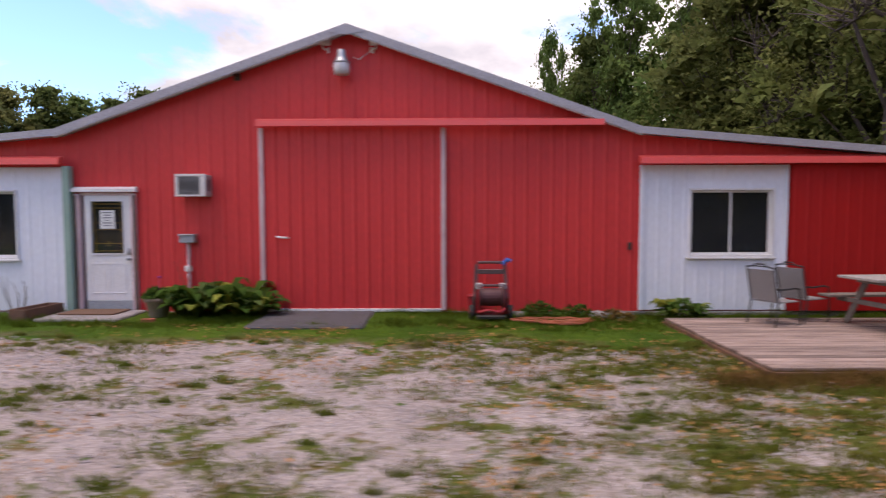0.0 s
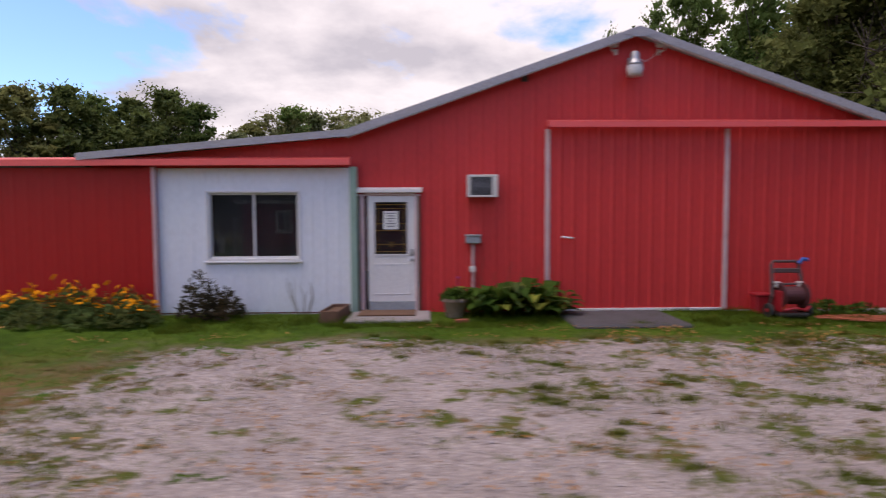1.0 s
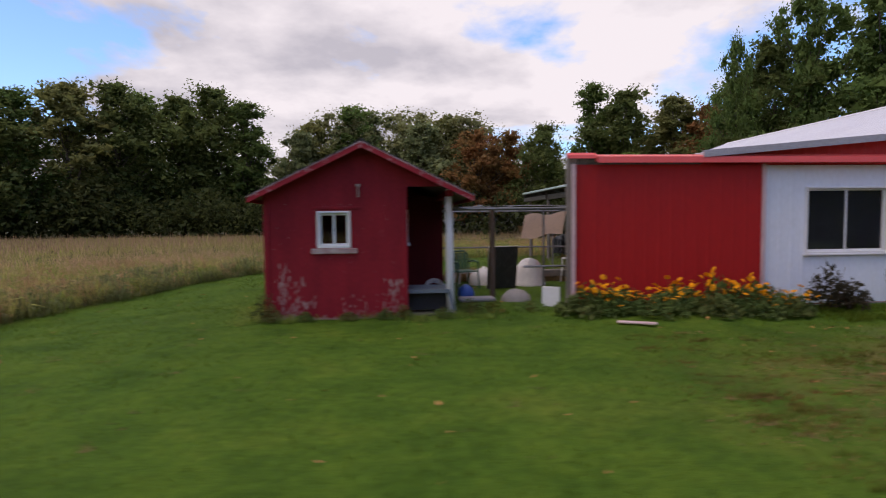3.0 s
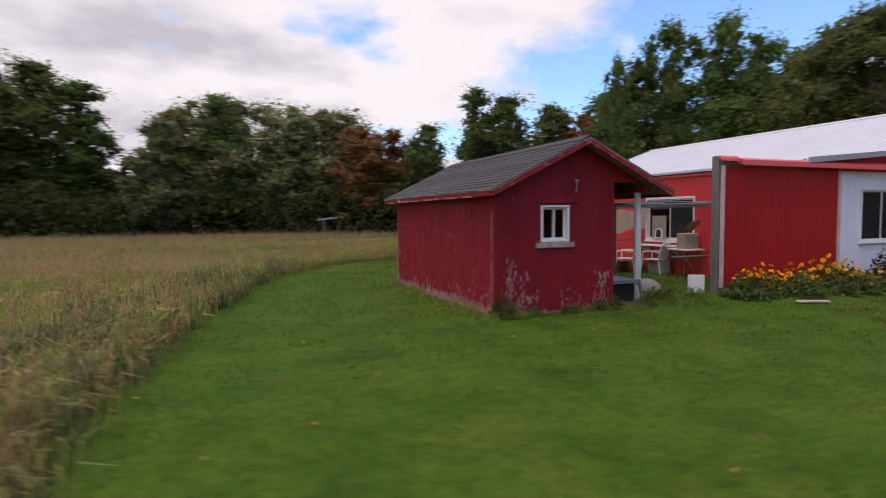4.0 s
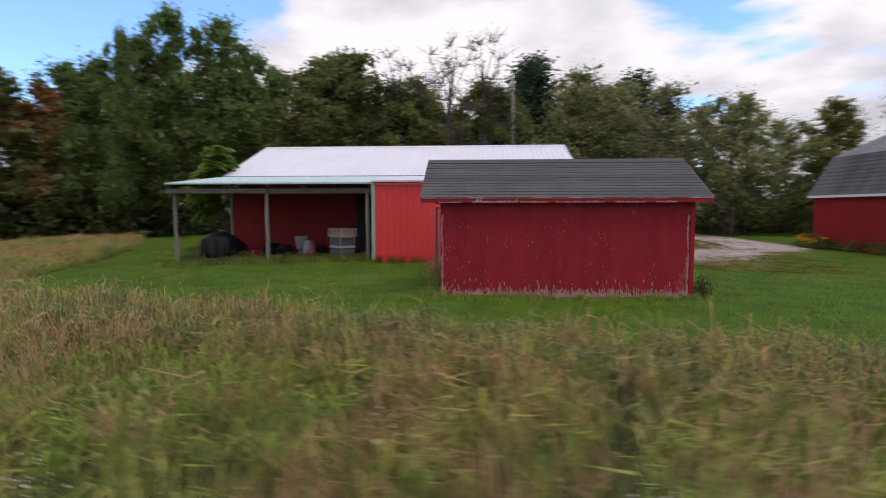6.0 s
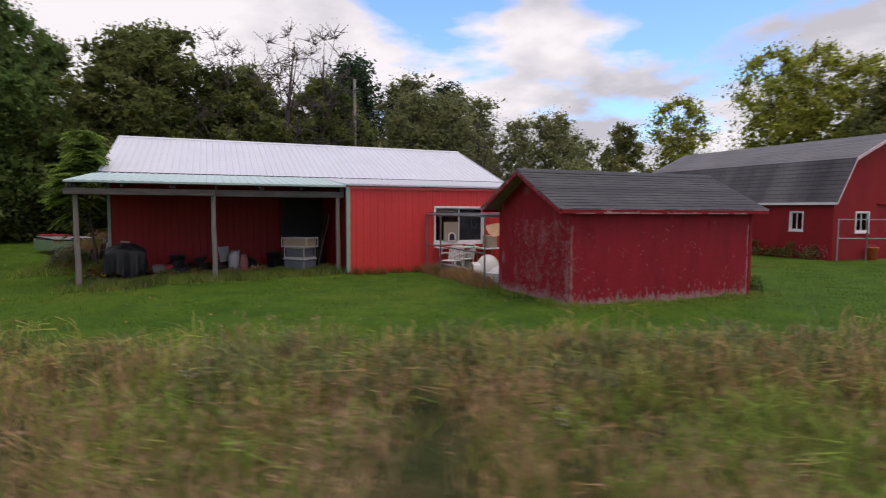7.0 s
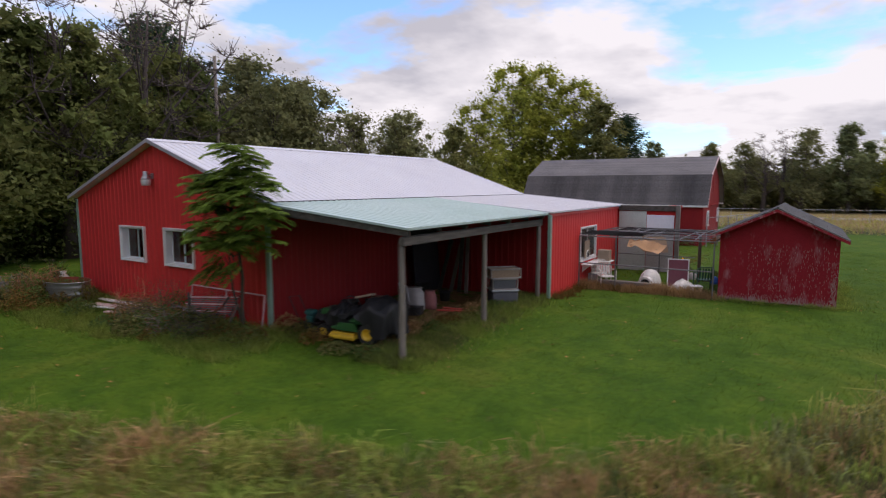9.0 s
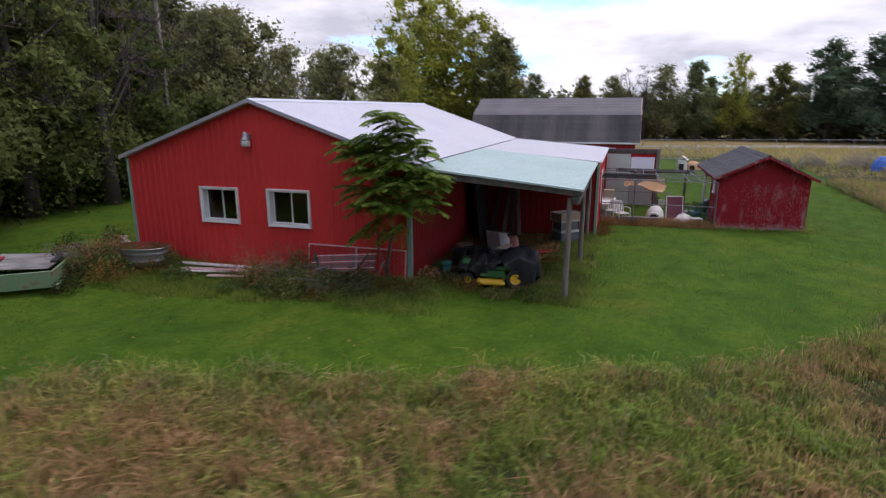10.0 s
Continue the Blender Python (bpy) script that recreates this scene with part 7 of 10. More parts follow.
lat = thing("lattice_box", "beige box with a white cross lattice on the pen's shelf", "box", at=(-11.37, 12.72, 0.57))
part("shelf", Shape().box(-0.3, -0.32, -0.04, 0.27, 0.4, 0.0, 0.006), WHITE, lat)
part("body", Shape().box(-0.22, -0.15, 0.002, 0.22, 0.17, 0.4, 0.012), TAN_BOARD, lat)
for k in range(3):
    for j in range(2):
        x0, z0 = -0.2 + 0.135 * k, 0.02 + 0.18 * j
        part("lattice_bar", Shape().tube([(x0, -0.162, z0), (x0 + 0.13, -0.162, z0 + 0.17)], 0.011, 5).tube([(x0, -0.166, z0 + 0.17), (x0 + 0.13, -0.166, z0)], 0.011, 5), POST_PALE, lat)
part("brace", Shape().tube([(-0.25, 0.0, -0.04), (0.2, 0.0, -0.55)], 0.014, 6).tube([(0.25, 0.35, -0.04), (0.25, 0.35, -0.7)], 0.014, 6), POST_PALE, lat)
cr = thing("cooler_box", "grey plastic box under the side window", "box", at=(-11.35, 13.75, gz(-11.35, 13.75)))
part("body", Shape().box(-0.18, -0.25, 0.0, 0.18, 0.25, 0.34, 0.02), PLAS_GREY, cr)
part("lid", Shape().box(-0.19, -0.26, 0.342, 0.19, 0.26, 0.38, 0.012), ALU, cr)
for k, (x, y, h) in enumerate(((-10.6, 9.42, 0.5), (-10.2, 9.5, 0.55), (-9.95, 9.4, 0.42))):
    weed_clump(x, y, 0.26, h, WEED if k else LEAF_OLIVE, 190, 0.05, 590 + k, "withered grey-brown plant among the yellow flowers")
single("white_bag", Shape().lathe([(0.0, 0.0), (0.2, 0.0), (0.24, 0.2), (0.2, 0.5), (0.08, 0.62), (0.12, 0.7), (0.0, 0.68)], 12, None, 1.0, 0.8), PLASTIC_WHITE, "knotted white plastic bag beside the stock tank", "bag", at=(3.0, 25.15, gz(3.0, 25.15)), smooth=True)
# weeds at the coop's foot
for k, (x, y, r_, h, mt) in enumerate(((-18.62, 9.3, 0.2, 0.5, LEAF_SHADE), (-18.5, 9.25, 0.16, 0.3, LEAF_OLIVE), (-18.0, 9.36, 0.14, 0.16, LEAF_MID), (-17.3, 9.37, 0.16, 0.14, LEAF_OLIVE), (-16.7, 9.36, 0.15, 0.2, LEAF_MID), (-16.4, 9.36, 0.16, 0.26, LEAF_DARK), (-15.75, 9.35, 0.2, 0.2, LEAF_MID), (-15.3, 9.6, 0.25, 0.3, LEAF_DARK), (-14.9, 9.75, 0.25, 0.22, WEED_GREEN), (-14.2, 9.8, 0.3, 0.2, LEAF_MID))):
    weed_clump(x, y, r_, h, mt, 200, 0.05, 560 + k, "small weeds growing along the coop's foot")
# porch of the coop
SHELTER = material("blue-grey enamel", (0.12, 0.16, 0.20), 0.5, second=(0.16, 0.18, 0.2), bump=0.05)
dh = thing("low_shelter", "low blue-grey metal shelter with a dark opening under the porch", "animal shelter", at=(-15.98, 9.98, gz(-15.9, 9.9) + 0.08), rz=0)
part("shell", Shape().prism([(-0.42, 0.0), (-0.42, 0.3), (-0.36, 0.36), (0.36, 0.36), (0.46, 0.0), (0.4, 0.0), (0.32, 0.3), (-0.36, 0.3), (-0.36, 0.0)], "y", -0.35, 0.4), SHELTER, dh)
part("opening", Shape().box(-0.35, -0.2, 0.0, 0.33, -0.17, 0.29), DARK_IN, dh)
ring = thing("white_basin", "round white basin resting on the low shelter", "basin", at=(-15.85, 10.3, gz(-15.9, 9.9) + 0.44))
part("rim", Shape().lathe([(0.11, 0.0), (0.15, 0.02), (0.17, 0.07), (0.155, 0.075), (0.13, 0.03), (0.11, 0.02)], 18, pose(0, 0, -0.06, 55)), POST_PALE, ring, smooth=True)

# ---------------------------------------------------------------- under the lean-to
mow = thing("riding_mower", "green and yellow riding mower under a black cover", "mower", at=(-8.62, 23.75, gz(-8.62, 23.75)), rz=6)
mow.scale = (1.1, 1.05, 1.08)
for x, y, r, wd in ((-0.58, 0.38, 0.24, 0.2), (-0.58, -0.38, 0.24, 0.2), (0.62, 0.36, 0.17, 0.14), (0.62, -0.36, 0.17, 0.14)):
    w_ = part("wheel", Shape().lathe([(r * 0.55, -wd / 2), (r * 0.92, -wd / 2), (r, -wd / 4), (r, wd / 4), (r * 0.92, wd / 2), (r * 0.55, wd / 2)], 22, pose(x, y, r, 90)), RUBBER, mow)
    part("rim", Shape().lathe([(0.0, -wd * 0.3), (r * 0.3, -wd * 0.34), (r * 0.5, -wd * 0.52), (r * 0.57, -wd * 0.5), (r * 0.57, wd * 0.5), (r * 0.5, wd * 0.52), (r * 0.3, wd * 0.34), (0.0, wd * 0.3)], 20, pose(x, y, r, 90)), YELLOW, w_, "yellow wheel rim")
part("mower_deck", Shape().box(-0.3, -0.55, 0.08, 0.38, 0.55, 0.24, 0.06), YELLOW, mow, "yellow mower deck")
part("foot_deck", Shape().box(-0.22, 0.2, 0.3, 0.3, 0.56, 0.37, 0.03), MOWER_GREEN, mow)
part("hood", Shape().box(0.12, -0.27, 0.34, 0.86, 0.27, 0.66, 0.09), MOWER_GREEN, mow, "green mower hood")
part("fender", Shape().box(-0.85, -0.44, 0.42, -0.05, 0.44, 0.55, 0.06), MOWER_GREEN, mow)
part("chassis", Shape().box(-0.8, -0.2, 0.2, 0.8, 0.2, 0.36, 0.02), BLACK, mow)
part("seat", Shape().box(-0.7, -0.22, 0.55, -0.3, 0.22, 0.63, 0.03).box(-0.75, -0.22, 0.6, -0.66, 0.22, 0.92, 0.03), BLACK, mow)
part("steering_wheel", Shape().tube([(0.05 + 0.16 * math.cos(a) * 0.8, 0.16 * math.sin(a), 0.85 + 0.1 * math.cos(a)) for a in np.linspace(0, 2 * math.pi, 15)], 0.014, 6).tube([(0.14, 0, 0.6), (0.05, 0, 0.85)], 0.018, 6), BLACK, mow)


def draped(x0, x1, y0, y1, top, hem, seed, n=34):
    """A cloth cover: it lies on a line of heights, then hangs in folds to an uneven hem."""
    s = Shape()
    vs = []
    cx, cy, hx, hy = (x0 + x1) / 2, (y0 + y1) / 2, (x1 - x0) / 2, (y1 - y0) / 2
    for i in range(n + 1):
        for j in range(n + 1):
            u, v = i / n * 2 - 1, j / n * 2 - 1
            e = max(abs(u), abs(v), 1e-6)
            k = min(1.0, e / 0.6) / e
            a, b = u * k, v * k
            high = top(a) - 0.2 * b * b - 0.05 * a ** 4 + 0.035 * math.sin(9 * a + 4 * b + seed) + 0.02 * math.sin(17 * a - 6 * b)
            drop = max(0.0, e - 0.6) / 0.4
            way = math.atan2(v, u)
            fold = drop * (0.11 * math.sin(9 * way + seed) + 0.05 * math.sin(23 * way))
            low = (hem(way) if callable(hem) else hem) + 0.1 * math.sin(5 * way + seed)
            vs.append((cx + a * hx * (1 + fold), cy + b * hy * (1 + fold), high + (low - high) * drop))
    idx_ = lambda i, j: i * (n + 1) + j
    return s.add(vs, [(idx_(i, j), idx_(i + 1, j), idx_(i + 1, j + 1), idx_(i, j + 1)) for i in range(n) for j in range(n)])


part("cover", draped(-1.1, 0.25, -0.5, 0.5, lambda a: 0.9 - 0.13 * a + 0.07 * math.cos(4 * a + 1.0), lambda w: 0.2 + 0.34 * max(0.0, math.sin(w)) * max(0.0, math.cos(w) + 0.8) + 0.1 * (math.cos(w) > 0.2), 1.0), TARP, mow, "black plastic cover in loose folds", True)
part("cover_flap", draped(-0.15, 0.85, -0.44, 0.44, lambda a: 0.74 - 0.06 * a + 0.06 * math.cos(5 * a), lambda w: 0.36 + 0.06 * math.cos(w), 2.4), TARP, mow, smooth=True)
part("fender_side", Shape().prism([(-0.38, 0.3), (0.16, 0.3), (0.1, 0.46), (-0.3, 0.48)], "y", 0.5, 0.56), MOWER_GREEN, mow, "green fender side")
part("grass_chute", Shape().box(-0.34, 0.5, 0.1, 0.34, 0.62, 0.2, 0.03), YELLOW, mow)
single("loose_carton", Shape().box(-0.22, -0.12, 0, 0.22, 0.12, 0.05, 0.006, pose(0, 0, 0, 8, 14)), CARTON, "flattened tan carton lying on the mower cover", "carton", at=(-8.92, 23.75, gz(-8.55, 23.75) + 1.05), rz=12)
push = thing("push_mower", "old push mower with teal engine by the corner", "mower", at=(-7.3, 23.95, gz(-7.3, 23.95)), rz=8)
part("deck", Shape().box(-0.3, -0.25, 0.08, 0.3, 0.25, 0.22, 0.04), BLACK, push)
part("engine", Shape().box(-0.14, -0.13, 0.4, 0.16, 0.13, 0.54, 0.05).box(-0.12, -0.12, 0.22, 0.12, 0.12, 0.4, 0.03), material("teal enamel", (0.02, 0.13, 0.13), 0.45), push)
part("handle", Shape().tube([(0.2, -0.18, 0.2), (0.52, -0.18, 0.82), (0.56, 0.18, 0.86), (0.2, 0.18, 0.2)], 0.014, 7), BLACK, push)
for x, y in ((-0.27, -0.28), (-0.27, 0.28), (0.27, -0.28), (0.27, 0.28)):
    part("wheel", Shape().lathe([(0.0, -0.025), (0.09, -0.025), (0.1, 0.0), (0.09, 0.025), (0.0, 0.025)], 14, pose(x, y, 0.1, 90)), RUBBER, push)


def crate(x, y, z, w, d, h, mat, label, rz=0):
    ob = thing("wire_crate", label, "crate", "stacked crates under the lean-to", at=(x, y, z), rz=rz)
    part("liner", Shape().box(-w / 2 + 0.03, -d / 2 + 0.03, 0.02, w / 2 - 0.03, d / 2 - 0.03, h - 0.03, 0.01), mat, ob)
    for sx in (-1, 1):
        for sy in (-1, 1):
            part("corner_post", Shape().box(sx * w / 2 - 0.014, sy * d / 2 - 0.014, 0.0, sx * w / 2 + 0.014, sy * d / 2 + 0.014, h, 0.004), POST_PALE, ob)
    for z_ in (0.02, h - 0.02):
        for sy in (-1, 1):
            part("rail", Shape().box(-w / 2 + 0.021, sy * d / 2 - 0.012, z_ - 0.018, w / 2 - 0.021, sy * d / 2 + 0.012, z_ + 0.018, 0.003), POST_PALE, ob)
        for sx in (-1, 1):
            part("rail", Shape().box(sx * w / 2 - 0.012, -d / 2 + 0.021, z_ - 0.018, sx * w / 2 + 0.012, d / 2 - 0.021, z_ + 0.018, 0.003), POST_PALE, ob)
    return ob


zc = gz(-10.1, 18.75)
bin_ = thing("storage_bin", "blue-grey plastic bin at the foot of the crate stack", "bin", at=(-10.1, 18.75, zc), rz=42)
part("body", Shape().box(-0.4, -0.3, 0.0, 0.4, 0.3, 0.42, 0.04), GREY_COVER, bin_)
part("lid", Shape().box(-0.42, -0.32, 0.422, 0.42, 0.32, 0.47, 0.015), ALU, bin_)
crate(-10.1, 18.75, zc + 0.472, 0.76, 0.54, 0.34, GREY_COVER, "white-framed wire crate on a plastic bin", 42)
crate(-10.1, 18.75, zc + 0.815, 0.92, 0.6, 0.3, CARTON, "white-framed crate with cardboard sides on top of the stack", 45)
for k, (x, y, tilt, ln, mat) in enumerate(((-8.3, 17.55, 14, 1.9, TIMBER), (-8.0, 17.5, 9, 2.1, TIMBER_DARK), (-7.7, 17.55, 17, 1.7, TIMBER), (-7.2, 17.5, 12, 1.8, TIMBER_DARK))):
    single("leaning_board", Shape().box(-0.07, -0.02, 0, 0.07, 0.02, ln, 0.005, pose(0, 0.35, 0, tilt, 6 - 5 * k)), mat, "old board leaning against the dark wall", "board", "leaning boards", at=(x, y, gz(x, y)))
for k, (x, y, w, h, mat, lab) in enumerate(((-8.1, 20.6, 0.29, 0.66, PLAS_GREY, "pale grey feed sack standing under the lean-to"), (-8.5, 20.35, 0.18, 0.55, material("faded pink sack", (0.42, 0.16, 0.16), 0.7, bump=0.2), "faded pink feed sack standing under the lean-to"))):
    s = Shape().lathe([(0.0, 0.0), (w, 0.0), (w * 1.1, h * 0.3), (w, h * 0.75), (w * 0.7, h * 0.95), (w * 0.85, h), (0.0, h * 0.96)], 12, None, 1.2, 0.7)
    rr = random.Random(90 + k)
    s.v = [(a * rr.uniform(0.9, 1.1), b * rr.uniform(0.9, 1.1), c) for a, b, c in s.v]
    single("feed_sack", s, mat, lab, "sack", at=(x, y, gz(x, y)), smooth=True)
for k in range(4):
    single("red_plank", Shape().box(-0.55, -0.04, 0, 0.55, 0.04, 0.035, 0.005), RED_TRIM if k % 2 else BRICK, "red painted plank lying under the lean-to", "plank", "red planks", at=(-9.55, 20.2 + 0.13 * k, gz(-9.55, 20.4) + 0.05 + 0.045 * (k % 2)), rz=8 + 4 * k)
rr = random.Random(17)
for k in range(9):
    x, y = rr.uniform(-8.6, -7.0), rr.uniform(20.6, 22.6)
    w, d, h = rr.uniform(0.12, 0.28), rr.uniform(0.1, 0.2), rr.uniform(0.1, 0.32)
    m_ = rr.choice([CARTON, BLACK, PLAS_GREY, PLASTIC_RED, TIMBER, BLACK, WHITE])
    single("old_box", Shape().box(-w, -d, 0, w, d, h, 0.015).box(-w * 1.04, -d * 1.04, h * 0.9, w * 1.04, d * 1.04, h * 1.02, 0.006), m_, "small old box among clutter under the lean-to", "box", "clutter boxes", at=(x, y, gz(x, y)), rz=rr.uniform(0, 90))
for k, (x, y, w_, h_, mt, words) in enumerate(((-8.3, 22.6, 0.3, 0.28, PLASTIC_RED, "red plastic crate among the lean-to clutter"), (-7.9, 21.8, 0.5, 0.12, CARTON, "flattened tan carton among the lean-to clutter"), (-8.2, 20.4, 0.24, 0.36, PLASTIC_RED, "faded red fuel can under the lean-to"), (-7.6, 22.9, 0.36, 0.2, PLAS_GREY, "grey plastic tub under the lean-to"))):
    ob = thing("storage_tub" if k % 2 else "crate", words, "container", at=(x, y, gz(x, y)), rz=25 * k)
    part("body", Shape().prism([(-w_ / 2, 0.0), (w_ / 2, 0.0), (w_ * 0.56, h_), (-w_ * 0.56, h_)], "y", -w_ * 0.4, w_ * 0.4), mt, ob)
    part("rim", Shape().box(-w_ * 0.6, -w_ * 0.44, h_ + 0.001, w_ * 0.6, w_ * 0.44, h_ + 0.025, 0.008), mt, ob)
single("grey_panel", Shape().box(-0.02, -0.3, 0, 0.02, 0.3, 0.5, 0.005, pose(0, 0, 0, 0, 10)), PLAS_GREY, "grey board standing among the clutter under the lean-to", "board", at=(-8.0, 20.9, gz(-8.0, 20.9) + 0.3), rz=60)
single("dark_panel", Shape().box(-0.02, -0.75, 0, 0.02, 0.75, 2.35, 0.005, pose(0, 0, 0, 0, 5)), SCREEN, "tall dark grey sheet leaning in the lean-to's inner corner", "panel", at=(-7.0, 18.2, gz(-7.0, 18.2)))
for k, (x, y, r, h) in enumerate(((-7.4, 21.7, 0.2, 0.42), (-7.2, 22.4, 0.24, 0.5), (-8.3, 19.2, 0.18, 0.3), (-7.5, 19.3, 0.26, 0.5), (-8.4, 21.6, 0.2, 0.34))):
    tub_ = thing("black_tub", "black plastic tub among the clutter under the lean-to", "tub", "tubs under the lean-to", at=(x, y, gz(x, y)), rz=50 * k)
    part("body", Shape().lathe([(0.0, 0.0), (r * 0.8, 0.0), (r * 0.97, h * 0.95), (r * 1.08, h * 0.96), (r * 1.08, h), (r * 0.93, h), (r * 0.76, 0.04), (0.0, 0.04)], 18), RUBBER, tub_, smooth=True)
    part("handle", Shape().tube([(r * math.cos(a), 0.0, h * 0.9 + 0.16 * math.sin(a)) for a in np.linspace(0, math.pi, 9)], 0.007, 5), BLACK, tub_)
for k, (x, y, rz) in enumerate(((-8.25, 22.3, 20), (-7.8, 20.3, 70))):
    single("scrap_bag", draped(-0.4, 0.4, -0.3, 0.3, lambda a: 0.32 + 0.1 * math.cos(3 * a + k), 0.0, 3.0 + k, 16), TARP, "slumped black bag of scrap under the lean-to", "bag", "scrap bags", at=(x, y, gz(x, y)), rz=rz, smooth=True)
for k, (y, x, h) in enumerate(((17.9, -10.1, 0.3), (18.6, -9.9, 0.32), (19.3, -10.2, 0.28), (20.0, -9.8, 0.34), (20.8, -10.2, 0.3), (21.7, -10.0, 0.33), (22.5, -10.1, 0.36), (22.6, -9.5, 0.3), (24.5, -7.5, 0.45), (24.6, -8.1, 0.35), (24.7, -9.7, 0.3), (24.4, -6.9, 0.5), (24.8, -8.9, 0.22))):
    weed_clump(x, y, 0.42, h, (LEAF_OLIVE, WEED, LEAF_MID, GRASS_BROWN)[k % 4], 240, 0.09, 330 + k, "rough weeds along the open side of the lean-to")

# ---------------------------------------------------------------- behind the rear wall
tank = thing("stock_tank", "oval galvanised stock tank with rusty red inside", "stock tank", at=(2.0, 25.5, gz(2.0, 25.5)), rz=6)
part("shell", Shape().lathe([(0.0, 0.02), (0.78, 0.02), (0.8, 0.0), (0.84, 0.2), (0.855, 0.22), (0.84, 0.24), (0.86, 0.42), (0.875, 0.44), (0.86, 0.46), (0.88, 0.58), (0.91, 0.6), (0.88, 0.615)], 28, None, 1.0, 0.62), GALV, tank, smooth=True)
part("liner", Shape().lathe([(0.875, 0.612), (0.85, 0.5), (0.82, 0.25), (0.0, 0.22)], 28, None, 1.0, 0.62), RUST, tank, "rust red inside", True)
for k, (x, y, w, ln, rz) in enumerate(((-0.4, 24.9, 0.1, 1.5, 3), (-0.75, 25.12, 0.12, 1.45, 9), (-0.2, 25.28, 0.1, 1.2, 15), (-1.2, 25.4, 0.09, 0.8, 12))):
    single("white_plank", Shape().box(-ln, -w, 0, ln, w, 0.04, 0.006), PINK_TRIM if k % 2 else WHITE, "weathered white plank lying by the wall", "plank", "white planks by the wall", at=(x, y, gz(x, y) + 0.16 - 0.03 * k), rz=rz)
gate = thing("leaning_gate", "old white-framed wire gate leaning on the wall", "gate", at=(-4.8, 24.72, gz(-4.8, 24.72)))
m_ = pose(0, 0, 0, 8)
for q in ((-1.53, 0.0, -1.495, 0.92), (1.495, 0.0, 1.53, 0.92), (-1.494, 0.885, 1.494, 0.92), (-1.494, 0.0, 1.494, 0.035), (-0.02, 0.036, 0.02, 0.884)):
    part("rail", Shape().box(q[0], -0.016, q[1], q[2], 0.016, q[3], 0.004, m_), PINK_TRIM, gate)
part("wire", wire_mesh(-1.49, 1.49, 0.04, 0.88, lambda a, b: tuple(m_ @ Vector((a, 0, b))), 0.1, 0.002), GALV, gate)
scrap = thing("scrap_rack", "grey slatted metal rack thrown on the heap", "rack", at=(-4.6, 25.12, gz(-4.6, 25.12) + 0.32), rz=4)
m_ = pose(0, 0, 0, 38, 5)
for k in range(8):
    part("slat", Shape().box(-0.98 + 0.03 * (k % 3), 0.0, 0.068 * k, 0.98 - 0.04 * (k % 2), 0.018, 0.068 * k + 0.032, 0.004, m_), PINK_TRIM if k % 3 == 1 else PIPE, scrap)
for x in (-0.92, -0.3, 0.35, 0.92):
    part("upright", Shape().box(x - 0.018, -0.03, -0.04, x + 0.018, -0.002, 0.56, 0.004, m_), IRON, scrap)
cage = thing("wire_cage", "bent wire cage tangled in the heap by the wall", "cage", at=(-3.9, 25.2, gz(-3.9, 25.2) + 0.1), rz=-12)
for k in range(5):
    part("hoop", Shape().tube([(-0.45 + 0.2 * k, 0.05, 0.0), (-0.5 + 0.22 * k, 0.12, 0.34 + 0.05 * (k % 2)), (-0.3 + 0.2 * k, 0.2, 0.42), (-0.15 + 0.2 * k, 0.22, 0.1)], 0.008, 5), PIPE, cage)
part("long_wire", Shape().tube([(-0.6, 0.1, 0.3), (0.0, 0.18, 0.4), (0.7, 0.15, 0.28)], 0.008, 5).tube([(-0.6, 0.1, 0.12), (0.1, 0.2, 0.16), (0.7, 0.2, 0.1)], 0.008, 5), PIPE, cage)
for k, (x, y, x1, z0, z1, mt) in enumerate(((-4.4, 25.35, -5.5, 0.1, 0.72, RUST), (-5.55, 25.2, -5.85, 0.05, 0.75, TIMBER), (-4.0, 25.15, -3.7, 0.05, 0.85, TIMBER_DARK), (-3.2, 25.3, -4.2, 0.1, 0.55, TIMBER), (-5.2, 25.4, -4.3, 0.1, 0.45, TIMBER_DARK), (-4.9, 25.05, -5.3, 0.3, 0.85, IRON))):
    d_ = Vector((x1 - x, -0.15, z1 - z0))
    single("old_timber", Shape().box(-0.035, -0.02, 0, 0.035, 0.02, d_.length, 0.005, d_.to_track_quat("Z", "Y").to_matrix().to_4x4()), mt, "old timber thrown on the heap by the wall", "timber", "heap of timbers", at=(x, y, gz(x, y) + z0 - 0.05))
junk = thing("truck_topper", "derelict green and white truck topper lying in weeds", "truck topper", at=(3.95, 27.65, gz(3.95, 27.65) + 0.02), rz=-51)
junk.scale = (1.15, 1.15, 1.15)
part("side_panel", Shape().prism([(-1.1, 0.05), (1.1, 0.0), (1.12, 0.34), (-1.08, 0.42)], "y", -0.8, -0.75), JUNK_GREEN, junk, "faded green side panel")
part("side_panel", Shape().prism([(-1.1, 0.05), (1.1, 0.0), (1.12, 0.44), (-1.08, 0.5)], "y", 0.75, 0.8), JUNK_GREEN, junk)
part("end_panel", Shape().box(-1.12, -0.745, 0.04, -1.07, 0.745, 0.44, 0.01), JUNK_GREEN, junk)
part("end_panel", Shape().box(1.07, -0.745, 0.0, 1.12, 0.745, 0.36, 0.01), JUNK_GREEN, junk)
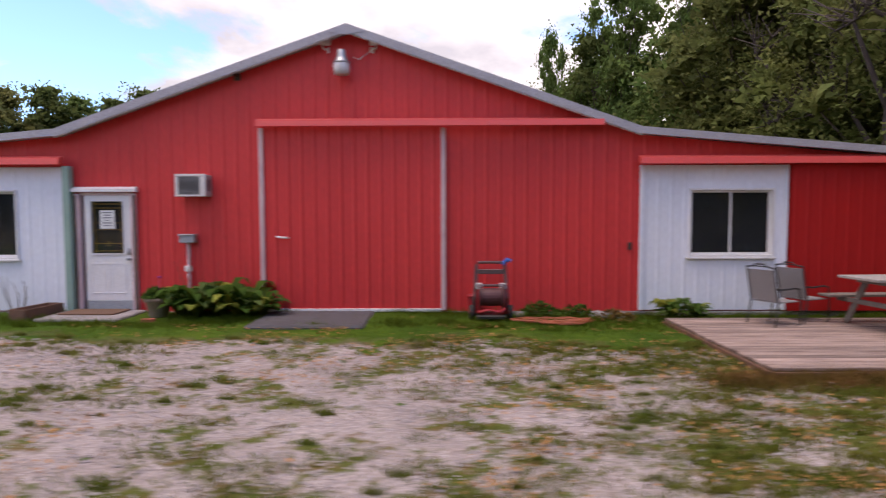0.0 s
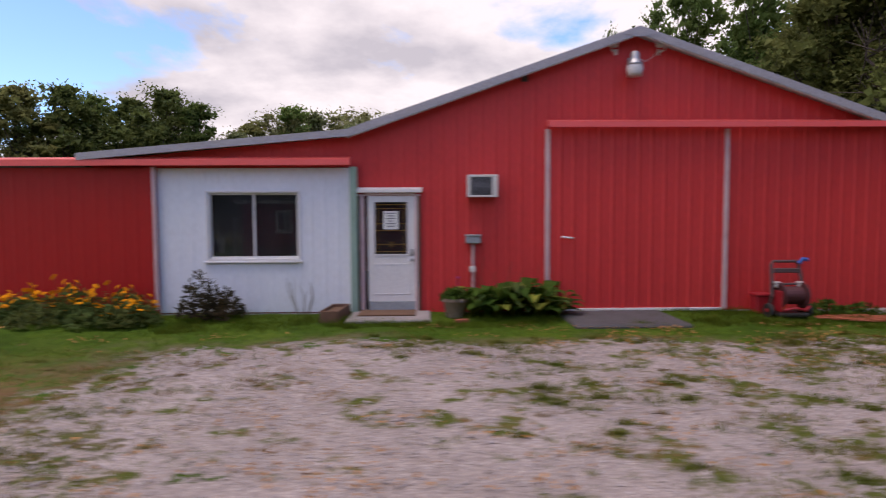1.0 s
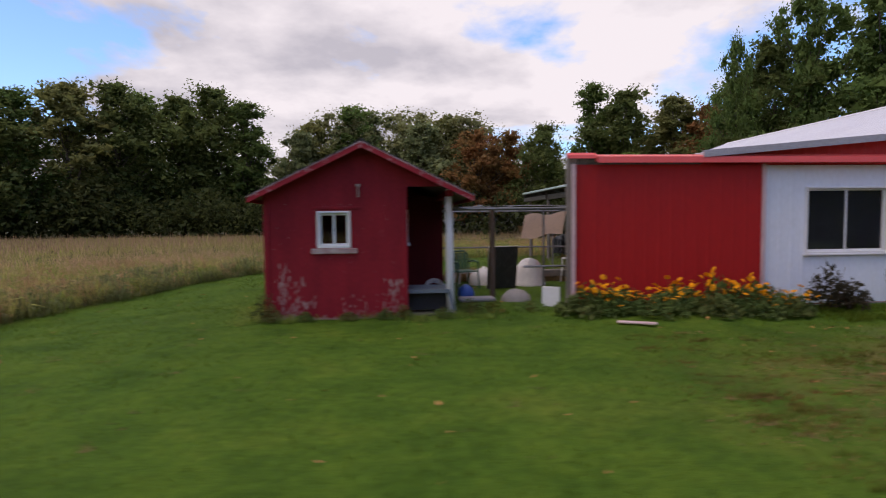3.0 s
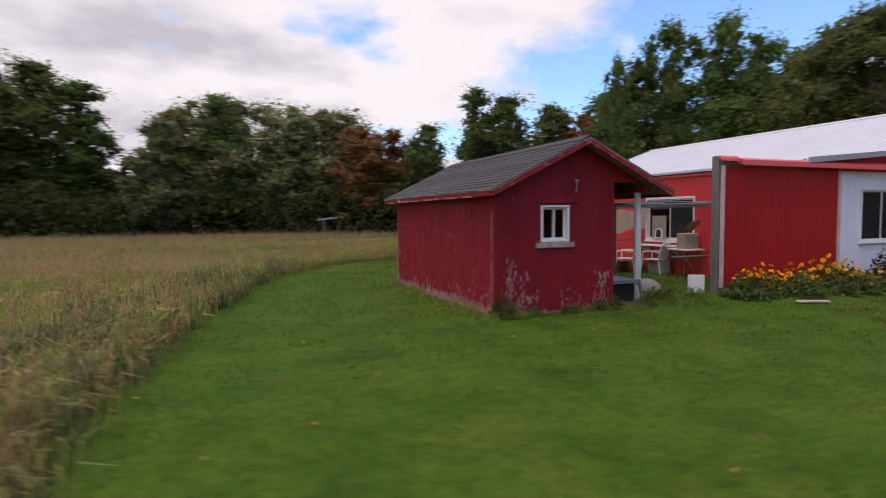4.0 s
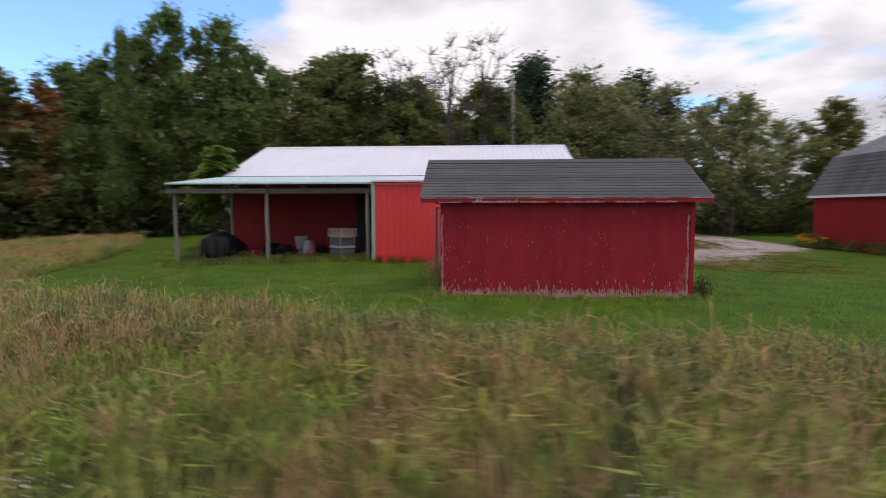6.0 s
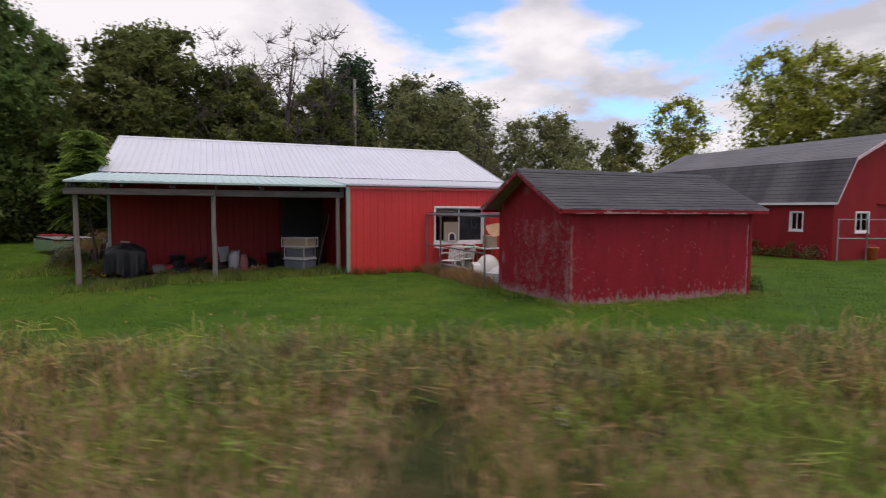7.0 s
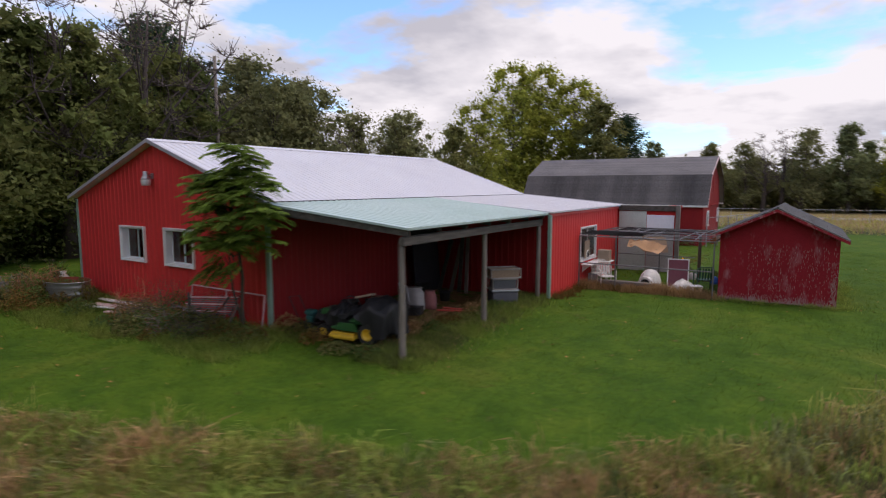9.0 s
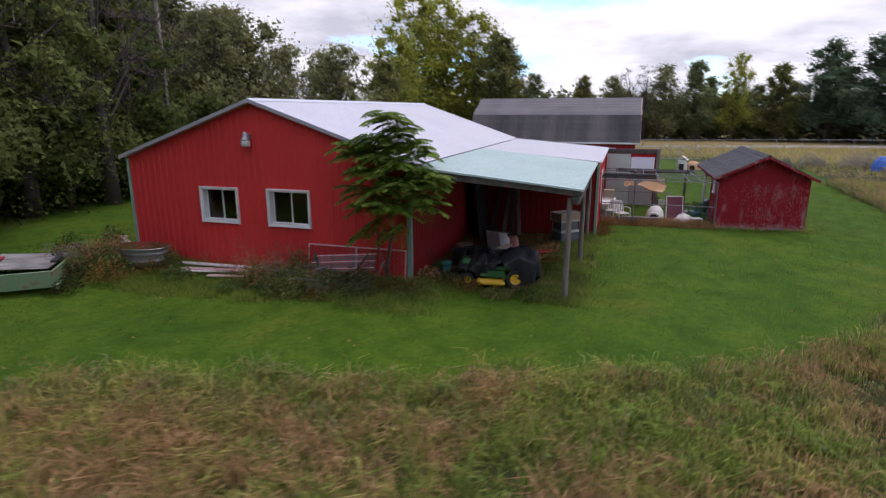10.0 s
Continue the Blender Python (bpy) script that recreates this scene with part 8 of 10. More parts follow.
part("roof_sheet", Shape().box(-1.02, -0.72, 0.0, 1.0, 0.74, 0.03, 0.008, pose(0, 0.02, 0.46, 4, 3)), material("grimy white sheet", (0.40, 0.39, 0.38), 0.45, second=(0.06, 0.06, 0.06), scale=1.8, amount=1.0, third=(0.1, 0.05, 0.03), third_scale=3.0, bump=0.1), junk, "grimy white top sheet")
part("lower_rail", Shape().box(-1.1, -0.86, -0.02, 1.15, -0.802, 0.1, 0.012), JUNK_GREEN, junk)
for k in range(3):
    part("debris", Shape().box(-0.4 + 0.45 * k, -0.74, 0.44, 0.0 + 0.45 * k, -0.6, 0.5, 0.01, pose(0, 0, 0, 0, 3, 5 * k)), BLACK, junk)
part("red_strip", Shape().box(-1.0, 0.5, 0.5, 0.2, 0.72, 0.54, 0.006, pose(0, 0, 0.02, 4, 3)), PLASTIC_RED, junk)

# the young tree of heaven by the rear corner
sumac = thing("young_tree", "young tree with long feathery compound leaves by the corner", "tree", at=(-5.95, 24.98, gz(-5.95, 24.98)))
part("trunk", Shape().tube([(0.0, 0, -0.1), (0.02, 0.02, 0.6), (-0.16, 0.1, 1.4), (-0.1, 0.16, 2.2), (0.1, 0.3, 3.0), (0.25, 0.3, 3.8)], 0.055, 8, 0.02), BARK, sumac, smooth=True)
part("trunk", Shape().tube([(0.05, 0.02, 0.3), (0.25, 0.1, 1.1), (0.2, 0.2, 2.0)], 0.035, 7, 0.018), BARK, sumac, smooth=True)
rr = random.Random(33)
CROWN = ((-0.2, 0.1, 4.35), (-0.35, 0.2, 4.0), (0.25, 0.25, 3.95), (0.75, 0.3, 3.75), (1.0, 0.35, 3.6), (-0.7, 0.2, 3.85), (-1.0, 0.25, 3.55), (0.1, 0.55, 3.5), (0.55, 0.6, 3.25), (-0.5, 0.6, 3.35), (-1.3, 0.35, 3.1), (-1.55, 0.4, 2.95), (-0.9, 0.75, 2.95), (-0.2, 0.85, 2.85), (0.7, 0.55, 2.75), (0.35, 0.75, 2.45), (-1.2, 0.6, 2.6), (-1.45, 0.5, 2.45), (-0.6, 0.8, 2.35), (-0.1, 0.6, 2.0), (-0.8, 0.6, 1.95), (0.5, 0.5, 1.8), (-0.05, 0.35, 4.45), (-0.5, 0.1, 4.2), (0.5, 0.15, 3.95), (1.2, 0.25, 3.75), (-1.1, 0.1, 3.75), (-1.7, 0.3, 3.1), (-1.1, 0.3, 3.3), (0.2, 0.1, 3.6), (-0.3, 0.3, 3.7), (-0.3, 0.9, 2.5), (0.0, 0.7, 3.1))
for tip in [(-0.3 + (a + 0.3) * 0.8, b, c if c < 3 else 3 + (c - 3) * 1.12) for a, b, c in CROWN]:
    base_ = Vector((0.02, 0.2, min(3.6, tip[2] * 0.78)))
    limb = part("limb", Shape().tube([base_, base_.lerp(Vector(tip), 0.5) + Vector((0, 0, -0.04)), tip], 0.016, 5, 0.008), BARK, sumac)
    low_ = tip[2] < 2.2
    for k in range(5 if low_ else 13):
        a = 6.283 * k / 13 + rr.uniform(-0.3, 0.3)
        ln = rr.uniform(0.38, 0.62)
        d = Vector((math.cos(a), math.sin(a), 0))
        if tip[1] + d.y * ln < -0.3 and tip[2] < 3.6:
            d.y *= 0.3
        q = Vector((-d.y, d.x, 0)).normalized()
        lift = rr.uniform(-0.25, 0.5) - (0.6 if low_ else 0.0)
        spot = Vector(tip) + Vector((rr.uniform(-0.06, 0.06), rr.uniform(-0.06, 0.06), rr.uniform(-0.14, 0.06)))
        way = lambda t: spot + d * ln * t + Vector((0, 0, ln * (lift * t - 0.36 * t * t)))
        s = Shape()
        s.tube([way(0.0), way(0.35), way(0.7), way(1.0)], 0.005, 3, 0.002, cap=False)
        vs, fs = [], []
        pairs = 10
        for j in range(pairs + 1):
            t = 0.16 + 0.84 * j / pairs
            c = way(t)
            reach = 0.2 * (0.65 + 0.5 * math.sin(math.pi * t)) * rr.uniform(0.85, 1.15)
            for sg in (-1, 1):
                e = c + q * sg * reach + d * 0.09 + Vector((0, 0, -0.05 - rr.uniform(0, 0.06)))
                m0 = c.lerp(e, 0.42)
                n = len(vs)
                vs += [c, m0 + d * 0.036, e, m0 - d * 0.036]
                fs.append((n, n + 1, n + 2, n + 3))
        s.add(vs, fs)
        part("compound_leaf", s, LEAF_SUMAC, limb)

rr = random.Random(71)
for k in range(22):
    x, y = rr.uniform(-5.9, -1.6), 26.0 + rr.uniform(-0.35, 0.55)
    weed_clump(x, y, rr.uniform(0.3, 0.55), rr.uniform(0.28, 0.62), rr.choice([LEAF_DARK, LEAF_MID, LEAF_HOSTA, LEAF_OLIVE]), 260, rr.uniform(0.06, 0.11), 400 + k, "broad-leaved weeds spreading from the heap of timbers")
for k, (x, y, h) in enumerate(((-2.9, 25.9, 0.75), (-3.4, 25.6, 0.95), (-2.4, 26.0, 0.7), (-6.2, 25.9, 0.55), (2.2, 26.0, 1.1), (2.7, 26.6, 0.95))):
    weed_clump(x, y, 0.5, h, (WEED, LEAF_OLIVE, LEAF_DARK)[k % 3], 170, 0.06, 470 + k, "tall brownish brush before the heap of timbers")
for k in range(9):
    x, y = rr.uniform(1.7, 3.5), 26.3 + rr.uniform(-0.9, 0.9)
    weed_clump(x, y, rr.uniform(0.35, 0.6), rr.uniform(0.4, 0.9), rr.choice([LEAF_DARK, LEAF_MID, LEAF_OLIVE, WEED]), 300, 0.075, 430 + k, "tangled weeds between the trough and the topper")
for k, (x, y, h) in enumerate(((-2.6, 25.1, 1.2), (-1.9, 25.15, 1.0), (-3.3, 25.1, 1.15), (-0.9, 25.2, 0.8), (2.9, 25.4, 1.1))):
    ob = thing("dry_weeds", "tall dried reddish weed stalks against the rear wall", "weeds", at=(x, y, gz(x, y)))
    s = Shape()
    for _ in range(9):
        a, q = rr.uniform(-0.45, 0.45), h * rr.uniform(0.6, 1.05)
        s.tube([(a * 0.3, 0, -0.03), (a * 0.7, 0.06, q * 0.6), (a * 1.4, rr.uniform(-0.1, 0.2), q)], 0.008, 4, 0.004)
    part("stem_tuft", s, HOSE if k % 2 else BARK, ob)
    leafy("foliage", ob, LEAF_RUST, (0, 0, 0.1), 0.4, h, 60, 0.07, 450 + k)

# brush piled over the heap: bent dry twigs with a few withered leaves
for k, (x, y, r_, h, turn_) in enumerate(((-2.3, 25.7, 0.75, 0.95, 20), (-3.3, 25.9, 0.8, 0.85, 140), (-4.4, 26.0, 0.7, 0.7, 250), (2.9, 25.9, 0.8, 1.0, 80), (-5.5, 25.95, 0.6, 0.6, 310), (3.7, 26.5, 0.8, 0.85, 200))):
    ob = thing("brush_pile", "brown heap of dry bent twigs and withered leaves", "brush", "brush behind the rear wall", at=(x, y, gz(x, y)), rz=turn_)
    rb = random.Random(640 + k)
    s = Shape()
    for _ in range(70):
        a, b = rb.uniform(0, 6.28), rb.uniform(0, 6.28)
        e0, e1 = rb.uniform(0.2, 1.0) * r_, rb.uniform(0.5, 1.25) * r_
        p0 = Vector((e0 * math.cos(a), e0 * math.sin(a), -0.03))
        p2 = Vector((e1 * math.cos(b), e1 * math.sin(b), rb.uniform(0.1, 1.0) * h))
        p1 = p0.lerp(p2, 0.5) + Vector((0, 0, rb.uniform(0.15, 0.5) * h))
        s.tube([p0, p1, p2], rb.uniform(0.005, 0.012), 4, 0.003, cap=False)
    part("twig_tangle", s, (STALK, BARK, TIMBER)[k % 3], ob)
    leafy("withered_leaves", ob, (WEED, LEAF_OLIVE, LEAF_RUST)[k % 3], (0, 0, 0.05), r_, h * 0.9, 380, 0.065, 650 + k)
    leafy("green_leaves", ob, (LEAF_MID, LEAF_HOSTA)[k % 2], (0, 0, 0.0), r_ * 1.1, h * 0.7, 480, 0.085, 660 + k)

# rough growth behind the rear wall, under the lean-to and along the barn
rr = random.Random(44)
for k in range(30):
    x, y = -6.9 + 0.3 * k + rr.uniform(-0.2, 0.2), 25.55 + rr.uniform(-0.3, 0.65)
    if -1.9 < x < 1.0:
        y, x = y + 0.25, x - 2.6 if x < -0.5 else x + 2.9
    weed_clump(x, y, rr.uniform(0.35, 0.6), rr.uniform(0.35, 0.95) * (0.75 if -6.6 < x < -1.5 else 1.0), rr.choice([LEAF_MID, LEAF_DARK, LEAF_MID, LEAF_OLIVE, WEED]), 380, 0.075, 200 + k, "rank green weeds growing behind the rear wall")
for k, (x, y, h) in enumerate(((2.8, 25.9, 0.9), (3.3, 25.3, 1.1), (2.2, 26.3, 0.6), (2.9, 27.2, 0.55), (3.6, 25.0, 1.0), (4.8, 25.6, 0.9), (-3.2, 25.0, 0.9), (-5.3, 25.7, 0.7), (5.4, 27.2, 0.6), (2.5, 27.8, 0.4), (0.4, 25.9, 0.5))):
    weed_clump(x, y, 0.5, h, LEAF_SHADE if k % 2 else LEAF_MID, 420, 0.085, 240 + k, "tall straggling weeds round the rear clutter")
for k in range(13):
    x, z = rr.uniform(-3.6, 0.6), rr.uniform(0.6, 1.15)
    vine = Shape().tube([(0, 0, 0), (rr.uniform(-0.2, 0.2), -0.1, z * 0.5), (rr.uniform(-0.4, 0.4), -0.2, z)], 0.012, 5, 0.005)
    for _ in range(7):
        f_ = rr.uniform(0.35, 1.0)
        vine.tube([(0, -0.1 * f_, z * f_), (rr.uniform(-0.35, 0.35), -0.12, z * f_ + rr.uniform(-0.1, 0.25))], 0.007, 4, 0.004)
    single("dry_vine", vine, STALK, "thin dry brown stalk against the rear wall", "dry stalk", "dry stalks", at=(x, 24.95, gz(x, 24.95)))
for k in range(16):
    x, y = -11.6 + 0.66 * k + rr.uniform(-0.2, 0.2), -2.45 + rr.uniform(-0.1, 0.25)
    weed_clump(x, y, 0.45, rr.uniform(0.45, 0.85), rr.choice([LEAF_OLIVE, LEAF_MID, WEED]), 220, 0.12, 270 + k, "scrubby green growth along the barn wall")
for k in range(4):
    x, y = -2.6 + 0.5 * k, -1.95
    copy_thing(fp[k % 3], pose(x, y, gz(x, y), 0, 0, 70 * k))

# ---------------------------------------------------------------- kennel, far fence and farther things
def fence_run(name, label, pts, height, step, mat_mesh=True, cell=0.18, rails=(1.0, 0.55), rail_mat=None):
    ob = thing(name, label, "fence")
    for (ax, ay), (bx, by) in zip(pts, pts[1:]):
        ln = math.hypot(bx - ax, by - ay)
        n = max(1, round(ln / step))
        for k in range(n + 1):
            x, y = ax + (bx - ax) * k / n, ay + (by - ay) * k / n
            part("post", Shape().tube([(x, y, gz(x, y) - 0.2), (x, y, gz(x, y) + height + 0.03)], 0.028, 7), GALV, ob)
        for f_ in rails:
            part("rail", Shape().tube([(ax, ay, gz(ax, ay) + height * f_), (bx, by, gz(bx, by) + height * f_)], 0.02, 6), rail_mat or GALV, ob)
        if mat_mesh:
            ux, uy = (bx - ax) / ln, (by - ay) / ln
            part("chain_link", wire_mesh(0, ln, 0.03, height, lambda a, b: (ax + ux * a, ay + uy * a, gz(ax + ux * a, ay + uy * a) + b), cell), GALV, ob)
    return ob


fence_run("kennel_fence", "galvanised chain-link kennel fence beside the barn", [(-12.85, -2.4), (-13.3, -3.5), (-13.7, -4.95), (-14.3, -8.4), (-17.5, -9.0)], 1.72, 1.6)
fence_run("field_fence", "long chain-link fence along the far field", [(-2, -31.5), (-14, -33.5), (-26, -36.0), (-40, -39.5), (-62, -45)], 1.3, 3.2, True, 0.5, (1.0,), ALU)
ROAD_LINE = [(60, -30), (20, -36), (-2, -40.2), (-26, -44.6), (-40, -48.0), (-95, -61)]
s = Shape()
vs = []
for x, y in ROAD_LINE:
    vs += [(x, y + 2.2, gz(x, y) + 0.05), (x, y - 2.2, gz(x, y) + 0.05), (x, y + 2.4, gz(x, y) - 0.2), (x, y - 2.4, gz(x, y) - 0.2)]
fs = []
for k in range(len(ROAD_LINE) - 1):
    i = 4 * k
    fs += [(i, i + 4, i + 5, i + 1), (i + 2, i + 6, i + 4, i), (i + 1, i + 5, i + 7, i + 3)]
s.add(vs, fs)
road_mesh = s.mesh("road", CONCRETE)
tagged(new("road", road_mesh), "pale gravel road beyond the far fence", "road", "", "structure")
igloo(-13.35, -6.6, 200, "white moulded dome dog house in the kennel")
igloo(-17.2, -10.4, 170, "tan moulded dome dog house beyond the kennel", 0.62, TAN_CLOTH)
hut = thing("dog_hut", "small white dog hut with a dark doorway beyond the kennel", "dog house", at=(-16.3, -9.6, gz(-16.3, -9.6)), rz=-10)
part("body", Shape().box(-0.34, -0.4, 0.0, 0.34, 0.4, 0.75, 0.02), WHITE, hut)
part("doorway", Shape().box(-0.18, 0.401, 0.02, 0.18, 0.42, 0.5, 0.01), DARK_IN, hut, "dark open doorway")
part("roof", Shape().prism([(-0.42, 0.75), (0.0, 1.05), (0.42, 0.75), (0.42, 0.8), (0.0, 1.11), (-0.42, 0.8)], "y", -0.46, 0.46), PLASTIC_WHITE, hut)
heap_ = thing("blue_tarp", "bright blue tarp over a low heap in the rough field", "tarp", at=(-31.2, -13.4, gz(-31.2, -13.4)), rz=15)
part("cover", Shape().lathe([(1.0, 0.0), (0.95, 0.35), (0.75, 0.8), (0.45, 1.1), (0.0, 1.2)], 11, None, 1.0, 0.8), PLASTIC_BLUE, heap_)
part("boxes", Shape().box(-0.2, 0.75, 0.0, 0.7, 1.15, 0.4, 0.03), CARTON, heap_)
FLUFF = foliage("grey seed fluff", (0.34, 0.31, 0.27), (0.26, 0.25, 0.19), 0.3, 0.3)
for k, (x, y, r, h) in enumerate(((-26.3, -14.6, 0.75, 1.25), (-27.1, -14.9, 0.6, 0.95), (-29.3, -14.6, 0.95, 1.35), (-30.3, -15.0, 1.1, 1.65), (-31.2, -15.6, 0.8, 1.3), (-24.9, -15.4, 0.5, 0.8))):
    weed_clump(x, y, r, h, FLUFF, 900, 0.1, 520 + k, "greyish bush gone to seed in the rough field", "seed_bush")
igloo(-13.45, -7.7, 190, "grey moulded dome dog house in the kennel", 0.42, PLAS_GREY)
ot = thing("orange_tub", "bright orange plastic tub behind the kennel fence", "tub", at=(-12.95, -4.5, gz(-12.95, -4.5)))
part("body", Shape().lathe([(0.0, 0.0), (0.17, 0.0), (0.2, 0.5), (0.22, 0.51), (0.22, 0.54), (0.18, 0.53), (0.15, 0.04), (0.0, 0.04)], 16), material("orange plastic", (0.62, 0.12, 0.03), 0.5), ot, smooth=True)
part("handle", Shape().tube([(0.2 * math.cos(a), 0.0, 0.5 + 0.14 * math.sin(a)) for a in np.linspace(0, math.pi, 9)], 0.006, 5), GALV, ot)
gb = thing("green_tub", "dark green plastic tub in the kennel", "tub", at=(-13.75, -7.15, gz(-13.75, -7.15)))
part("body", Shape().box(-0.4, -0.3, 0.0, 0.4, 0.3, 0.42, 0.05), PLASTIC_GREEN, gb)
part("rim", Shape().box(-0.43, -0.33, 0.4, 0.43, 0.33, 0.45, 0.02), PLASTIC_GREEN, gb)
bb = thing("blue_tub", "dark blue plastic tub beside the kennel", "tub", at=(-13.4, -9.9, gz(-13.4, -9.9)))
bb.scale = (0.62, 0.7, 0.9)
part("body", Shape().box(-0.6, -0.4, 0.0, 0.6, 0.4, 0.4, 0.05), PLASTIC_BLUE, bb)
part("rim", Shape().box(-0.63, -0.43, 0.38, 0.63, 0.43, 0.43, 0.02), PLASTIC_BLUE, bb)
pole = thing("utility_pole", "weathered wooden utility pole among the trees", "pole", at=(13.3, 11.5, gz(13.3, 11.5)))
part("shaft", Shape().tube([(0, 0, -0.3), (0, 0, 11.5)], 0.14, 9, 0.1), TIMBER, pole, smooth=True)
part("crossarm", Shape().box(-0.9, -0.05, 10.6, 0.9, 0.05, 10.72, 0.01), TIMBER, pole)
shed = thing("far_white_shed", "small pale grey shed beyond the yard", "shed", at=(18.2, -13.0, gz(18.2, -13.0)), rz=30)
part("wall", Shape().box(-1.3, -1.5, -0.2, 1.3, 1.5, 1.5, 0.01), WHITE_STEEL, shed)
part("roof", Shape().prism([(-1.5, 1.48), (0, 2.1), (1.5, 1.48), (1.5, 1.56), (0, 2.2), (-1.5, 1.56)], "y", -1.7, 1.7), FASCIA, shed)
part("door", Shape().box(-1.33, -0.45, 0.0, -1.302, 0.45, 1.4, 0.01), POST_PALE, shed)
stand = thing("field_stand", "small weathered timber stand at the wood's edge", "stand", at=(-11.9, 57.3, gz(-11.9, 57.3)))
stand.scale = (0.9, 1.0, 1.28)
for x, y in ((-0.8, -0.4), (0.8, -0.4), (-0.8, 0.4), (0.8, 0.4)):
    part("leg", Shape().box(x - 0.06, y - 0.06, -0.1, x + 0.06, y + 0.06, 1.25, 0.01), TIMBER, stand)
part("top", Shape().box(-1.3, -0.6, 1.252, 1.4, 0.6, 1.36, 0.01, pose(0, 0, 0, 0, -4)), POST_PALE, stand)


# ---------------------------------------------------------------- trees
def leaf_tris(centres, size, rng, flat=0.3):
    """One small three-cornered leaf at each centre."""
    n = len(centres)
    nrm = rng.normal(size=(n, 3))
    nrm[:, 2] = np.abs(nrm[:, 2]) + flat
    nrm /= np.linalg.norm(nrm, axis=1)[:, None]
    t1 = np.cross(nrm, rng.normal(size=(n, 3)))
    t1 /= np.linalg.norm(t1, axis=1)[:, None]
    t2 = np.cross(nrm, t1)
    ln = (size * rng.uniform(0.6, 1.4, n))[:, None]
    return np.stack([centres - t1 * ln * 0.5 - t2 * ln * 0.38, centres - t1 * ln * 0.35 + t2 * ln * 0.42, centres + t1 * ln * 0.6], 1).reshape(-1, 3)


def tree_meshes(seed, height, spread, leaves, leaf_size, leaf_mat, low=0.18, clumps=46, bare=0.0, conifer=False, trunk_r=0.2, lobes=22, fluff=1.0, spire=0.0):
    """A trunk with limbs; the crown is made of uneven lobes, each set with clumps of leaves and gaps between them."""
    rng = np.random.default_rng(seed)
    rnd = random.Random(seed)
    wood = Shape()
    lean_x, lean_y = rnd.uniform(-0.05, 0.05) * height, rnd.uniform(-0.05, 0.05) * height
    spine = [Vector((lean_x * t * t + 0.1 * math.sin(5 * t + seed), lean_y * t * t, height * 0.86 * t)) for t in np.linspace(0, 1, 7)]
    wood.tube(spine, trunk_r, 8, 0.03)

    def on_spine(t):
        i = min(5, int(t * 6))
        return spine[i].lerp(spine[i + 1], t * 6 - i)
    tips, sizes, hearts = [], [], []
    if conifer:
        for k in range(clumps):
            t = low + (1.0 - low) * ((k + rnd.random()) / clumps)
            b = on_spine(min(t, 0.999))
            ang = k * 2.4 + rnd.uniform(-0.5, 0.5)
            reach = spread * (1.04 - t) ** 0.85 * rnd.uniform(0.6, 1.1) + 0.1
            e = b + Vector((math.cos(ang) * reach, math.sin(ang) * reach, rnd.uniform(-0.1, 0.25) * reach + 0.12 * height * t * t))
            wood.tube([b, e], 0.025, 4, 0.008, cap=False)
            for f in (0.45, 0.75, 1.0):
                tips.append(b.lerp(e, f))
                sizes.append(spread * 0.17 * rnd.uniform(0.7, 1.2))
                hearts.append(b)
    else:
        for k in range(lobes):
            hf = low + 0.1 + (0.88 - low) * ((k + rnd.random()) / lobes)
            ang = k * 2.4 + rnd.uniform(-0.7, 0.7)
            x_ = (hf - low) / (1 - low)
            round_ = math.sin(math.pi * min(0.97, 0.16 + 0.82 * x_)) ** 0.75
            cone_ = (1.02 - min(1.0, x_)) ** 0.8 * min(1.0, 0.45 + 3 * x_)
            out_ = spread * 0.8 * max(0.04, round_ * (1 - spire) + cone_ * spire) * rnd.uniform(0.12, 1.15)
            rad = spread * rnd.uniform(0.16, 0.36) * (1.2 - 0.65 * x_)
            base_ = on_spine(max(0.05, min(0.98, hf - 0.13)))
            heart = on_spine(min(0.999, hf)) + Vector((math.cos(ang) * out_, math.sin(ang) * out_, 0))
            heart.z = min(height * hf, height - rad * 0.7)
            r0 = max(0.03, trunk_r * 0.45 * (1.1 - hf))
            wood.tube([base_, base_.lerp(heart, 0.5) + Vector((0, 0, -0.05 * out_)), heart], r0, 4, r0 * 0.5, cap=False)
            for _ in range(max(5, clumps // 5)):
                d = Vector((rnd.gauss(0, 1), rnd.gauss(0, 1), rnd.gauss(0.3, 0.8))).normalized()
                tip = heart + Vector((d.x, d.y, d.z * 0.8)) * rad * rnd.uniform(0.3, 1.35)
                if bare or rnd.random() < 0.12:
                    wood.tube([heart, tip], r0 * 0.35, 3, 0.006, cap=False)
                if bare:
                    for _ in range(4):
                        wood.tube([heart.lerp(tip, rnd.uniform(0.3, 0.95)), tip + Vector((rnd.uniform(-1, 1), rnd.uniform(-1, 1), rnd.uniform(-0.2, 1))) * rad * 0.8], 0.022, 3, 0.008, cap=False)
                tips.append(tip)
                sizes.append(rad * rnd.uniform(0.25, 0.8) * fluff)
                hearts.append(heart)
    tips, hearts, sizes = np.array([tuple(p) for p in tips]), np.array([tuple(p) for p in hearts]), np.array(sizes)
    n = int(leaves * (1 - bare))
    which = rng.choice(len(tips), n, p=sizes ** 1.8 / np.sum(sizes ** 1.8))
    off = rng.normal(size=(n, 3))
    off = np.clip(off, -1.7, 1.7) * 0.62 * sizes[which][:, None] * np.array([1.0, 1.0, 0.8])
    pos = tips[which] + off
    # about a third of the leaves are larger sprays nearer the limbs, which close the crown's inside
    inner = rng.random(n) < (0.0 if bare or conifer else 0.36)
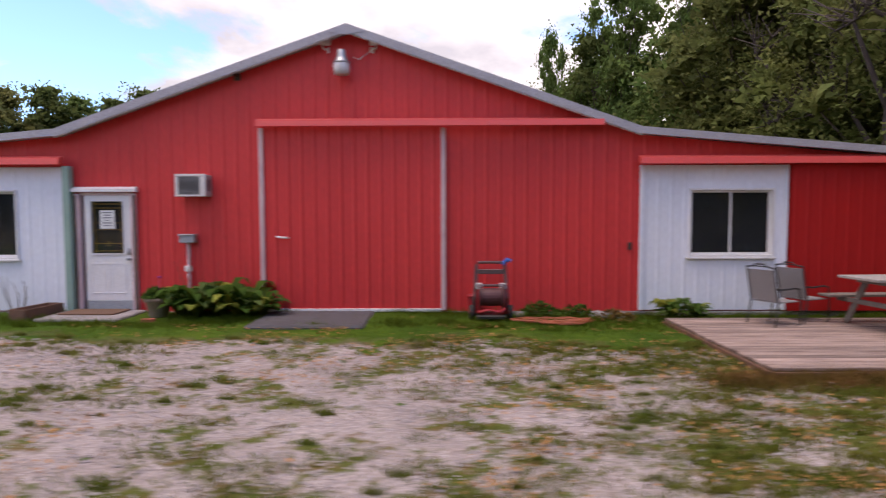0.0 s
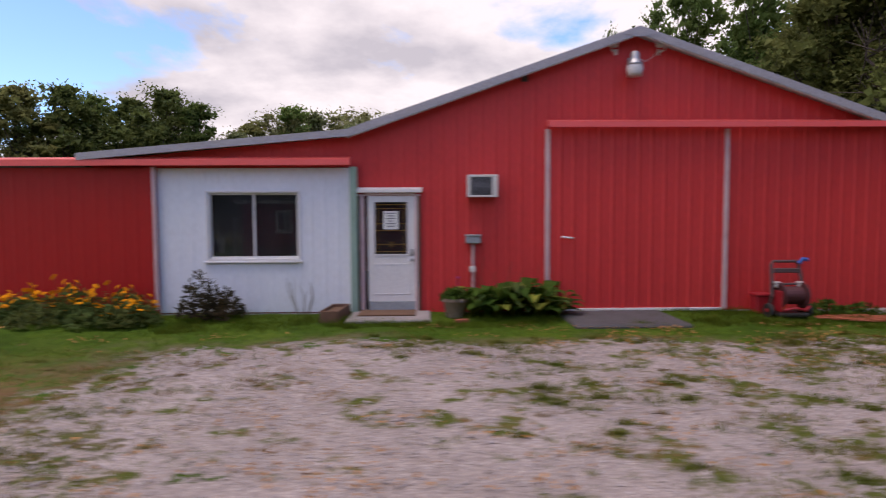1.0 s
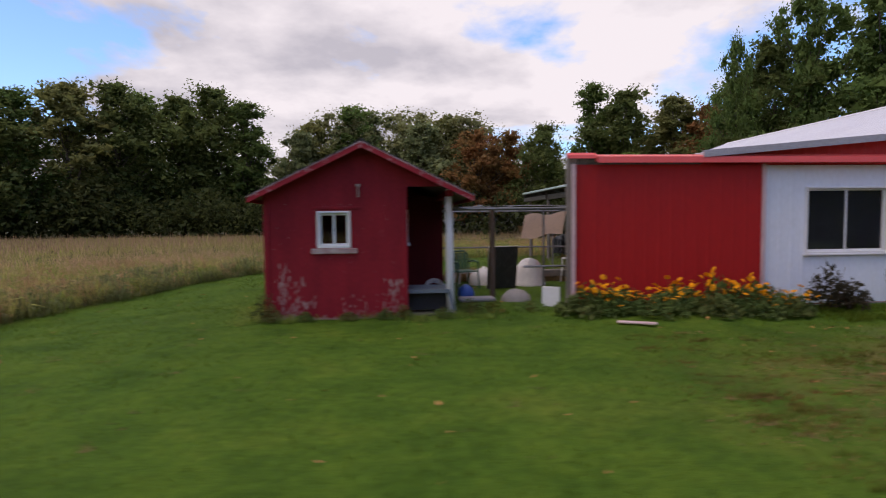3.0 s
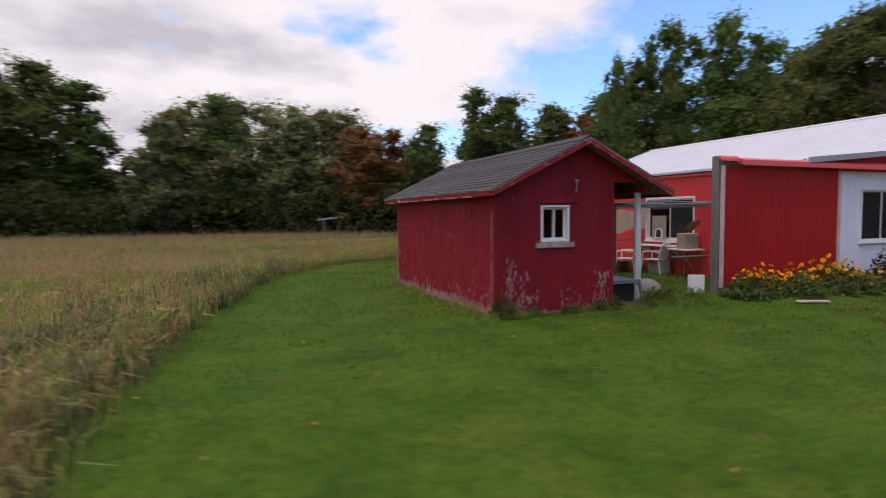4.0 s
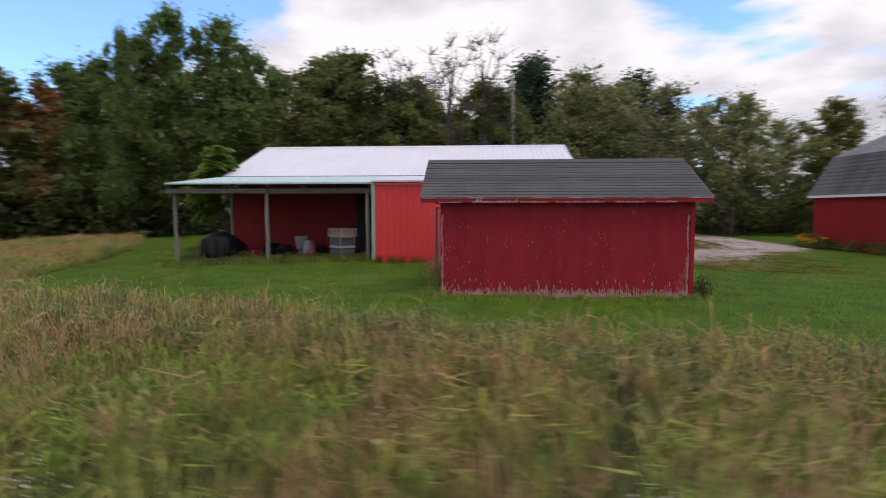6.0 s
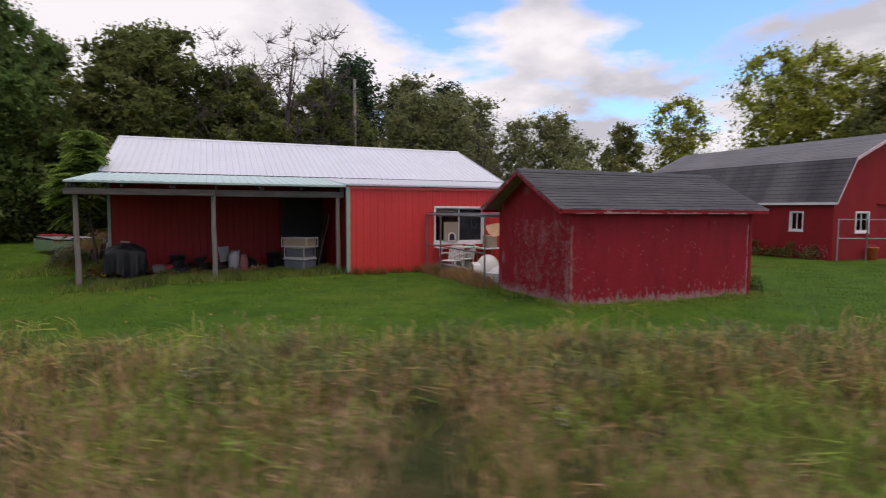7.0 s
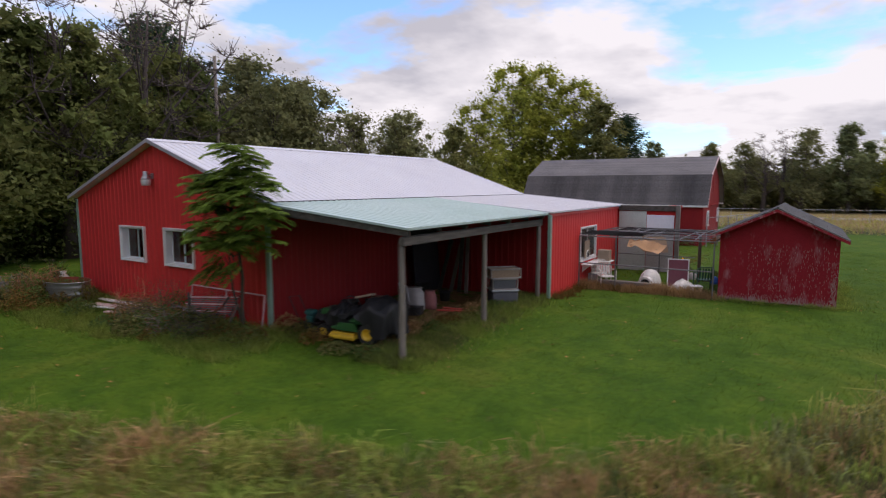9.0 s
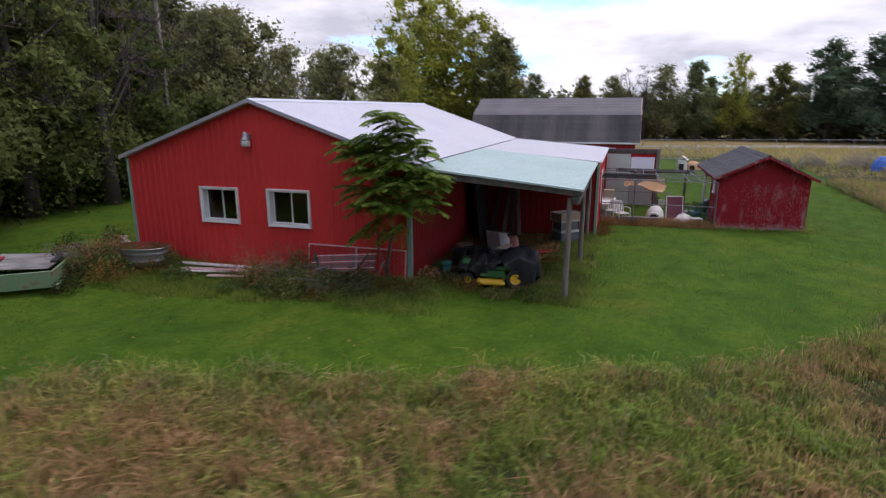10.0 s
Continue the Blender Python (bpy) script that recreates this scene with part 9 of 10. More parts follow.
    pos = np.where(inner[:, None], hearts[which] + (pos - hearts[which]) * rng.uniform(0.15, 0.8, n)[:, None], pos)
    leaf_size = leaf_size * np.where(inner, 1.9, 0.8)
    squash = height / np.percentile(pos[:, 2], 99.9)
    pos[:, 2] *= squash
    wood.v = [(a, b, c * squash) for a, b, c in wood.v]
    me_leaf = bulk("crown", leaf_tris(pos, leaf_size, rng), 3, leaf_mat)
    return wood.mesh("trunk", BARK_DARK if bare else BARK, True), me_leaf


PROTOS = {
    "broad": tree_meshes(11, 12.0, 4.4, 12500, 0.24, LEAF_DARK, low=0.03, lobes=58, spire=0.5, fluff=1.15),
    "tall": tree_meshes(12, 14.0, 3.7, 12500, 0.23, LEAF_MID, low=0.04, lobes=56, spire=0.7, fluff=1.25),
    "olive": tree_meshes(13, 11.0, 3.8, 12000, 0.23, LEAF_OLIVE, low=0.03, lobes=54, spire=0.55, fluff=1.25),
    "yellow": tree_meshes(14, 12.0, 4.6, 12500, 0.17, LEAF_YELLOW, low=0.08, lobes=46, fluff=1.5, spire=0.25),
    "rust": tree_meshes(15, 9.5, 3.4, 10000, 0.2, LEAF_RUST, low=0.05, lobes=46, spire=0.3),
    "pine": tree_meshes(16, 12.0, 3.3, 11000, 0.25, LEAF_PINE, low=0.08, clumps=70, conifer=True),
    "thin": tree_meshes(17, 9.0, 3.0, 9500, 0.14, LEAF_PALE, low=0.06, clumps=30, lobes=36, fluff=2.0),
    "dead": tree_meshes(18, 11.0, 3.8, 3600, 0.1, LEAF_OLIVE, low=0.25, clumps=30, bare=0.75, lobes=16, fluff=1.8, trunk_r=0.32),
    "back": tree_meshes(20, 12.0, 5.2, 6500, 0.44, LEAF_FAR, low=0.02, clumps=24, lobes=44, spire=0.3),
    "wide": tree_meshes(19, 12.0, 4.6, 17500, 0.195, LEAF_MID, low=0.06, clumps=50, lobes=54, spire=0.2, fluff=1.2),
    "edge": tree_meshes(22, 12.0, 4.2, 17500, 0.19, LEAF_DARK, low=0.06, clumps=50, lobes=54, spire=0.25),
    "turning": tree_meshes(23, 11.0, 3.9, 17000, 0.19, LEAF_TURN, low=0.05, clumps=50, lobes=50, spire=0.2),
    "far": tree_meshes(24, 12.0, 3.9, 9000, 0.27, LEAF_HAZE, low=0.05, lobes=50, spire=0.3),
    "bluish": tree_meshes(25, 14.0, 5.6, 14000, 0.27, LEAF_BLUE, low=0.08, lobes=60, spire=0.15),
}
TREE_WORDS = {
    "broad": "tall dark green broadleaf tree at the wood's edge", "tall": "slender tall green broadleaf tree in the wood", "olive": "olive green tree turning towards autumn", "yellow": "tree with thinning yellow green autumn leaves",
    "rust": "small tree with rusty autumn leaves at the wood edge", "pine": "dark green conifer among the broadleaf trees", "thin": "thin sparse tree with few leaves", "dead": "nearly bare tree with branching grey limbs", "back": "dark green tree deep in the wood", "wide": "wide spreading green tree behind the yard", "edge": "dense dark green tree close behind the building", "turning": "olive green tree beginning to turn, behind the building", "far": "mid-green roadside tree beyond the far fence", "bluish": "large blue-green roadside tree beyond the far fence",
}


def tree(kind, x, y, height, turn=0.0, widen=1.0):
    proto_h = {"broad": 12, "tall": 14, "olive": 11, "yellow": 12, "rust": 9.5, "pine": 12, "thin": 9, "dead": 11, "wide": 12, "back": 12, "edge": 12, "turning": 11, "far": 12, "bluish": 14}[kind]
    k = height / proto_h
    ob = thing("tree", TREE_WORDS[kind], "tree", "trees round the yard")
    ob.matrix_basis = pose(x, y, gz(x, y) - 0.1, 0, 0, turn) @ Matrix.Diagonal((k * widen, k * widen, k, 1))
    part("trunk", PROTOS[kind][0], None, ob)
    part("crown", PROTOS[kind][1], None, ob)
    return ob


rt = random.Random(5)


def grove(rows, kinds, wider=1.0):
    """Trees at (x, y, height); kinds repeat along the row."""
    for k, (x, y, h) in enumerate(rows):
        tree(kinds[k % len(kinds)], x, y, h, rt.uniform(0, 360), rt.uniform(0.9, 1.12) * wider)


# the wood beyond the field, west to east
grove([(-60.8, 51.6, 14.0), (-61.2, 56.6, 15.2), (-59.5, 60.5, 16.1), (-56.7, 63.8, 16.2), (-53.1, 67.2, 17.8), (-49.5, 70.4, 18.5), (-48.1, 74.4, 18.0), (-44.3, 76.1, 18.1), (-40.4, 77.5, 19.6), (-35.9, 76.8, 17.5)], ["broad", "tall", "broad", "tall", "olive", "broad", "tall", "broad"], 1.22)
grove([(-27.5, 64.5, 11.7), (-26.3, 66.8, 13.3), (-23.1, 69.4, 15.1), (-21.6, 68.6, 15.4), (-19.2, 71.8, 15.2), (-15.6, 72.0, 15.9), (-13.0, 66.0, 12.8), (-10.8, 70.0, 14.5), (-7.2, 67.7, 14.4)], ["far", "olive", "thin", "tall", "far", "thin"], 1.25)
grove([(-7.6, 60.7, 11.2), (-4.6, 61.9, 11.3), (-1.2, 58.3, 11.7), (2.5, 54.2, 14.9), (5.1, 52.7, 14.0), (8.1, 48.2, 12.5), (9.4, 44.6, 11.0)], ["rust", "rust", "broad", "tall", "broad", "olive"], 1.15)
# the tall trees north-east of the building
tree("wide", 6.7, 37.6, 14.2, 40, 0.4)
tree("wide", 11.2, 37.0, 17.0, 200, 0.72)
grove([(9.6, 41.7, 13.2), (9.6, 37.4, 14.2), (14.5, 35.0, 17.3), (17.2, 33.0, 15.4), (12.3, 25.8, 13.2), (15.2, 24.7, 14.4), (11.3, 45.1, 13.1), (11.0, 48.6, 10.0)], ["wide", "edge", "wide", "wide", "turning", "turning", "wide"])
# behind the building
grove([(15.8, 33.3, 13.1), (18.9, 30.9, 14.3), (14.0, 26.5, 13.3), (15.7, 23.9, 14.4), (15.3, 20.9, 11.9), (17.7, 18.0, 11.9), (19.8, 12.3, 11.8), (15.2, 20.0, 11.8), (13.8, 18.1, 12.1), (14.8, 14.7, 12.0), (14.7, 11.7, 11.2)], ["wide", "edge", "turning", "turning", "edge", "turning"])
# nearly bare trees
grove([(13.4, 20.2, 14.4), (12.8, 16.5, 15.2), (13.8, 13.8, 15.4), (11.9, 1.7, 9.0)], ["dead"])
# conifers
grove([(25.6, 8.9, 16.4), (26.0, 4.0, 14.2), (25.1, -0.5, 14.8), (8.8, -65.1, 16.0), (22.3, 9.6, 15.4)], ["pine"], 1.45)
# thin trees towards the road
grove([(21.3, -2.7, 12.9), (14.7, -3.3, 10.0), (11.9, -5.0, 9.7), (14.4, -9.0, 8.9), (12.5, 4.7, 11.0), (13.5, 6.7, 11.3), (15.8, 2.9, 12.0), (10.1, -3.2, 9.9), (17.5, 5.3, 13.4)], ["thin"])
# south beyond the barn
grove([(8.9, -9.3, 9.1), (10.5, -16.7, 12.2), (13.8, -32.2, 19.2), (11.7, -35.5, 19.3), (7.2, -35.3, 17.0), (3.4, -32.5, 13.6)], ["olive", "yellow", "yellow", "yellow", "yellow"])
# beyond the far fence, along the road
grove([(3.4, -60.0, 10.8), (-4.5, -62.9, 10.5), (-10.0, -61.0, 10.4), (-17.0, -60.5, 12.0), (-22.4, -61.0, 12.2), (-24.8, -64.0, 10.0), (-33.7, -60.0, 11.6), (-31.0, -63.0, 8.6), (-49.7, -55.0, 12.5), (-54.0, -50.0, 12.0), (-1.4, -60.6, 7.2)], ["far", "olive", "thin", "thin", "far", "far", "olive", "far", "far", "olive"], 0.95)
grove([(-27.7, -61.0, 13.2)], ["yellow"], 0.7)
grove([(-14.6, -61.1, 12.0), (-12.4, -60.0, 11.4)], ["dead"])
grove([(-40.2, -60.0, 14.6), (-45.6, -58.0, 15.0)], ["bluish"])
for k in range(16):
    f = k / 15
    tree("back", 8 - 72 * f + rt.uniform(-2, 2), -69 + 12 * f * f + rt.uniform(-2, 2), rt.uniform(6.5, 9.0), rt.uniform(0, 360), 1.3)
# a second rank closes the woods
for k in range(15):
    f = k / 14
    tree("back", -85 + 92 * f + rt.uniform(-2, 2), 66 + 14 * math.sin(math.pi * f) + rt.uniform(-3, 3), rt.uniform(8.5, 12.0), rt.uniform(0, 360), 1.4)
for k in range(9):
    f = k / 8
    tree("back", 25 + 8 * rt.random(), 36 - 40 * f + rt.uniform(-2, 2), rt.uniform(8.5, 12.0), rt.uniform(0, 360), 1.2)


# ---------------------------------------------------------------- undergrowth: leafy masses that close the foot of the woods
def thicket(name, label, pts, rng, mat, count, leaf, tall, deep):
    """A band of shrub leaves along a line of points, uneven in height and depth."""
    pts = np.array(pts, float)
    seg = rng.integers(0, len(pts) - 1, count)
    k = rng.random(count)[:, None]
    c = pts[seg] * (1 - k) + pts[seg + 1] * k
    c = c + rng.normal(size=(count, 2)) * deep
    lump = 0.55 + 0.45 * wobble(c[:, 0], c[:, 1], 0.9, 5.0)
    z = ground_z(c[:, 0], c[:, 1]) + rng.random(count) ** 0.8 * tall * np.clip(lump + 0.25, 0.25, 1.3)
    verts = leaf_tris(np.column_stack([c, z]), leaf, rng)
    return tagged(new(name, bulk(name, verts, 3, mat)), label, "undergrowth", "", "stuff")


rng = np.random.default_rng(21)
thicket("undergrowth", "shrubs at the foot of the wood, darkened for shade", [(-88, 44), (-66, 58), (-44, 68), (-20, 66), (0, 56), (8, 46), (10, 37)], rng, LEAF_SHADE, 36000, 0.5, 5.0, 2.2)
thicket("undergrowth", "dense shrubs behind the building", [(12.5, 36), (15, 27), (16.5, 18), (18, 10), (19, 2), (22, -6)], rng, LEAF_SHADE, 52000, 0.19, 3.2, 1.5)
thicket("undergrowth", "olive shrubs behind the building", [(14, 30), (15, 20), (16, 10), (16, 4)], rng, LEAF_DARK, 18000, 0.18, 3.6, 1.5)
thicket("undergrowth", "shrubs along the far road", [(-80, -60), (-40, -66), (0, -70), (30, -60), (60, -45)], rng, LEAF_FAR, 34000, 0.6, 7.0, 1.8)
thicket("undergrowth", "olive trees and shrubs along the far road", [(-70, -60), (-40, -64), (0, -67), (24, -60)], rng, LEAF_OLIVE, 16000, 0.6, 7.5, 1.8)
thicket("undergrowth", "olive shrubs beyond the yard", [(20, -4), (19, -11), (15, -18), (8, -24), (2, -30)], rng, LEAF_OLIVE, 26000, 0.34, 3.0, 1.6)


# ---------------------------------------------------------------- grasses
def blades(name, label, xy, height, width, mat, rng, bend=0.4, seg=1):
    """Single tapered blades of grass standing on the ground."""
    n = len(xy)
    z = ground_z(xy[:, 0], xy[:, 1])
    base = np.column_stack([xy, z - 0.01])
    a = rng.uniform(0, 2 * np.pi, n)
    side = np.column_stack([np.cos(a), np.sin(a), np.zeros(n)]) * (width * rng.uniform(0.6, 1.3, n))[:, None] * 0.5
    b = rng.uniform(0, 2 * np.pi, n)
    h = height * rng.uniform(0.55, 1.25, n) * (1.0 if height < 0.3 else 0.8 + 0.42 * wobble(xy[:, 0], xy[:, 1], 2.4, 8.0))
    tip = base + np.column_stack([np.cos(b) * h * bend * rng.random(n), np.sin(b) * h * bend * rng.random(n), h])
    if seg == 1:
        v = np.stack([base - side, base + side, tip], 1).reshape(-1, 3)
        return tagged(new(name, bulk(name, v, 3, mat)), label, "grass", "", "stuff")
    mid_ = base * 0.45 + tip * 0.55 + np.column_stack([np.zeros(n), np.zeros(n), h * 0.12])
    v = np.stack([base - side * 0.8, base + side * 0.8, mid_ + side, tip, mid_ - side], 1).reshape(-1, 3)
    return tagged(new(name, bulk(name, v, 5, mat)), label, "grass", "", "stuff")


def seed_heads(name, label, xy, height, mat, rng, spread=0.03, count=4):
    """Stems with loose seed heads: a thin stalk and a few short husks at its top."""
    n = len(xy)
    z = ground_z(xy[:, 0], xy[:, 1])
    base = np.column_stack([xy, z])
    b = rng.uniform(0, 2 * np.pi, n)
    h = height * rng.uniform(0.6, 1.2, n)
    tip = base + np.column_stack([np.cos(b) * h * 0.22, np.sin(b) * h * 0.22, h])
    a = rng.uniform(0, 2 * np.pi, n)
    side = np.column_stack([np.cos(a), np.sin(a), np.zeros(n)]) * 0.0035
    parts_ = [np.stack([base - side, base + side, tip], 1).reshape(-1, 3)]
    for k in range(count):
        c = tip - (tip - base) * (0.02 + 0.26 * rng.random(n))[:, None]
        o = rng.normal(size=(n, 3)) * spread
        parts_.append(np.stack([c, c + o + np.array([0, 0, 0.05]), c + o * 0.3 + side * 3], 1).reshape(-1, 3))
    return tagged(new(name, bulk(name, np.concatenate(parts_), 3, mat)), label, "grass", "", "stuff")


def scatter(n, x0, x1, y0, y1, keep, rng):
    p = np.column_stack([rng.uniform(x0, x1, n), rng.uniform(y0, y1, n)])
    return p[keep(p[:, 0], p[:, 1])]


def strip(x, y, wide):
    """The belt of unmown grass that borders the lawn, of that width."""
    return (field_depth(x, y) < wide) & (y > -8) & (x > -45)


rng = np.random.default_rng(31)
in_field = lambda x, y: field_depth(x, y) > -0.15 + 0.25 * wobble(x, y, 2.0, 1.0)
def patch(x, y, lo, hi, s, seed):
    """Chance of growing here: patches a metre or two across."""
    return rng.random(np.shape(x)) < np.clip((wobble(x, y, s, seed) - lo) / (hi - lo), 0.06, 1)


deep_in = lambda x, y: np.clip((field_depth(x, y) - 1.2) / 3.0, 0.12, 1) * np.clip((31 - y) / 10, 0.2, 1.0)
BELT = np.array(EDGE[5:18], float)
STEPS = np.diff(BELT, axis=0)
SPANS = np.hypot(STEPS[:, 0], STEPS[:, 1])


def along(count, per, spread, keep, wide=12.0):
    """Tufts of blades strewn over the belt of field that borders the lawn."""
    n = count // per
    s = rng.choice(len(SPANS), n, p=SPANS / SPANS.sum())
    side = np.column_stack([-STEPS[s, 1], STEPS[s, 0]]) / SPANS[s][:, None]
    c = BELT[s] + STEPS[s] * rng.random(n)[:, None] + side * rng.uniform(-0.3, wide, n)[:, None]
    c = c[keep(c[:, 0], c[:, 1])]
    k = np.repeat(np.arange(len(c)), per)
    return c[k] + rng.normal(size=(len(k), 2)) * (spread * rng.uniform(0.4, 1.4, len(c)))[k][:, None]


def tangle(name, label, c, per, spread, height, width, mat, lean=0.9, keep_low=0.35):
    """Lodged grass: tufts that each lean one way and stand to a height of their own, with bent blades."""
    n = len(c)
    k = np.repeat(np.arange(n), per)
    size = rng.uniform(0.6, 1.5, n)
    tall = height * np.clip(rng.normal(0.8, 0.3, n), keep_low, 1.5)
    way = rng.uniform(0, 2 * np.pi, n)
    m = len(k)
    xy = c[k] + rng.normal(size=(m, 2)) * (spread * size)[k][:, None]
    base = np.column_stack([xy, ground_z(xy[:, 0], xy[:, 1]) - 0.02])
    w = way[k] + rng.normal(size=m) * 0.8
    h = tall[k] * rng.uniform(0.5, 1.15, m)
    out = h * lean * rng.uniform(0.3, 1.5, m)
    d = np.column_stack([np.cos(w), np.sin(w), np.zeros(m)])
    side = np.column_stack([-np.sin(w), np.cos(w), rng.normal(size=m) * 0.4]) * (width * rng.uniform(0.6, 1.4, m))[:, None] * 0.5
    up = np.array([0.0, 0.0, 1.0])
    mid_ = base + d * (out * 0.35)[:, None] + up * (h * 0.85)[:, None]
    tip = base + d * out[:, None] + up * (h * rng.uniform(0.45, 1.1, m))[:, None]
    v = np.stack([base, mid_ + side, tip, mid_ - side], 1).reshape(-1, 3)
    return tagged(new(name, bulk(name, v, 4, mat)), label, "grass", "", "stuff")


def tuft_places(n, wide, keep):
    s = rng.choice(len(SPANS), n, p=SPANS / SPANS.sum())
    side = np.column_stack([-STEPS[s, 1], STEPS[s, 0]]) / SPANS[s][:, None]
    c = BELT[s] + STEPS[s] * rng.random(n)[:, None] + side * (rng.random(n) * (wide + 0.25) - 0.25)[:, None]
    return c[keep(c[:, 0], c[:, 1])]


north_of = lambda n, keep: (lambda c: c[in_field(c[:, 0], c[:, 1]) & keep(c[:, 0], c[:, 1])])(np.column_stack([rng.uniform(-15, 5, n), rng.uniform(29.0, 39.5, n)]))
# the weedy rim where the mower stops
rim_ok = lambda x, y: (field_depth(x, y) > -0.3) & (rng.random(np.shape(x)) < np.clip((24 - y) / 8, 0.12, 1))
tangle("field_edge_weeds", "rank grey-green weeds along the mown edge", tuft_places(1900, 1.6, rim_ok), 30, 0.14, 0.42, 0.02, WEED_RIM, 0.6)
tangle("field_edge_weeds", "yellowing stalks along the mown edge", tuft_places(900, 2.0, rim_ok), 18, 0.13, 0.52, 0.012, GRASS_OLIVE, 0.5)
tangle("field_edge_weeds", "tan stalks along the mown edge", tuft_places(900, 2.5, rim_ok), 18, 0.13, 0.56, 0.012, GRASS_BROWN, 0.5)
tangle("field_edge_weeds", "dark leafy weeds along the mown edge", tuft_places(200, 0.5, rim_ok), 22, 0.1, 0.28, 0.025, LEAF_DARK, 0.7)
for places, words in ((lambda n, f: tuft_places(n, 8.0, f), "along the field's rim"), (north_of, "north of the building")):
    few = 1.0 if places is not north_of else 0.8
    tangle("field_grass", "lodged green grass tufts " + words, places(int(3000 * few), lambda x, y: rng.random(np.shape(x)) < np.clip(0.5 + 1.1 * wobble(x, y, 0.85, 2.0), 0.08, 1)), 24, 0.11, 0.38, 0.017, GRASS_TALL)
    tangle("field_grass", "lodged tan grass tufts " + words, places(int(2500 * few), lambda x, y: rng.random(np.shape(x)) < np.clip(0.5 - 1.1 * wobble(x, y, 0.85, 2.0), 0.08, 1)), 24, 0.12, 0.42, 0.015, GRASS_BROWN)
    tangle("field_grass", "lodged yellow grass tufts " + words, places(int(1800 * few), lambda x, y: patch(x, y, -0.3, 0.4, 0.9, 3.0)), 22, 0.11, 0.42, 0.015, GRASS_OLIVE)
    tangle("field_grass", "dark leafy weeds " + words, places(int(350 * few), lambda x, y: patch(x, y, -0.4, 0.4, 1.6, 7.0)), 22, 0.1, 0.3, 0.024, WEED_RIM, 0.8)
close = lambda x, y: in_field(x, y) & strip(x, y, 11)
middle = lambda x, y: in_field(x, y) & strip(x, y, 22) & ~strip(x, y, 10)
AREA = (-40, 4, -6, 46)
p = along(100000, 26, 0.12, lambda x, y: in_field(x, y) & patch(x, y, -0.9, 0.0, 1.7, 2.0))
blades("field_grass", "tangled green grass of the unmown field", p, 0.40, 0.016, GRASS_TALL, rng, 1.6)
p = along(75000, 22, 0.12, lambda x, y: in_field(x, y) & patch(x, y, 0.0, 0.3, 1.2, 3.0))
blades("field_grass", "yellowing grass of the unmown field", p, 0.45, 0.014, GRASS_OLIVE, rng, 1.4)
p = along(85000, 22, 0.11, lambda x, y: in_field(x, y) & patch(x, y, 0.05, 0.3, 1.0, 6.0) & (rng.random(x.shape) < 0.45 + 0.55 * deep_in(x, y)))
blades("field_grass", "brown dead grass among the green", p, 0.48, 0.012, GRASS_BROWN, rng, 1.3)
north = lambda n: np.column_stack([rng.uniform(-13, 7, n), rng.uniform(27, 41, n)])
for mat_, n_, tall_, words in ((GRASS_TALL, 2600, 0.34, "tangled green grass north of the building"), (GRASS_OLIVE, 1100, 0.36, "yellowing grass north of the building"), (GRASS_BROWN, 1500, 0.4, "brown grass north of the building")):
    c = north(n_)
    c = c[in_field(c[:, 0], c[:, 1])]
    c = c[patch(c[:, 0], c[:, 1], *((0.1, 0.35, 1.3, 6.0) if mat_ is GRASS_BROWN else (-0.5, 0.3, 1.2, 2.0) if mat_ is GRASS_TALL else (0.0, 0.3, 1.0, 3.0)))]
    k = np.repeat(np.arange(len(c)), 20)
    blades("field_grass", words, c[k] + rng.normal(size=(len(k), 2)) * 0.13, tall_, 0.016, mat_, rng, 1.6)
p = along(80000, 8, 0.15, lambda x, y: in_field(x, y) & patch(x, y, -0.2, 0.5, 0.7, 9.0) & (rng.random(x.shape) < 1.3 * deep_in(x, y)))
seed_heads("field_grass", "tan seed heads of the unmown field", p, 0.62, GRASS_DRY, rng, 0.03, 3)
p = scatter(70000, *AREA, lambda x, y: middle(x, y), rng)
blades("field_grass", "green grass farther into the field", p, 0.42, 0.022, GRASS_OLIVE, rng, 1.1)
p = scatter(110000, *AREA, lambda x, y: middle(x, y) & patch(x, y, -0.7, 0.2, 0.7, 9.0) & (rng.random(x.shape) < 1.6 * deep_in(x, y)), rng)
blades("field_grass", "tan grass farther into the field", p, 0.66, 0.018, GRASS_DRY, rng, 0.7)
p = scatter(130000, -75, 20, -45, 62, lambda x, y: in_field(x, y) & ~strip(x, y, 20) & (y < 58) & ((y > -9) | (rng.random(x.shape) < 0.2)), rng)
blades("field_grass", "distant dry tan grass of the field", p, 0.72, 0.05, GRASS_DRY, rng, 0.6)
p = scatter(80000, -75, 20, -45, 62, lambda x, y: in_field(x, y) & ~strip(x, y, 20), rng)
blades("field_grass", "distant green grass of the field", p, 0.5, 0.06, GRASS_OLIVE, rng, 0.6)
# white field asters in loose clusters
c = scatter(420, *AREA, lambda x, y: close(x, y) & (rng.random(x.shape) < 0.5), rng)
k = np.repeat(np.arange(len(c)), 22)
q = c[k] + rng.normal(size=(len(k), 2)) * 0.13
z = ground_z(q[:, 0], q[:, 1]) + rng.uniform(0.3, 0.5, len(k))
ASTER = foliage("white aster petals", (0.72, 0.68, 0.62), (0.6, 0.55, 0.48), 0.3, 0.2)
tagged(new("field_asters", bulk("field_asters", leaf_quads(np.column_stack([q, z]), 0.022, rng, 2.0, 0.9), 4, ASTER)), "tiny white asters scattered through the field", "flowers", "", "stuff")
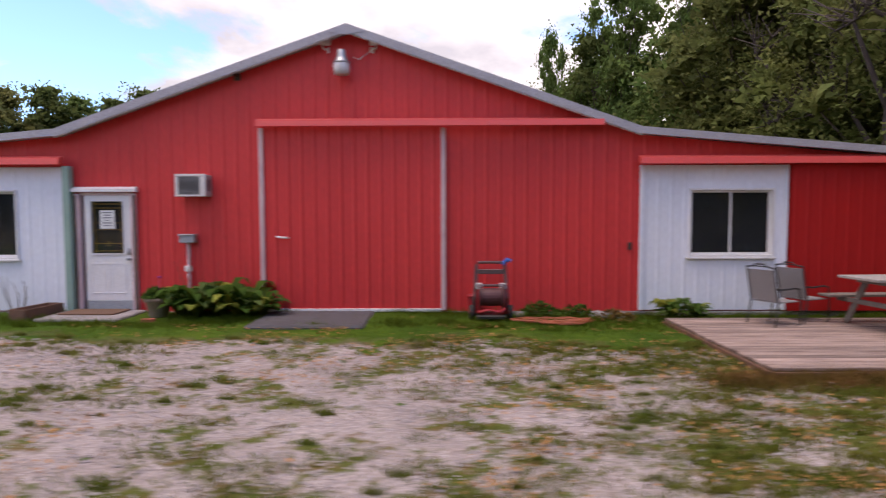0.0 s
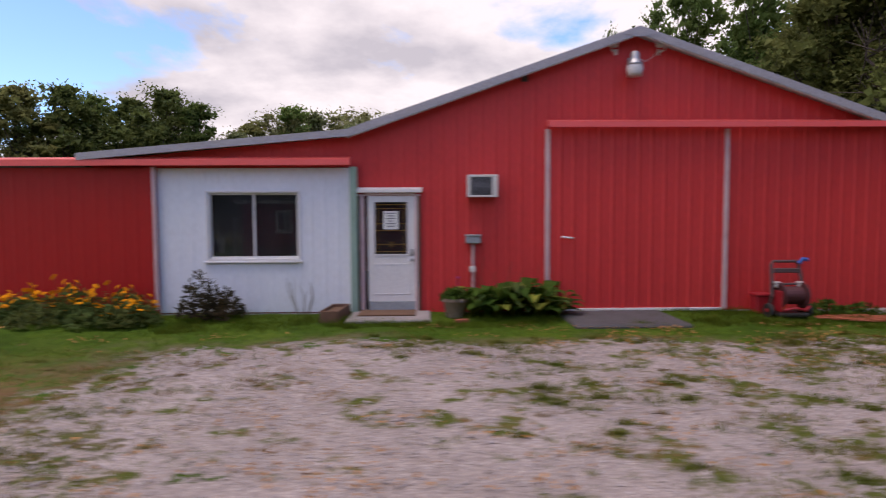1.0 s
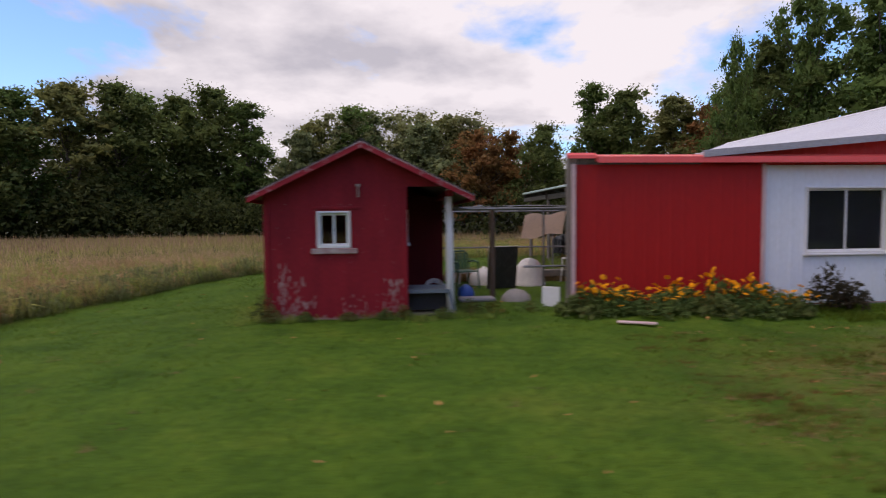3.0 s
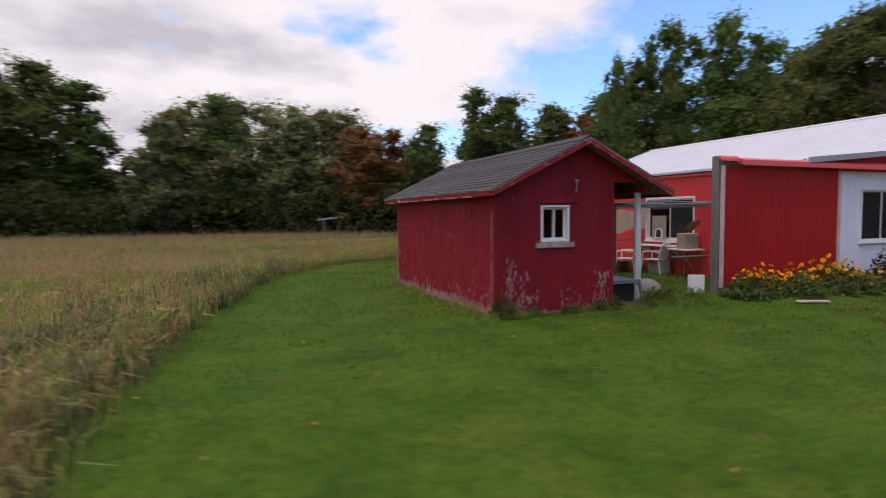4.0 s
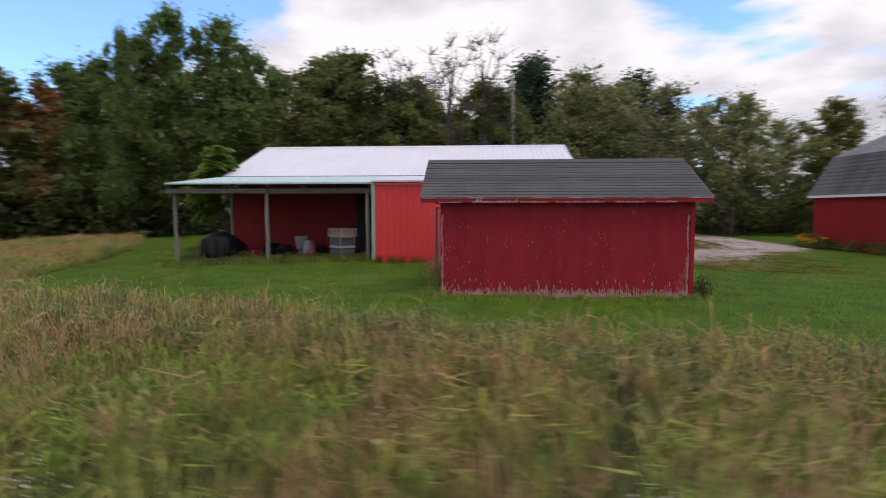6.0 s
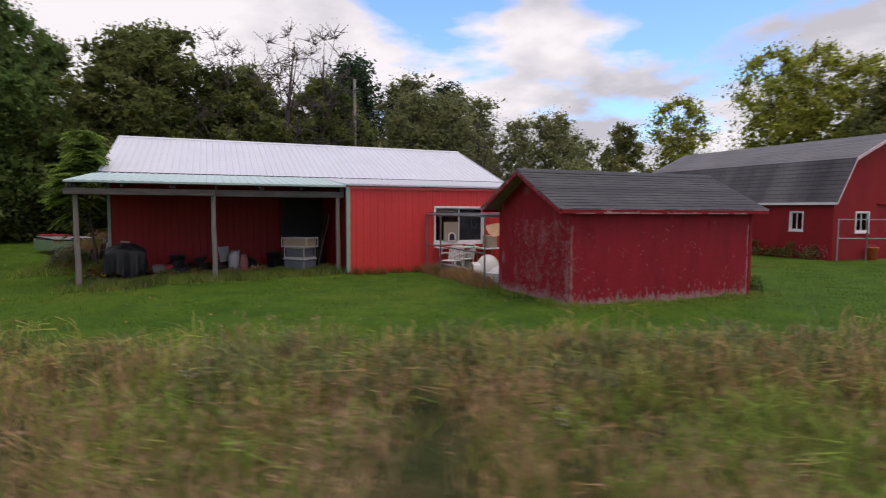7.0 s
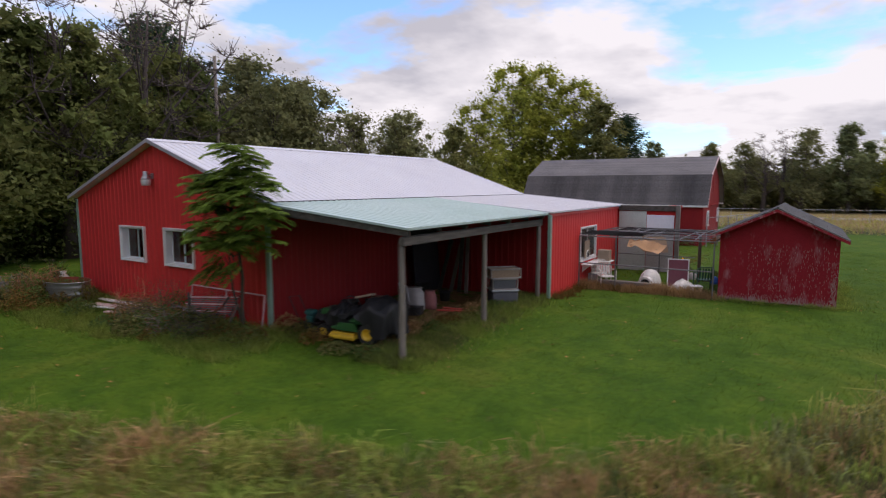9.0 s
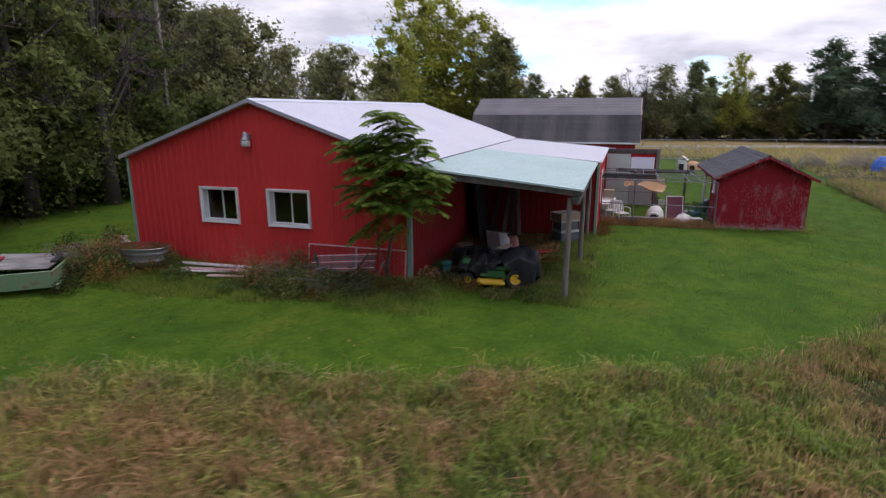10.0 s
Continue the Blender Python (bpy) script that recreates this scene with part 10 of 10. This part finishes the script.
BLOCKS = [(WEST_X - 0.1, SOUTH - 0.1, EAST_X + 0.1, WING_END), (PEAK_X - KINK, WING_END, 3.8, NORTH + 0.1), (CX0, CY0, CX1 + 0.1, CY1), (BX0, BYR - 3.6, BX1, BYR + 3.6), (-6.6, 8.9, -4.6, 9.95), (-3.2, 8.6, -1.2, 10)]


def clear(x, y):
    ok = np.ones(x.shape, bool)
    for a, b, c, d in BLOCKS:
        ok &= ~((x > a) & (x < c) & (y > b) & (y < d))
    return ok


lawn_at = lambda x, y: (field_depth(x, y) < 0.2) & (gravel_amount(x, y) < 0.3) & clear(x, y) & (rng.random(x.shape) > 0.85 * np.exp(-((x + 9.9) / 2.2) ** 2 - ((y - 5.5) / 1.5) ** 2))
under_roof = lambda x, y: (x > -10.25) & (x < -6.2) & (y > 17.3) & (y < 24.2)
p = scatter(330000, -27, 8, -4, 34, lambda x, y: lawn_at(x, y) & ~under_roof(x, y) & ((field_depth(x, y) > -11) | (y < 9.9)), rng)
blades("lawn_grass", "short mown lawn grass", p, 0.05, 0.01, GRASS_SHORT, rng, 0.9)
p = scatter(130000, -27, 8, 4, 34, lambda x, y: lawn_at(x, y) & ~under_roof(x, y) & (field_depth(x, y) < -10.5) & (y > 9.5), rng)
blades("lawn_grass", "short mown lawn grass farther off", p, 0.07, 0.022, GRASS_SHORT, rng, 0.9)


def tufts(name, label, count, region, keep, height, width, mat, per, spread, rng):
    """Scattered tufts, each a little patch of blades drawn out sideways."""
    c = scatter(count, *region, keep, rng)
    n = len(c)
    size = rng.uniform(0.4, 1.5, n) ** 1.6 * spread
    k = np.repeat(np.arange(n), per)
    o = rng.normal(size=(len(k), 2)) * size[k][:, None] * np.array([1.5, 0.6])
    return blades(name, label, c[k] + o, height, width, mat, rng, 1.1)


def yard(x, y):
    w = 0.40 + 0.5 * wobble(x, y, 0.7, 1.0) + 0.085 * (x + 1.0) + 0.07 * (y - 5)
    return (gravel_amount(x, y) > 0.15) & (rng.random(x.shape) < w) & clear(x, y)


tufts("yard_weeds", "low green weeds and grass tufts in the gravel", 4300, (-12, 13, 1.2, 8.6), yard, 0.065, 0.02, WEED_GREEN, 60, 0.1, rng)
tufts("yard_weeds", "brownish low weeds in the gravel", 2000, (-12, 13, 1.2, 8.6), yard, 0.04, 0.014, WEED, 50, 0.1, rng)
tufts("rough_grass", "rough taller grass along the foot of the front wall", 260, (-9.5, 9.5, 8.5, 9.9), clear, 0.11, 0.013, GRASS_SHORT, 90, 0.2, rng)
tufts("rough_grass", "rough tall grass along the lean-to", 330, (-11.0, -9.9, 17.2, 25.0), lambda x, y: clear(x, y), 0.2, 0.013, GRASS_TALL, 70, 0.14, rng)
tufts("rough_grass", "dark rank weeds along the open side of the lean-to", 130, (-10.9, -10.0, 17.4, 25.0), lambda x, y: clear(x, y), 0.22, 0.03, LEAF_DARK, 50, 0.13, rng)
tufts("rough_grass", "brown grass along the lean-to", 170, (-10.8, -9.3, 17.6, 24.6), lambda x, y: clear(x, y), 0.16, 0.012, GRASS_DRY, 45, 0.16, rng)
tufts("rough_grass", "rough grass along the side wall and pen", 240, (-15.4, -10.9, 14.5, 17.3), lambda x, y: clear(x, y) & ((y < 14.95) | (x > -11.5)), 0.26, 0.012, WEED, 60, 0.12, rng)
tufts("rough_grass", "brown rank grass along the wire pen", 170, (-15.4, -11.0, 14.6, 15.0), clear, 0.34, 0.011, GRASS_BROWN, 50, 0.12, rng)
tufts("rough_grass", "rough grass round the coop", 420, (-19.0, -14.6, 9.0, 15.0), lambda x, y: clear(x, y) & ((x < -18.55) | (y < 9.55) | (y > 14.5)), 0.13, 0.012, GRASS_TALL, 60, 0.1, rng)
tufts("rough_grass", "rough grass behind the rear wall", 420, (-7.5, 6.0, 24.6, 27.0), clear, 0.24, 0.014, GRASS_TALL, 70, 0.2, rng)
tufts("rough_grass", "rough brown and green grass along the deck's edge", 240, (3.0, 10.5, 5.7, 6.12), clear, 0.12, 0.013, WEED, 70, 0.14, rng)
# loose stones of the yard
p = scatter(15000, -12, 12, 2.2, 8.0, lambda x, y: gravel_amount(x, y) > 0.45, rng)
n = len(p)
r = rng.uniform(0.008, 0.024, n)
c = np.column_stack([p, ground_z(p[:, 0], p[:, 1]) + r * 0.3])
oct_ = np.array([(1, 0, 0), (0, 1, 0), (-1, 0, 0), (0, -1, 0), (0, 0, 0.7), (0, 0, -0.7)], float)
tri = [(0, 1, 4), (1, 2, 4), (2, 3, 4), (3, 0, 4), (1, 0, 5), (2, 1, 5), (3, 2, 5), (0, 3, 5)]
jit = rng.uniform(0.6, 1.3, (n, 6, 1))
turn = rng.uniform(0, 2 * np.pi, n)
rot = np.stack([np.stack([np.cos(turn), -np.sin(turn)], -1), np.stack([np.sin(turn), np.cos(turn)], -1)], 1)
o = oct_[None] * jit * r[:, None, None]
o[:, :, :2] = np.einsum("nij,nkj->nki", rot, o[:, :, :2])
v = (c[:, None] + o)[:, np.array(tri).ravel()].reshape(-1, 3)
STONE = material("pale crushed limestone", (0.44, 0.395, 0.40), 0.9, second=(0.32, 0.28, 0.285), scale=8, amount=0.9, bump=0.0, per_island=0.3)
tagged(new("loose_gravel", bulk("loose_gravel", v, 3, STONE)), "pale crushed limestone gravel", "gravel", "", "stuff")
tufts("yard_weeds", "thin brownish turf on the worn ground", 700, (-13.5, -7.0, 1.6, 7.6), lambda x, y: clear(x, y) & (rng.random(x.shape) < 0.25 + 0.4 * wobble(x, y, 1.1, 2.0)), 0.045, 0.014, WEED, 50, 0.13, rng)
tufts("yard_weeds", "green turf tufts on the worn ground", 500, (-13.5, -7.0, 1.6, 7.6), lambda x, y: clear(x, y) & (rng.random(x.shape) < 0.25 + 0.4 * wobble(x, y, 1.1, 6.0)), 0.06, 0.014, WEED_GREEN, 50, 0.13, rng)
tufts("yard_weeds", "brown leaf litter and dry turf between lawn and gravel", 900, (-13.5, -6.0, 1.4, 7.8), lambda x, y: clear(x, y) & (rng.random(x.shape) < np.clip(0.1 + 0.7 * wobble(x, y, 1.6, 7.0), 0, 1)), 0.03, 0.03, GRASS_BROWN, 26, 0.1, rng)
# fallen leaves
p = scatter(1100, -12, 12, 1.2, 9.2, lambda x, y: clear(x, y) & (rng.random(x.shape) < 0.3 + 0.3 * wobble(x, y, 0.8, 5.0) + 0.05 * (x + 2)), rng)
p = np.repeat(p, 22, axis=0)
p = p + rng.normal(size=p.shape) * 0.13 * np.array([1.4, 0.7])
c = np.column_stack([p, ground_z(p[:, 0], p[:, 1]) + 0.035])
tagged(new("fallen_leaves", bulk("fallen_leaves", leaf_quads(c, 0.04, rng, 2.0, 0.7), 4, LEAF_LITTER)), "brown and orange leaves littered over the gravel yard", "leaves", "", "stuff")
p = scatter(700, -24, 8, 2, 32, lambda x, y: (field_depth(x, y) < 0) & clear(x, y), rng)
c = np.column_stack([p, ground_z(p[:, 0], p[:, 1]) + 0.05])
tagged(new("fallen_leaves", bulk("fallen_leaves", leaf_quads(c, 0.055, rng, 2.0, 0.7), 4, LEAF_LITTER)), "scattered yellow and brown fallen leaves", "leaves", "", "stuff")
